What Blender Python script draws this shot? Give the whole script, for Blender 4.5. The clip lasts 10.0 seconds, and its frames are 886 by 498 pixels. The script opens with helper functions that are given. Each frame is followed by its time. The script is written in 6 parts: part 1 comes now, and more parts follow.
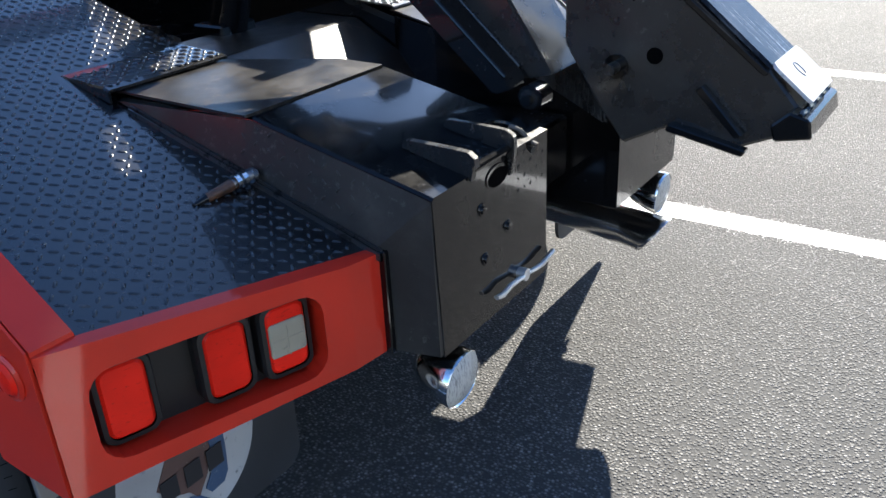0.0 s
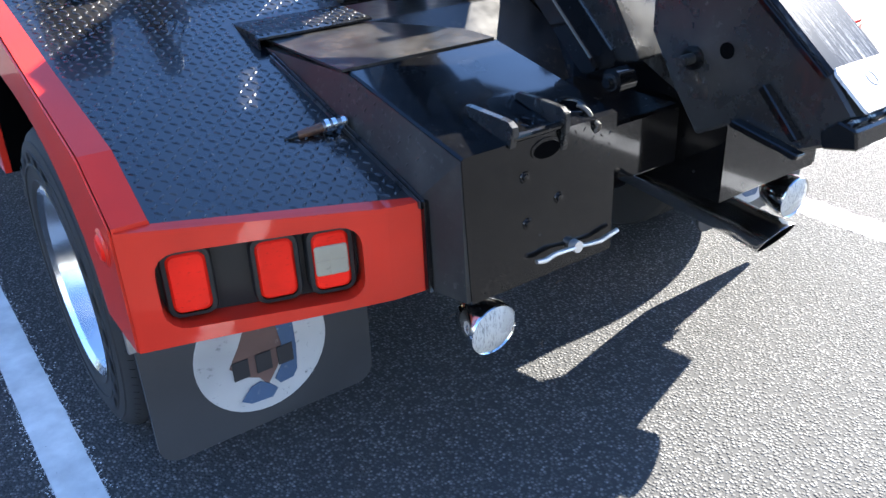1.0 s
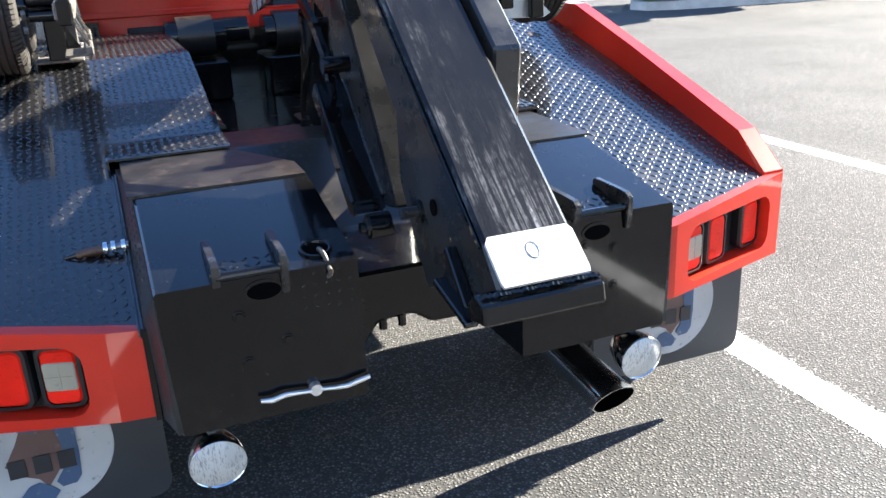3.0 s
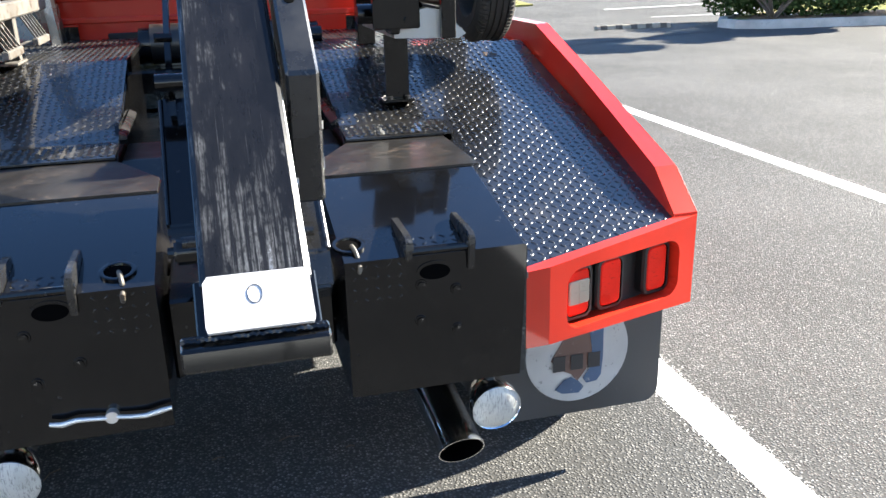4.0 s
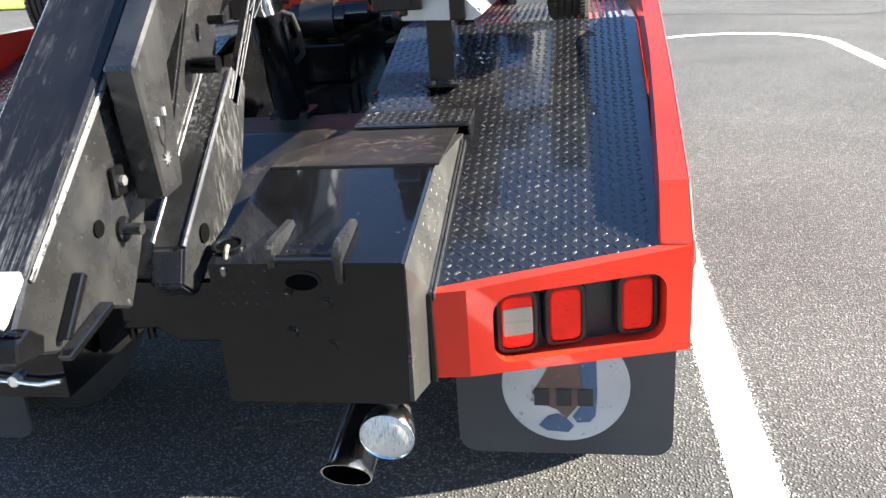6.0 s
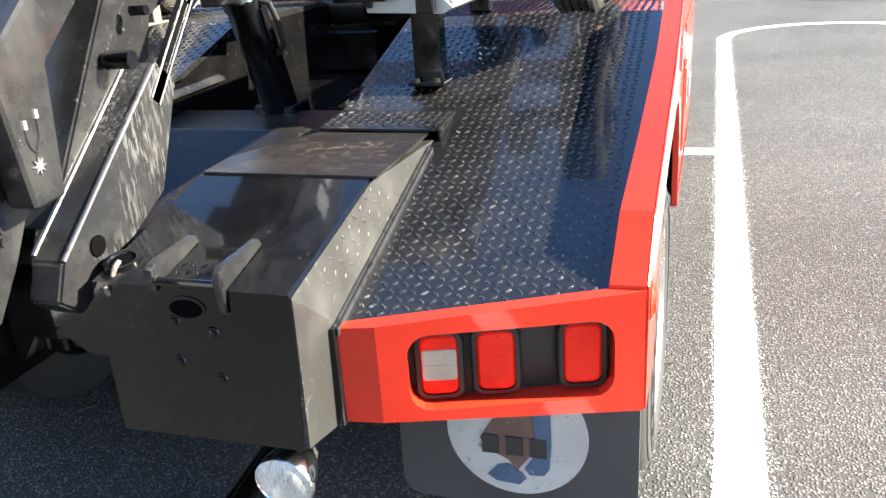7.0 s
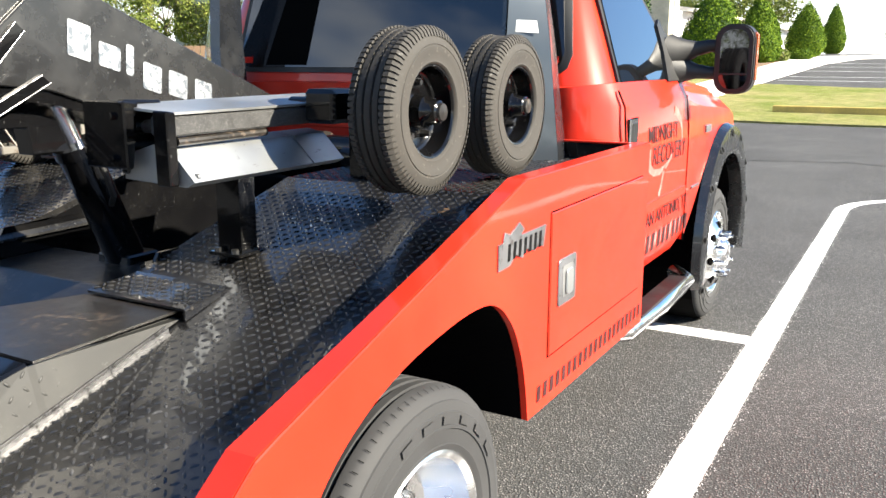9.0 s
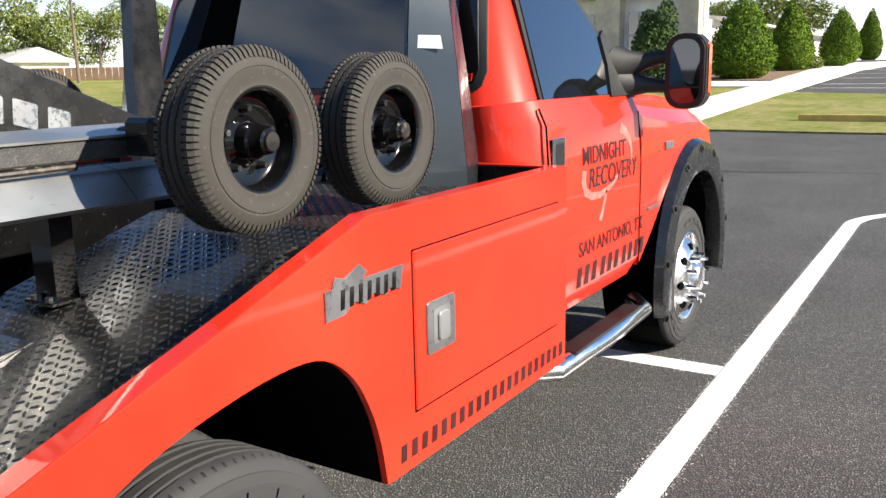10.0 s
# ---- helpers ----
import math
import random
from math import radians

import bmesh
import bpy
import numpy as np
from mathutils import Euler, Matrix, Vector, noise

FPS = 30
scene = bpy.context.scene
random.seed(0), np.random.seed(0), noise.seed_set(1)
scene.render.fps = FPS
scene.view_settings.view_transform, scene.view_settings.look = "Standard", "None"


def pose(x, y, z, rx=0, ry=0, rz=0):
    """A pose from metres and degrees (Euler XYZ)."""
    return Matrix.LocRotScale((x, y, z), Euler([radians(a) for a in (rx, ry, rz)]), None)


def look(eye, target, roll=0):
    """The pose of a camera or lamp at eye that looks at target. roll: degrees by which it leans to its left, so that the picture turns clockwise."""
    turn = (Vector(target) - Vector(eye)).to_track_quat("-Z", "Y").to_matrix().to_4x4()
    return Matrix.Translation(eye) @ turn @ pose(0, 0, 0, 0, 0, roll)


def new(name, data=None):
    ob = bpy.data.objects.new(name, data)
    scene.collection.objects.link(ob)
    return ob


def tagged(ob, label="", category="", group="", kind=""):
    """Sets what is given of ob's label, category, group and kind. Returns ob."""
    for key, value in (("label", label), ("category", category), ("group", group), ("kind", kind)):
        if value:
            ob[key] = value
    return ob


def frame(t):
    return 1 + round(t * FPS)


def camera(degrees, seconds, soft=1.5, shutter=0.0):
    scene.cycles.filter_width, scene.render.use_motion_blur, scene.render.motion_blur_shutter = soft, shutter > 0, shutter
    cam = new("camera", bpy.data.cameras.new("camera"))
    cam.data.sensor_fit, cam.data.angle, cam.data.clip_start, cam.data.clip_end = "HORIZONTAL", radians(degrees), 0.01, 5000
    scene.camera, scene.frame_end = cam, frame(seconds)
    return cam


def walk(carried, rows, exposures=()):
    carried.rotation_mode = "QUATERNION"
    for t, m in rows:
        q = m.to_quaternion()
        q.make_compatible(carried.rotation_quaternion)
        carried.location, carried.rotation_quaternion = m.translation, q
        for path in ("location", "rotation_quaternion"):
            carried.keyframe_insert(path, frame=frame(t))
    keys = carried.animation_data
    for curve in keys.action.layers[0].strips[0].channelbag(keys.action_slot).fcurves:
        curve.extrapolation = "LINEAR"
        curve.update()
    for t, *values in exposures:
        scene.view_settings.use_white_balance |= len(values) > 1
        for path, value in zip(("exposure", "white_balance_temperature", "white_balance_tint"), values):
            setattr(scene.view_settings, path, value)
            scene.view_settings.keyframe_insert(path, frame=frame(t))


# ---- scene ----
cam = camera(55.5, 10.0)
PATH = [
    (0, (-1.722, -0.788, 1.446), (-0.252, 0.246, 0.568), -2.9),
    (0.5, (-1.632, -0.928, 1.436), (-0.383, 0.365, 0.559), -6.5),
    (1, (-1.532, -1.238, 1.469), (-0.522, 0.231, 0.564), -2.7),
    (1.5, (-1.341, -1.35, 1.457), (-0.319, 0.16, 0.636), -3.2),
    (2, (-1.095, -1.363, 1.503), (-0.131, 0.229, 0.772), -2.2),
    (2.5, (-0.881, -1.546, 1.504), (-0.119, 0.183, 0.85), -2.6),
    (3, (-0.651, -1.669, 1.521), (0.033, 0.082, 0.838), -2.7),
    (3.2, (-0.537, -1.657, 1.508), (0.169, 0.09, 0.836), -1.0),
    (4.3, (0.131, -1.764, 1.522), (0.502, 0.088, 0.862), -2.0),
    (4.5, (0.216, -1.755, 1.521), (0.522, 0.104, 0.851), -2.1),
    (5, (0.455, -1.594, 1.506), (0.536, 0.269, 0.784), -2.4),
    (5.2, (0.555, -1.561, 1.524), (0.619, 0.31, 0.818), -3.2),
    (6.3, (1.118, -1.573, 1.486), (0.676, 0.241, 0.771), -2.8),
    (6.5, (1.182, -1.476, 1.469), (0.722, 0.326, 0.734), -1.5),
    (7, (1.33, -1.23, 1.496), (0.746, 0.539, 0.769), -3.9),
    (7.5, (1.596, -1.103, 1.48), (0.787, 0.573, 0.747), -4.6),
    (8, (1.801, -0.946, 1.478), (0.949, 0.706, 0.74), -4.9),
    (8.5, (1.874, -0.71, 1.524), (0.941, 0.97, 0.972), -3.4),
    (9, (2.131, -0.549, 1.566), (1.169, 1.148, 1.126), -0.0),
    (9.5, (2.356, -0.395, 1.571), (1.346, 1.274, 1.132), 0.3),
    (10, (2.406, -0.079, 1.576), (1.367, 1.58, 1.169), -1.2),
]
EXPOSURES = [(0, 2.15, 6500, 7), (0.5, 2.6, 6450, 7), (1, 3.0, 6300, 8), (2, 3.0, 6600, 8), (3, 2.8, 6700, 7), (4.5, 2.65, 6800, 5), (6.5, 2.85, 7000, 6), (7.5, 2.92, 7150, 6), (8, 2.7, 7200, 6), (8.5, 2.45, 7100, 6), (9, 2.12, 7000, 6), (10, 1.42, 6900, 8)]
walk(cam, [(t, look(eye, target, roll)) for t, eye, target, roll in PATH], EXPOSURES)

# ---- world, sun and light ----
SUN_WAY = Vector((1.0, 0.21, 0.56)).normalized()
world = bpy.data.worlds.new("sky")
scene.world = world
world.use_nodes = True
wn, wl = world.node_tree.nodes, world.node_tree.links
sky = wn.new("ShaderNodeTexSky")
sky.sky_type, sky.sun_disc = "NISHITA", False
sky.sun_elevation = math.asin(SUN_WAY.z)
sky.air_density, sky.dust_density, sky.ozone_density = 1.0, 0.4, 4.0
sky.sun_rotation = math.atan2(SUN_WAY.x, SUN_WAY.y)
# thin broken cloud over the blue
where = wn.new("ShaderNodeTexCoord")
spread = wn.new("ShaderNodeMapping")
spread.inputs["Scale"].default_value = (1.0, 1.0, 3.2)
wl.new(where.outputs["Generated"], spread.inputs["Vector"])
puffs = wn.new("ShaderNodeTexNoise")
puffs.inputs["Scale"].default_value, puffs.inputs["Detail"].default_value = 2.1, 6.0
wl.new(spread.outputs["Vector"], puffs.inputs["Vector"])
cover = wn.new("ShaderNodeValToRGB")
cover.color_ramp.elements[0].position, cover.color_ramp.elements[1].position = 0.565, 0.72
cover.color_ramp.elements[1].color = (0.75, 0.75, 0.75, 1)
lean = wn.new("ShaderNodeVectorMath")
lean.operation = "DOT_PRODUCT"
lean.inputs[1].default_value = (-0.05, -0.10, -0.10)
wl.new(where.outputs["Generated"], lean.inputs[0])
amount = wn.new("ShaderNodeMath")
amount.operation = "ADD"
wl.new(puffs.outputs["Fac"], amount.inputs[0])
wl.new(lean.outputs["Value"], amount.inputs[1])
wl.new(amount.outputs[0], cover.inputs["Fac"])
blend = wn.new("ShaderNodeMix")
blend.data_type = "RGBA"
blend.inputs[7].default_value = (9.0, 9.3, 9.8, 1)
wl.new(cover.outputs["Color"], blend.inputs["Factor"])
deep = wn.new("ShaderNodeMix")
deep.data_type, deep.blend_type = "RGBA", "MULTIPLY"
deep.inputs["Factor"].default_value = 1.0
deep.inputs[7].default_value = (0.78, 0.93, 1.13, 1)
wl.new(sky.outputs[0], deep.inputs[6])
wl.new(deep.outputs[2], blend.inputs[6])
# pale haze low over the horizon
height = wn.new("ShaderNodeSeparateXYZ")
wl.new(where.outputs["Generated"], height.inputs[0])
low = wn.new("ShaderNodeMapRange")
low.inputs["From Min"].default_value, low.inputs["From Max"].default_value = 0.015, 0.13
low.inputs["To Min"].default_value, low.inputs["To Max"].default_value = 1.0, 0.0
wl.new(height.outputs["Z"], low.inputs["Value"])
haze = wn.new("ShaderNodeMix")
haze.data_type = "RGBA"
haze.inputs[7].default_value = (10.0, 10.2, 10.4, 1)
wl.new(low.outputs["Result"], haze.inputs["Factor"])
wl.new(blend.outputs[2], haze.inputs[6])
wl.new(haze.outputs[2], wn["Background"].inputs[0])
wn["Background"].inputs[1].default_value = 0.059
sun = new("sun", bpy.data.lights.new("sun", "SUN"))
sun.data.energy, sun.data.angle, sun.data.color = 5.0, radians(0.55), (1.0, 0.93, 0.84)
sun.matrix_world = look(SUN_WAY * 30, (0, 0, 0))


# ---- materials ----
def material(name, color, rough=0.5, metal=0.0, coat=0.0, spec=0.5):
    m = bpy.data.materials.new(name)
    m.use_nodes = True
    b = m.node_tree.nodes["Principled BSDF"]
    b.inputs["Base Color"].default_value = (*color, 1)
    b.inputs["Roughness"].default_value = rough
    b.inputs["Metallic"].default_value = metal
    b.inputs["Coat Weight"].default_value = coat
    b.inputs["Specular IOR Level"].default_value = spec
    return m


def node(m, kind, **inputs):
    n = m.node_tree.nodes.new(kind)
    for key, value in inputs.items():
        n.inputs[key.replace("_", " ")].default_value = value
    return n


def link(m, a, b):
    m.node_tree.links.new(a, b)


def bsdf(m):
    return m.node_tree.nodes["Principled BSDF"]


def coords(m, stretch=(1, 1, 1), turn=(0, 0, 0)):
    tc = m.node_tree.nodes.new("ShaderNodeTexCoord")
    mp = m.node_tree.nodes.new("ShaderNodeMapping")
    mp.inputs["Scale"].default_value = stretch
    mp.inputs["Rotation"].default_value = turn
    link(m, tc.outputs["Object"], mp.inputs["Vector"])
    return mp.outputs["Vector"]


def noise_tex(m, vec, scale, detail=4.0, rough=0.55):
    n = node(m, "ShaderNodeTexNoise", Scale=scale, Detail=detail, Roughness=rough)
    link(m, vec, n.inputs["Vector"])
    return n.outputs["Fac"]


def ramp(m, fac, stops):
    r = m.node_tree.nodes.new("ShaderNodeValToRGB")
    e = r.color_ramp.elements
    while len(e) < len(stops):
        e.new(0.5)
    for el, (pos, col) in zip(e, stops):
        el.position = pos
        el.color = (*col, 1) if len(col) == 3 else col
    link(m, fac, r.inputs["Fac"])
    return r.outputs["Color"]


def mix(m, fac, a, b):
    n = m.node_tree.nodes.new("ShaderNodeMix")
    n.data_type = "RGBA"
    for sock, v in ((n.inputs["Factor"], fac), (n.inputs[6], a), (n.inputs[7], b)):
        if hasattr(v, "is_linked"):
            link(m, v, sock)
        else:
            sock.default_value = v if isinstance(v, float) else (*v, 1)
    return n.outputs[2]


def bump(m, height, strength=0.3, distance=0.002):
    n = node(m, "ShaderNodeBump", Strength=strength, Distance=distance)
    link(m, height, n.inputs["Height"])
    link(m, n.outputs["Normal"], bsdf(m).inputs["Normal"])
    return n


def grey(v):
    return (v, v, v)


def worn(name, base, under, rough, coat=0.0, scale=6.0, amount=0.62, stretch=(1, 1, 1), metal=0.0, relief=0.15, under_rough=0.45, turn=(0, 0, 0), spec=0.5):
    """Paint with a second look showing through in flecks, dust in the roughness and a little relief."""
    m = material(name, base, rough, metal, coat, spec)
    v = coords(m, stretch, turn)
    fine = noise_tex(m, v, scale * 6, 6, 0.7)
    broad = noise_tex(m, coords(m), scale * 0.6, 3)
    flecks = ramp(m, fine, [(amount, grey(0.0)), (amount + 0.06, grey(1.0))])
    tone = ramp(m, broad, [(0.3, tuple(c * 0.8 for c in base)), (0.7, tuple(min(1, c * 1.25) for c in base))])
    link(m, mix(m, flecks, tone, under), bsdf(m).inputs["Base Color"])
    rr = ramp(m, broad, [(0.3, grey(max(0.02, rough - 0.06))), (0.7, grey(rough + 0.12))])
    link(m, mix(m, flecks, rr, grey(under_rough)), bsdf(m).inputs["Roughness"])
    bump(m, fine, relief, 0.001)
    return m


def wear(name, base, dust, bare, rough, coat=0.0, spec=0.5, amount=0.70, stretch=(1, 1, 1), scale=8.0, relief=0.04, bare_metal=0.6):
    """Dark paint with a broken film of dust and clusters of scrapes down to bare metal."""
    m = material(name, base, rough, 0.0, coat, spec)
    v, plain = coords(m, stretch), coords(m)
    broad = noise_tex(m, plain, 2.3, 4)
    film = noise_tex(m, plain, 9.0, 6, 0.65)
    fine = noise_tex(m, v, scale * 7, 5, 0.7)
    where_worn = ramp(m, noise_tex(m, plain, 4.1, 2), [(0.46, grey(0.0)), (0.66, grey(1.0))])
    spots = ramp(m, fine, [(amount - 0.05, grey(0.0)), (amount + 0.03, grey(1.0))])
    both = m.node_tree.nodes.new("ShaderNodeMath")
    both.operation = "MULTIPLY"
    link(m, where_worn, both.inputs[0])
    link(m, spots, both.inputs[1])
    dusted = ramp(m, film, [(0.40, base), (0.78, dust)])
    tone = mix(m, ramp(m, broad, [(0.35, grey(0.0)), (0.70, grey(1.0))]), base, dusted)
    link(m, mix(m, both.outputs[0], tone, bare), bsdf(m).inputs["Base Color"])
    rr = ramp(m, film, [(0.35, grey(max(0.05, rough - 0.05))), (0.75, grey(rough + 0.14))])
    link(m, mix(m, both.outputs[0], rr, grey(0.42)), bsdf(m).inputs["Roughness"])
    metal = ramp(m, both.outputs[0], [(0.0, grey(0.0)), (1.0, grey(bare_metal))])
    link(m, metal, bsdf(m).inputs["Metallic"])
    bump(m, film, relief, 0.002)
    return m


RED = worn("red_paint", (0.60, 0.027, 0.012), (0.5, 0.022, 0.016), 0.36, spec=0.15, coat=0.65, scale=3, amount=0.8, relief=0.012)
bsdf(RED).inputs["Coat Roughness"].default_value = 0.045
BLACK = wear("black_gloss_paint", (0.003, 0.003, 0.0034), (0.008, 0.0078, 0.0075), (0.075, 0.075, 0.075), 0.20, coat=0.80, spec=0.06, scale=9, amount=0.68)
DECK = wear("black_deck_paint", (0.007, 0.007, 0.0075), (0.026, 0.024, 0.021), (0.075, 0.068, 0.06), 0.27, coat=0.65, scale=5, amount=0.70)
LUGMAT = wear("tread_bar_paint", (0.019, 0.019, 0.019), (0.058, 0.054, 0.048), (0.15, 0.145, 0.14), 0.24, coat=0.55, scale=3, amount=0.62, bare_metal=0.1)
DUSTY = wear("dusty_black_plate", (0.010, 0.009, 0.008), (0.036, 0.029, 0.023), (0.075, 0.055, 0.04), 0.36, coat=0.22, scale=6, amount=0.58, bare_metal=0.0)
ARMPAINT = wear("scuffed_arm_paint", (0.013, 0.013, 0.0135), (0.042, 0.042, 0.041), (0.14, 0.14, 0.135), 0.26, coat=0.3, amount=0.56, stretch=(3.2, 3.2, 0.45), scale=5, bare_metal=0.3)
RACK = wear("dark_rack_paint", (0.007, 0.008, 0.010), (0.018, 0.019, 0.021), (0.2, 0.2, 0.2), 0.24, coat=0.5, amount=0.75)
bsdf(DUSTY).inputs["Coat Roughness"].default_value = 0.20
bsdf(BLACK).inputs["Coat Roughness"].default_value = 0.06


def scraped_material():
    """Gloss black with patches of fine scrapes that run along the boom and thicken towards its tail."""
    m = material("scraped_boom_paint", (0.006, 0.0065, 0.008), 0.34, coat=0.08, spec=0.22)
    streak = noise_tex(m, coords(m, (120, 3.6, 3.6)), 1.0, 10, 0.76)
    hair = noise_tex(m, coords(m, (330, 3.0, 3.0)), 1.0, 6, 0.7)
    grain = noise_tex(m, coords(m, (120, 70, 70)), 1.0, 4, 0.7)
    patch = noise_tex(m, coords(m, (12, 3.4, 3.4)), 1.0, 6, 0.70)
    place = node(m, "ShaderNodeSeparateXYZ")
    tc = m.node_tree.nodes.new("ShaderNodeTexCoord")
    link(m, tc.outputs["Object"], place.inputs[0])
    low = node(m, "ShaderNodeMapRange")
    for key, value in (("From Min", 1.02), ("From Max", 1.35), ("To Min", 0.13), ("To Max", 0.0)):
        low.inputs[key].default_value = value
    link(m, place.outputs[2], low.inputs["Value"])

    def calc(kind, a, b):
        n = m.node_tree.nodes.new("ShaderNodeMath")
        n.operation = kind
        link(m, a, n.inputs[0])
        link(m, b, n.inputs[1])
        return n.outputs[0]

    where_worn = ramp(m, calc("ADD", patch, low.outputs[0]), [(0.55, grey(0.0)), (0.76, grey(1.0))])
    cut = calc("MULTIPLY", ramp(m, streak, [(0.47, grey(0.0)), (0.60, grey(1.0))]), ramp(m, grain, [(0.36, grey(0.15)), (0.56, grey(1.0))]))
    long = calc("MULTIPLY", where_worn, cut)
    thin = ramp(m, hair, [(0.64, grey(0.0)), (0.76, grey(0.30))])
    most = calc("MAXIMUM", long, thin)
    tone = ramp(m, patch, [(0.35, (0.006, 0.0065, 0.008)), (0.7, (0.016, 0.016, 0.018))])
    link(m, mix(m, most, tone, (0.34, 0.34, 0.335)), bsdf(m).inputs["Base Color"])
    link(m, ramp(m, most, [(0.0, grey(0.0)), (1.0, grey(0.9))]), bsdf(m).inputs["Metallic"])
    link(m, mix(m, most, grey(0.24), grey(0.30)), bsdf(m).inputs["Roughness"])
    bump(m, streak, 0.22, 0.0008)
    return m


BOOMTOP = scraped_material()
WHITE = worn("white_paint", (0.80, 0.80, 0.78), (0.55, 0.54, 0.50), 0.45, scale=6, amount=0.7, relief=0.03)
BAREPLATE = worn("scraped_pale_plate", (0.56, 0.55, 0.55), (0.34, 0.33, 0.32), 0.42, scale=9, amount=0.56, stretch=(7, 1, 1), relief=0.05)
RUBBER = worn("tyre_rubber", (0.022, 0.022, 0.023), (0.09, 0.085, 0.08), 0.75, scale=8, amount=0.68, relief=0.2)
GREYRUBBER = worn("dusty_tyre_rubber", (0.029, 0.026, 0.022), (0.050, 0.043, 0.035), 0.8, scale=9, amount=0.60, relief=0.25)
PLASTIC = worn("black_plastic", (0.006, 0.006, 0.0062), (0.018, 0.018, 0.018), 0.52, scale=10, amount=0.74, relief=0.06)
FLAPMAT = worn("rubber_flap", (0.035, 0.037, 0.040), (0.10, 0.10, 0.10), 0.50, scale=5, amount=0.68, stretch=(1, 1, 2), relief=0.1)
CHROME = worn("polished_metal", (0.88, 0.88, 0.88), (0.6, 0.6, 0.6), 0.09, scale=8, amount=0.76, metal=1.0, relief=0.01, under_rough=0.25)
RIM = worn("polished_rim", (0.86, 0.86, 0.86), (0.7, 0.7, 0.7), 0.20, scale=6, amount=0.7, metal=1.0, relief=0.01, under_rough=0.3)
STEEL = worn("bare_steel", (0.30, 0.30, 0.30), (0.20, 0.14, 0.09), 0.38, scale=8, amount=0.60, metal=0.85, relief=0.1)
ALU = worn("brushed_aluminium", (0.34, 0.35, 0.35), (0.22, 0.22, 0.21), 0.34, scale=5, amount=0.62, stretch=(4, 1, 1), metal=0.75, relief=0.05)
GALVANISED = worn("weathered_metal", (0.135, 0.125, 0.11), (0.08, 0.06, 0.045), 0.55, scale=5, amount=0.54, metal=0.2, relief=0.1)
SILVERMARK = worn("mottled_silver_print", (0.27, 0.285, 0.30), (0.10, 0.115, 0.135), 0.35, scale=7, amount=0.52, metal=0.3)
BADGE = worn("dull_silver_badge", (0.19, 0.19, 0.20), (0.11, 0.10, 0.10), 0.35, scale=8, amount=0.56, metal=0.7)
EDGE = worn("edge_wear_and_highlight", (0.50, 0.50, 0.51), (0.05, 0.05, 0.052), 0.30, scale=6, amount=0.54, metal=0.85, relief=0.15)
# rubbed steel that also stands in for glints on edges and seams
EDGEDARK = worn("rubbed_and_glint_steel", (0.12, 0.12, 0.124), (0.035, 0.035, 0.037), 0.30, scale=5, amount=0.54, metal=0.85, relief=0.15)
# two paler blacks: dust, with sunlit lightness put into the colour too
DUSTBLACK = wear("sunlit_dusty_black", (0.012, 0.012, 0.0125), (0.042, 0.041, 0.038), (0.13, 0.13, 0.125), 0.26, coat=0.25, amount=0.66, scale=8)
SUNSIDEDUST = wear("sunlit_dusty_side", (0.022, 0.022, 0.021), (0.075, 0.073, 0.066), (0.12, 0.12, 0.115), 0.46, coat=0.06, spec=0.3, amount=0.62, scale=7)
REVERSING = worn("cream_lens", (0.32, 0.29, 0.215), (0.24, 0.215, 0.16), 0.38, coat=0.04, spec=0.25, scale=8, amount=0.62, relief=0.08)
SATIN = worn("satin_chrome", (0.72, 0.72, 0.71), (0.5, 0.5, 0.49), 0.32, scale=8, amount=0.7, metal=0.85, relief=0.02)
MIRROR = material("darkened_mirror", (0.10, 0.105, 0.12), 0.03, metal=1.0)
# near-black: exhaust soot, dark seams, and shade painted into holes and wheel wells
DARKINSIDE = material("soot_and_shade_black", (0.0015, 0.0015, 0.0017), 0.85, spec=0.03)
REDLENS = worn("red_lens", (0.80, 0.018, 0.008), (0.5, 0.012, 0.006), 0.32, coat=0.05, spec=0.15, scale=10, amount=0.6, stretch=(1, 1, 4), relief=0.14)
CLEARLENS = worn("clear_lens", (0.46, 0.455, 0.42), (0.26, 0.255, 0.24), 0.24, coat=0.35, scale=9, amount=0.52, stretch=(5, 1, 1), relief=0.5)
AMBER = material("amber_lens", (0.42, 0.075, 0.012), 0.22, coat=0.5)
GLASS = material("tinted_glass", (0.006, 0.0065, 0.007), 0.03, coat=1.0, spec=0.9)
bsdf(GLASS).inputs["Coat IOR"].default_value = 1.9
REARGLASS = material("smoked_rear_glass", (0.004, 0.004, 0.0045), 0.04, coat=1.0, spec=0.5)
# paler colour for the rack post's sunlit face
SUNLITFACE = worn("sunlit_blue_grey", (0.045, 0.055, 0.064), (0.07, 0.08, 0.09), 0.30, coat=0.7, scale=4, amount=0.66, relief=0.03)


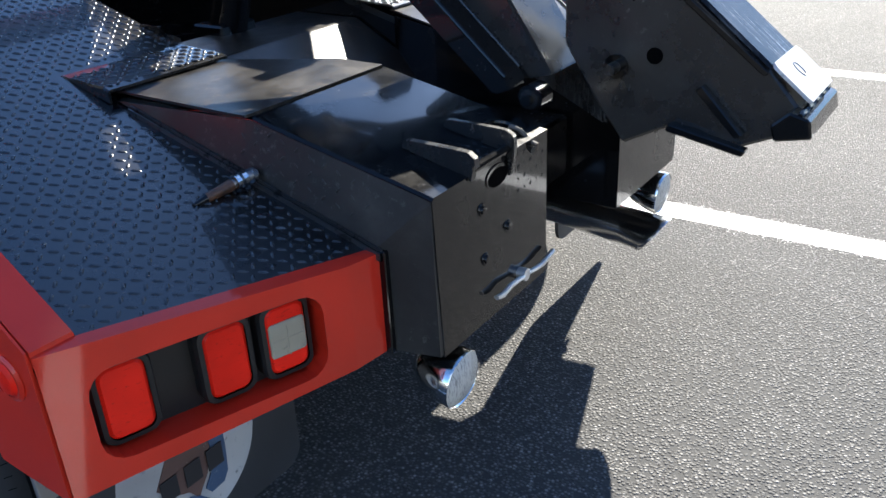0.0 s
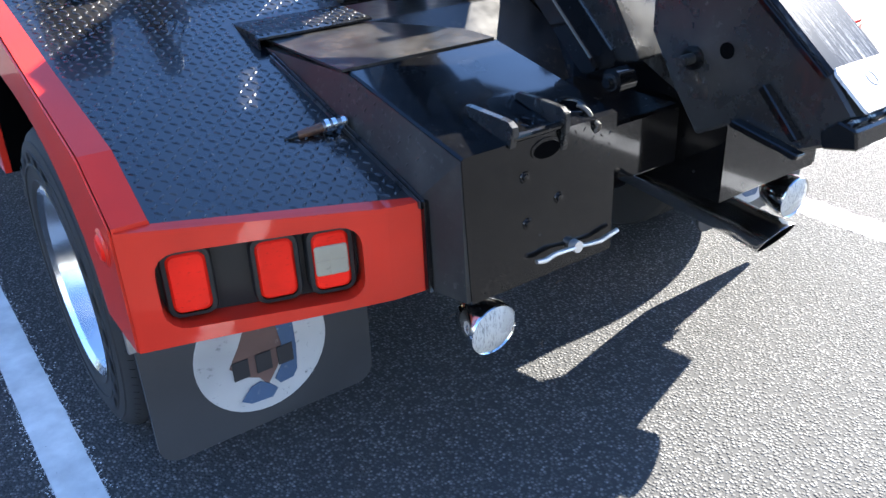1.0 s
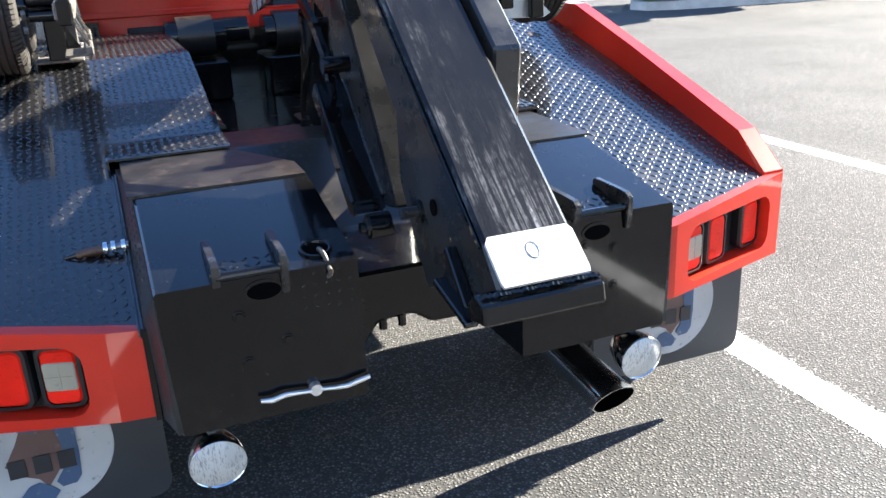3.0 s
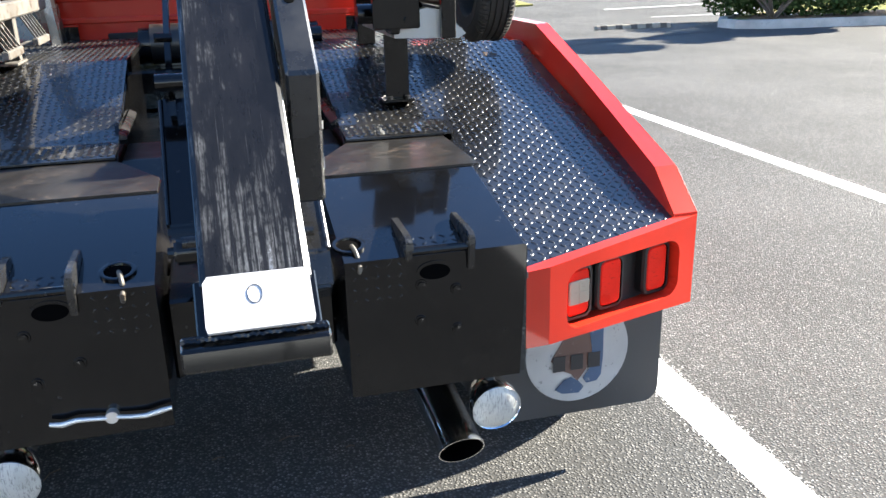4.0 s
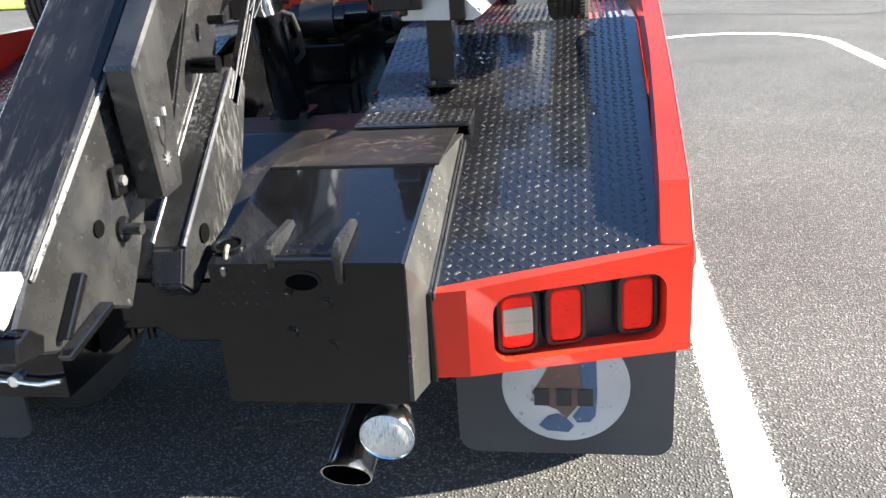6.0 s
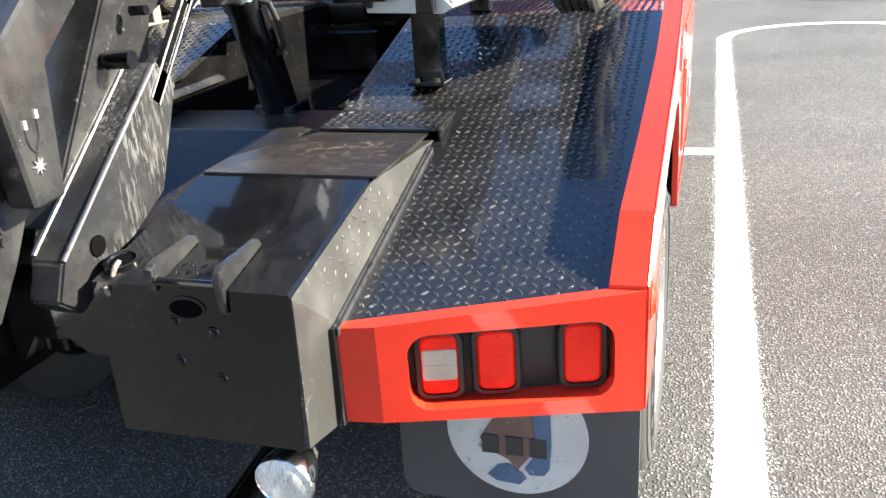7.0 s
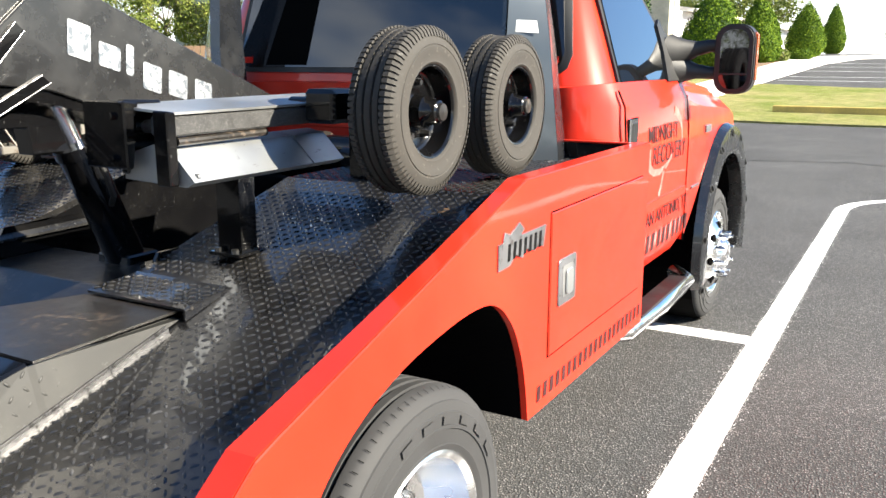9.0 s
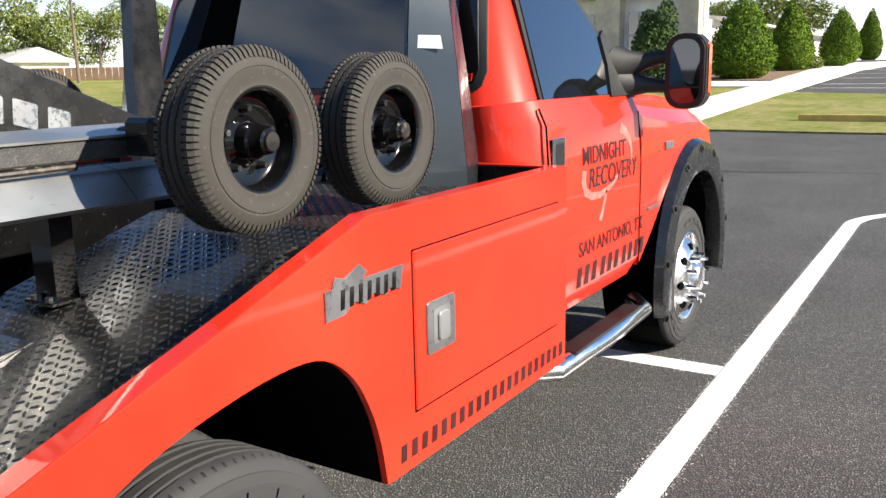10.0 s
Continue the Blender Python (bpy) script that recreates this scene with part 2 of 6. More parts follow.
def asphalt_material():
    m = material("asphalt", (0.055, 0.055, 0.055), 0.85, spec=0.2)
    v = coords(m)
    vor = node(m, "ShaderNodeTexVoronoi", Scale=105.0, Randomness=1.0)
    link(m, v, vor.inputs["Vector"])
    stones = ramp(m, vor.outputs["Distance"], [(0.15, grey(1.0)), (0.62, grey(0.0))])
    tint = node(m, "ShaderNodeSeparateColor")
    link(m, vor.outputs["Color"], tint.inputs[0])
    stone = ramp(m, tint.outputs[0], [(0.0, (0.055, 0.054, 0.053)), (0.45, (0.115, 0.113, 0.11)), (0.85, (0.20, 0.195, 0.187)), (1.0, (0.30, 0.29, 0.28))])
    body = mix(m, stones, (0.055, 0.055, 0.055), stone)
    broad = noise_tex(m, v, 0.6, 5)
    tone = ramp(m, broad, [(0.32, grey(0.78)), (0.68, grey(1.12))])
    n = m.node_tree.nodes.new("ShaderNodeMix")
    n.data_type, n.blend_type = "RGBA", "MULTIPLY"
    n.inputs["Factor"].default_value = 1.0
    link(m, body, n.inputs[6])
    link(m, tone, n.inputs[7])
    link(m, n.outputs[2], bsdf(m).inputs["Base Color"])
    bump(m, stones, 1.0, 0.0030)
    return m


ASPHALT = asphalt_material()
LINE = worn("road_marking_paint", (0.78, 0.78, 0.76), (0.30, 0.29, 0.28), 0.6, scale=14, amount=0.66, relief=0.5)
CONCRETE = worn("concrete", (0.45, 0.44, 0.41), (0.33, 0.32, 0.30), 0.8, scale=4, amount=0.58, relief=0.2)


def grass_material():
    """Mown lawn: green and straw in patches, tufts and blades."""
    m = material("mown_grass", (0.2, 0.24, 0.06), 0.9, spec=0.1)
    v = coords(m)
    patches = ramp(m, noise_tex(m, v, 0.45, 5, 0.6), [(0.36, grey(0.0)), (0.62, grey(1.0))])
    tufts = ramp(m, noise_tex(m, v, 3.2, 6, 0.75), [(0.36, grey(0.0)), (0.64, grey(1.0))])
    blades = ramp(m, noise_tex(m, v, 38.0, 3, 0.8), [(0.3, grey(0.0)), (0.7, grey(1.0))])
    green = mix(m, tufts, (0.13, 0.185, 0.032), (0.25, 0.28, 0.065))
    straw = mix(m, tufts, (0.25, 0.235, 0.085), (0.42, 0.37, 0.17))
    both = mix(m, patches, green, straw)
    n = m.node_tree.nodes.new("ShaderNodeMix")
    n.data_type, n.blend_type = "RGBA", "MULTIPLY"
    n.inputs["Factor"].default_value = 1.0
    link(m, both, n.inputs[6])
    link(m, ramp(m, blades, [(0.0, grey(0.6)), (1.0, grey(1.15))]), n.inputs[7])
    link(m, n.outputs[2], bsdf(m).inputs["Base Color"])
    bump(m, blades, 0.8, 0.03)
    return m


GRASS = grass_material()
SOIL = worn("mulch", (0.16, 0.10, 0.06), (0.30, 0.2, 0.12), 0.9, scale=8, amount=0.55, relief=0.6)


# ---- mesh helpers ----
def part(name, bm, mat, parent=None, label="", smooth=False):
    me = bpy.data.meshes.new(name)
    bmesh.ops.recalc_face_normals(bm, faces=bm.faces[:])
    bm.to_mesh(me)
    bm.free()
    for p in me.polygons:
        p.use_smooth = smooth
    if smooth:
        me.set_sharp_from_angle(angle=radians(32))
    me.materials.append(mat)
    ob = new(name, me)
    if parent is not None:
        ob.parent = parent
    if label:
        ob["label"] = label
    return ob


def thing(name, label, category, group="", at=(0, 0, 0)):
    ob = tagged(new(name), label, category, group)
    ob.location = at
    return ob


def bevelled(bm, width, segments=1):
    if width > 0:
        bmesh.ops.bevel(bm, geom=bm.edges[:], offset=width, segments=segments, affect="EDGES", clamp_overlap=True)
    return bm


def block(x0, x1, y0, y1, z0, z1, bevel=0.004, bm=None, segments=1):
    own = bmesh.new()
    bmesh.ops.create_cube(own, size=1.0)
    for v in own.verts:
        v.co = Vector(((x0 + x1) / 2 + v.co.x * (x1 - x0), (y0 + y1) / 2 + v.co.y * (y1 - y0), (z0 + z1) / 2 + v.co.z * (z1 - z0)))
    bevelled(own, bevel, segments)
    return own if bm is None else joined(bm, own)


def joined(bm, other):
    me = bpy.data.meshes.new("t")
    other.to_mesh(me)
    other.free()
    bm.from_mesh(me)
    bpy.data.meshes.remove(me)
    return bm


def prism(points, axis, lo, hi, bevel=0.0, segments=1):
    """A polygon in the two axes left over (in order), swept from lo to hi along axis."""
    bm = bmesh.new()
    rest = [n for n in range(3) if n != axis]
    rings = []
    for value in (lo, hi):
        ring = []
        for a, b in points:
            co = [0, 0, 0]
            co[axis], co[rest[0]], co[rest[1]] = value, a, b
            ring.append(bm.verts.new(co))
        rings.append(ring)
    bm.faces.new(rings[0])
    bm.faces.new(rings[1])
    n = len(points)
    for i in range(n):
        bm.faces.new((rings[0][i], rings[0][(i + 1) % n], rings[1][(i + 1) % n], rings[1][i]))
    bmesh.ops.recalc_face_normals(bm, faces=bm.faces[:])
    return bevelled(bm, bevel, segments)


def sweep(sections, closed=True, caps=True):
    """Faces between rings of points that have the same count."""
    bm = bmesh.new()
    rings = [[bm.verts.new(p) for p in s] for s in sections]
    n = len(rings[0])
    for a, b in zip(rings, rings[1:]):
        for i in range(n if closed else n - 1):
            bm.faces.new((a[i], a[(i + 1) % n], b[(i + 1) % n], b[i]))
    if caps and closed:
        bm.faces.new(rings[0])
        bm.faces.new(rings[-1])
    return bm


def rod(a, b, r, sides=14, r2=None, bm=None):
    a, b = Vector(a), Vector(b)
    d = (b - a).normalized()
    u = d.cross((0, 0, 1) if abs(d.z) < 0.9 else (1, 0, 0)).normalized()
    w = d.cross(u)
    ring = [(math.cos(2 * math.pi * i / sides), math.sin(2 * math.pi * i / sides)) for i in range(sides)]
    own = sweep([[p + (u * c + w * s) * q for c, s in ring] for p, q in ((a, r), (b, r if r2 is None else r2))])
    return own if bm is None else joined(bm, own)


def pipe(points, r, sides=10):
    """A bent tube along points."""
    pts = [Vector(p) for p in points]
    rings = []
    u = None
    for i, p in enumerate(pts):
        d = (pts[min(i + 1, len(pts) - 1)] - pts[max(i - 1, 0)]).normalized()
        if u is None:
            u = d.cross((0, 0, 1) if abs(d.z) < 0.9 else (1, 0, 0)).normalized()
        u = (u - d * u.dot(d)).normalized()
        w = d.cross(u)
        rings.append([p + (u * math.cos(t) + w * math.sin(t)) * r for t in (2 * math.pi * k / sides for k in range(sides))])
    return sweep(rings)


def lathe(profile, axis_at, way, sides=40, closed_profile=False):
    """A profile of (along, radius) turned round the line through axis_at in direction way."""
    d = Vector(way).normalized()
    u = d.cross((0, 0, 1) if abs(d.z) < 0.9 else (1, 0, 0)).normalized()
    w = d.cross(u)
    bm = bmesh.new()
    o = Vector(axis_at)
    rings = []
    for al, r in profile:
        rings.append([bm.verts.new(o + d * al + (u * math.cos(2 * math.pi * k / sides) + w * math.sin(2 * math.pi * k / sides)) * r) for k in range(sides)])
    pairs = list(zip(rings, rings[1:]))
    if closed_profile:
        pairs.append((rings[-1], rings[0]))
    for a, b in pairs:
        for k in range(sides):
            bm.faces.new((a[k], a[(k + 1) % sides], b[(k + 1) % sides], b[k]))
    return bm


def mirrored(points, s):
    return [(s * p[0], *p[1:]) for p in points]


def sheet(points, thick=0.005):
    """A flat plate from an outline in space, given thickness along its normal."""
    pts = [Vector(p) for p in points]
    n = Vector((0, 0, 0))
    for a, b in zip(pts, pts[1:] + pts[:1]):
        n += a.cross(b)
    n = n.normalized() * thick / 2
    return sweep([[p - n for p in pts], [p + n for p in pts]])


def structure(ob, label=""):
    return tagged(ob, label, kind="structure")


# ---- ground ----
def land(x, y):
    """Height of the ground: level car park, rising gently beyond it."""
    r = math.hypot(x - 2.4, y)
    return 0.035 * min(max(r - 20.0, 0.0), 56.0) * min(1.0, max(0.0, (y - 2.0) / 14.0))


def ground_sheet():
    bm = bmesh.new()
    rings, n = [], 72
    for r in (4, 12, 18, 20, 24, 30, 38, 46, 54, 62, 70, 76, 90, 140, 400, 1500):
        rings.append([bm.verts.new((2.4 + r * math.cos(2 * math.pi * k / n), r * math.sin(2 * math.pi * k / n), land(2.4 + r * math.cos(2 * math.pi * k / n), r * math.sin(2 * math.pi * k / n)))) for k in range(n)])
    bm.faces.new(rings[0])
    for a, b in zip(rings, rings[1:]):
        for k in range(n):
            bm.faces.new((a[k], a[(k + 1) % n], b[(k + 1) % n], b[k]))
    return structure(part("ground", bm, ASPHALT), "dark grey asphalt car park with pale aggregate")


ground_sheet()


def band(points, width, z, name, mat=LINE, label="", ragged=0.0):
    """A painted line of even width along points."""
    bm = bmesh.new()
    pts = []
    for a, b in zip(points, points[1:]):
        steps = max(1, int(math.dist(a, b) / (0.05 if ragged else 1.5)))
        pts += [Vector((a[0] + (b[0] - a[0]) * k / steps, a[1] + (b[1] - a[1]) * k / steps, 0)) for k in range(steps)]
    pts.append(Vector((*points[-1], 0)))
    rows = []
    rng = random.Random(int(width * 1000 + len(pts)))
    for i, p in enumerate(pts):
        d = (pts[min(i + 1, len(pts) - 1)] - pts[max(i - 1, 0)]).normalized()
        n = Vector((-d.y, d.x, 0)) * (width / 2 + (rng.gauss(0, ragged) if ragged else 0.0))
        rows.append([bm.verts.new((q.x, q.y, land(q.x, q.y) + (z if q.y < 15 else z + 0.02))) for q in (p + n, p - n)])
    for a, b in zip(rows, rows[1:]):
        bm.faces.new((a[0], a[1], b[1], b[0]))
    if ragged:
        # sprayed specks along both edges
        spray = bmesh.new()
        for _ in range(int(len(pts) * 26)):
            k = rng.randrange(len(pts) - 1)
            d = (pts[k + 1] - pts[k]).normalized()
            c = pts[k] + d * rng.uniform(0, 0.05) + Vector((-d.y, d.x, 0)) * rng.choice((-1, 1)) * (width / 2 + min(0.05, rng.expovariate(120)) - 0.001)
            r = rng.uniform(0.0010, 0.0034)
            ring = [spray.verts.new((c.x + r * math.cos(a), c.y + r * math.sin(a), z)) for a in (0.3, 1.9, 3.4, 5.0)]
            spray.faces.new(ring)
        tagged(part("paint_overspray", spray, mat), "fine white paint specks along a parking line", kind="stuff")
    return structure(part(name, bm, mat), label)


def arc(cx, cy, r, a0, a1, n=14):
    return [(cx + r * math.cos(radians(a0 + (a1 - a0) * i / n)), cy + r * math.sin(radians(a0 + (a1 - a0) * i / n))) for i in range(n + 1)]


def lane_lines():
    pts = [(1.468, -9)] + [(1.468, y) for y in (0, 4, 7.4, 9.1)] + arc(2.72, 9.18, 1.255, 180, 0, 30) + [(3.978, 7.0), (3.978, 3.0), (3.978, -9)]
    band(pts, 0.142, 0.002, "parking_line", label="white painted parking line that turns round at its end", ragged=0.0007)
    band([(-1.382, -9), (-1.382, 9.2)], 0.11, 0.002, "parking_line", label="white painted parking line on the asphalt", ragged=0.0007)
    band([(-1.32, 4.285), (1.39, 4.285)], 0.15, 0.0022, "parking_line", label="white painted cross line at the bay's end", ragged=0.0007)


lane_lines()

# ---- tow truck ----
truck = thing("tow_truck", "red and black tow truck with a treadplate bed", "truck")
DECK_A, DECK_B, DECK_FLAT = 0.7355, 0.287, 1.19


def deck_z(y):
    return min(DECK_A + DECK_B * y, DECK_FLAT)


DECK_BREAK = (DECK_FLAT - DECK_A) / DECK_B
RAIL = [(0.262, 0.8155), (0.405, 0.928), (1.445, 1.262), (2.57, 1.262)]


def lerp_path(path, y):
    for (a, za), (b, zb) in zip(path, path[1:]):
        if y <= b:
            return za + (zb - za) * (y - a) / (b - a)
    return path[-1][1]


def bed_deck(s):
    """The sloping treadplate floor on one side: from the rear panel to the cab."""
    rows = []
    for y_in, y_out in ((0.108, 0.272), (0.6, 0.6), (1.0, 1.0), (DECK_BREAK, DECK_BREAK), (2.0, 2.0), (2.56, 2.56)):
        if y_in == 0.6:
            rows.append([(0.655, 0.79), (1.18, 0.79)])
            rows.append([(0.338, 0.795), (1.18, 0.795)])
        elif y_in < 0.7:
            rows.append([(0.655, y_in), (1.185, y_out)])
        else:
            rows.append([(0.338, y_in), (1.185, y_out)])
    secs = []
    for (xa, ya), (xb, yb) in rows:
        secs.append([(s * xa, ya, deck_z(ya)), (s * xb, yb, deck_z(yb)), (s * xb, yb, deck_z(yb) - 0.02), (s * xa, ya, deck_z(ya) - 0.02)])
    return part("deck", sweep(secs), DECK, truck, "black treadplate floor of the bed")


ARCH_MARKS = [(0.45, 0.565), (0.49, 0.69), (0.55, 0.772), (0.64, 0.85), (0.77, 0.915), (0.93, 0.958), (1.13, 0.982), (1.27, 0.966), (1.37, 0.89), (1.43, 0.79), (1.465, 0.69), (1.487, 0.573)]


def smoothed(marks, steps=4):
    """A smooth line through the marks."""
    out = []
    for k in range(len(marks) - 1):
        p = [Vector(marks[max(0, min(len(marks) - 1, k + d))]) for d in (-1, 0, 1, 2)]
        for i in range(steps):
            t = i / steps
            q = 0.5 * (2 * p[1] + (p[2] - p[0]) * t + (2 * p[0] - 5 * p[1] + 4 * p[2] - p[3]) * t * t + (3 * p[1] - p[0] - 3 * p[2] + p[3]) * t ** 3)
            out.append((q.x, q.y))
    return out + [marks[-1]]


ARCH = smoothed(ARCH_MARKS)


def side_panel(s):
    """Outer skin with the wheel arch cut through, and the rail along its top."""
    xs = lambda y: 1.240 + 0.010 * min(1.0, max(0.0, (y - 0.27) / 0.7))
    low = [(0.2745, 0.553), (0.40, 0.560)] + ARCH + [(1.60, 0.572), (2.0, 0.569), (2.57, 0.565)]
    top = [(y, lerp_path(RAIL, y)) for y, z in low]
    secs = []
    for (ya, za), (yb, zb) in zip(low, top):
        secs.append([(s * xs(ya), ya, za), (s * (xs(yb) + 0.001), yb, zb - 0.003), (s * (xs(yb) - 0.002), yb, zb), (s * (xs(yb) - 0.004), yb, zb - 0.014), (s * (xs(ya) - 0.02), ya, za)])
    return part("side_panel", sweep(secs), RED, truck, "red side panel with wheel arch")


def rail(s):
    """Folded top of the bed's side, flat above with an inner wall down to the deck."""
    secs = []
    for y in (0.2715, 0.405, 0.7, 1.05, 1.445, 1.5649, 2.0, 2.57):
        z = lerp_path(RAIL, y)
        k = min(1.0, max(0.0, (y - 0.27) / 0.7))
        xo, xi = 1.2355 + 0.010 * k, 1.160 + 0.030 * k
        zb = deck_z(y) - 0.015
        zb = min(zb, z - 0.01)
        secs.append([(s * xi, y, zb), (s * (xi + 0.006), y, z), (s * xo, y, z + 0.001), (s * xo, y, zb)])
    return part("rail", sweep(secs), RED, truck, "red folded rail along the bed")


PANEL_PLAN = [(0.652, 0.100), (0.735, 0.115), (1.236, 0.268)]


def panel_point(u, z, out=0.0):
    """A place on the slanting outer part of the rear panel: u metres out from its bend."""
    (xa, ya), (xb, yb) = PANEL_PLAN[1:]
    d = Vector((xb - xa, yb - ya, 0)).normalized()
    n = Vector((d.y, -d.x, 0))
    p = Vector((xa, ya, 0)) + d * u + n * out
    return p.x, p.y, z


def rounded(u0, u1, z0, z1, r, n=4):
    pts = []
    for cu, cz, a in ((u1 - r, z0 + r, -90), (u1 - r, z1 - r, 0), (u0 + r, z1 - r, 90), (u0 + r, z0 + r, 180)):
        for i in range(n + 1):
            t = radians(a + 90 * i / n)
            pts.append((cu + r * math.cos(t), cz + r * math.sin(t)))
    return pts


def rear_panel(s):
    """Red tail panel with a rounded opening for the lamps."""
    top = lambda u: 0.772 + 0.043 * u / 0.524
    n = 4
    hole = rounded(0.058, 0.466, 0.583, 0.752, 0.045, n)
    hole = [(u, z + 0.03 * (u - 0.25)) for u, z in hole]
    corners = [(0.524, 0.552), (0.524, top(0.524)), (0.0, top(0)), (0.0, 0.556)]
    bm = bmesh.new()
    def v(u, z, out):
        x, y, zz = panel_point(u, z, out)
        return bm.verts.new((s * x, y, zz))
    ho, hb = [v(u, z, 0) for u, z in hole], [v(u, z, -0.064) for u, z in hole]
    co = [v(u, z, 0) for u, z in corners]
    m = len(hole)
    for i in range(m):
        j = (i + 1) % m
        ci, cj = i // (n + 1), j // (n + 1)
        if ci == cj:
            bm.faces.new((ho[i], ho[j], co[ci]))
        else:
            bm.faces.new((ho[i], ho[j], co[cj], co[ci]))
        bm.faces.new((ho[i], ho[j], hb[j], hb[i]))
    inner = [(s * 0.652, 0.100, 0.56), (s * 0.652, 0.100, 0.770)]
    vi = [bm.verts.new(p) for p in inner]
    bm.faces.new((vi[0], vi[1], co[2], co[3]))
    # folded rims top and bottom
    rim = [bm.verts.new(p) for p in ((s * 0.652, 0.122, 0.7727), (s * 0.735, 0.146, 0.7795), (s * 1.226, 0.288, 0.8202))]
    bm.faces.new((vi[1], co[2], rim[1], rim[0]))
    bm.faces.new((co[2], co[1], rim[2], rim[1]))
    low = [bm.verts.new(p) for p in ((s * 0.652, 0.14, 0.555), (s * 0.735, 0.155, 0.552), (s * 1.236, 0.31, 0.549))]
    bm.faces.new((vi[0], co[3], low[1], low[0]))
    bm.faces.new((co[3], co[0], low[2], low[1]))
    panel = part("rear_panel", bm, RED, truck, "red tail panel with lamp opening")
    # dark tray behind the lamps
    tray = sheet([(s * p[0], p[1], p[2]) for p in (panel_point(0.03, 0.575, -0.062), panel_point(0.485, 0.58, -0.062), panel_point(0.485, 0.775, -0.062), panel_point(0.03, 0.76, -0.062))], 0.004)
    part("lamp_tray", tray, PLASTIC, panel, "black lamp tray")
    for u0, u1, kind in ((0.081, 0.159, "mixed"), (0.195, 0.273, "red"), (0.368, 0.446, "red")):
        dz = 0.03 * ((u0 + u1) / 2 - 0.25)
        z0, z1 = 0.602 + dz, 0.735 + dz
        def ring(pad, r, out):
            return [(s * p[0], p[1], p[2]) for p in (panel_point(u, z, out) for u, z in rounded(u0 - pad, u1 + pad, z0 - pad, z1 + pad, r, 4))]
        part("gasket", sweep([ring(0.012, 0.026, -0.060), ring(0.012, 0.026, -0.036), ring(0.008, 0.022, -0.028), ring(0.0, 0.018, -0.027)], caps=False), PLASTIC, panel, "black rubber lamp gasket")
        part("tail_lamp", sweep([ring(0.0, 0.018, -0.055), ring(0.0, 0.018, -0.032), ring(-0.006, 0.014, -0.027)]), REDLENS, panel, "red rectangular tail lamp")
        if kind == "mixed":
            zc0, zc1 = z0 + 0.035, z1 - 0.03
            def ring2(pad, out):
                return [(s * p[0], p[1], p[2]) for p in (panel_point(u, z, out) for u, z in rounded(u0 + 0.004 - pad, u1 - 0.004 + pad, zc0 - pad, zc1 + pad, 0.006, 2))]
            part("reversing_lamp", sweep([ring2(0, -0.032), ring2(0, -0.025), ring2(-0.003, -0.023)]), REVERSING, panel, "clear cream reversing lamp")
            um, zm = (u0 + u1) / 2, (zc0 + zc1) / 2
            for box in ((um - 0.0011, um + 0.0011, zc0, zc1), (u0 + 0.006, u1 - 0.006, zm - 0.0011, zm + 0.0011)):
                pts = [panel_point(u, z, -0.0228) for u, z in ((box[0], box[2]), (box[1], box[2]), (box[1], box[3]), (box[0], box[3]))]
                part("lens_rib", sheet([(s * p[0], p[1], p[2]) for p in pts], 0.0016), REVERSING, panel)
    return panel


def box_top(y):
    return 0.884 + 0.215 * y if y < 0.42 else 0.9743


def rear_box(s):
    """Black storage box behind the bed with a sloping top."""
    secs = []
    for y, mid, low in ((0.0, 0.624, 0.612), (0.11, 0.654, 0.646), (0.42, 0.654, 0.650), (0.555, 0.654, 0.650), (0.81, 0.654, 0.650)):
        zt = box_top(y) - (0.003 if y > 0.8 else 0)
        zb = 0.55 if y < 0.5 else 0.60
        zs = 0.778 if y < 0.2 else min(deck_z(y), zt - 0.012)
        xi = 0.20 if y < 0.6 else 0.345
        secs.append([(s * xi, y, zb), (s * xi, y, zt), (s * 0.622, y, zt), (s * 0.6275, y, zt - 0.005), (s * mid, y, zs), (s * low, y, zb)])
    return part("rear_box", sweep(secs), BLACK, truck, "black painted steel storage box")


FLAP_INKS = [worn("faded_brown_print", (0.13, 0.075, 0.06), (0.25, 0.2, 0.18), 0.6, scale=8, amount=0.62), worn("faded_blue_print", (0.05, 0.09, 0.16), (0.2, 0.22, 0.25), 0.6, scale=8, amount=0.62), material("dark_print", (0.02, 0.02, 0.022), 0.6)]
worn("faded_white_print", (0.40, 0.40, 0.39), (0.2, 0.2, 0.2), 0.6, scale=6, amount=0.6)


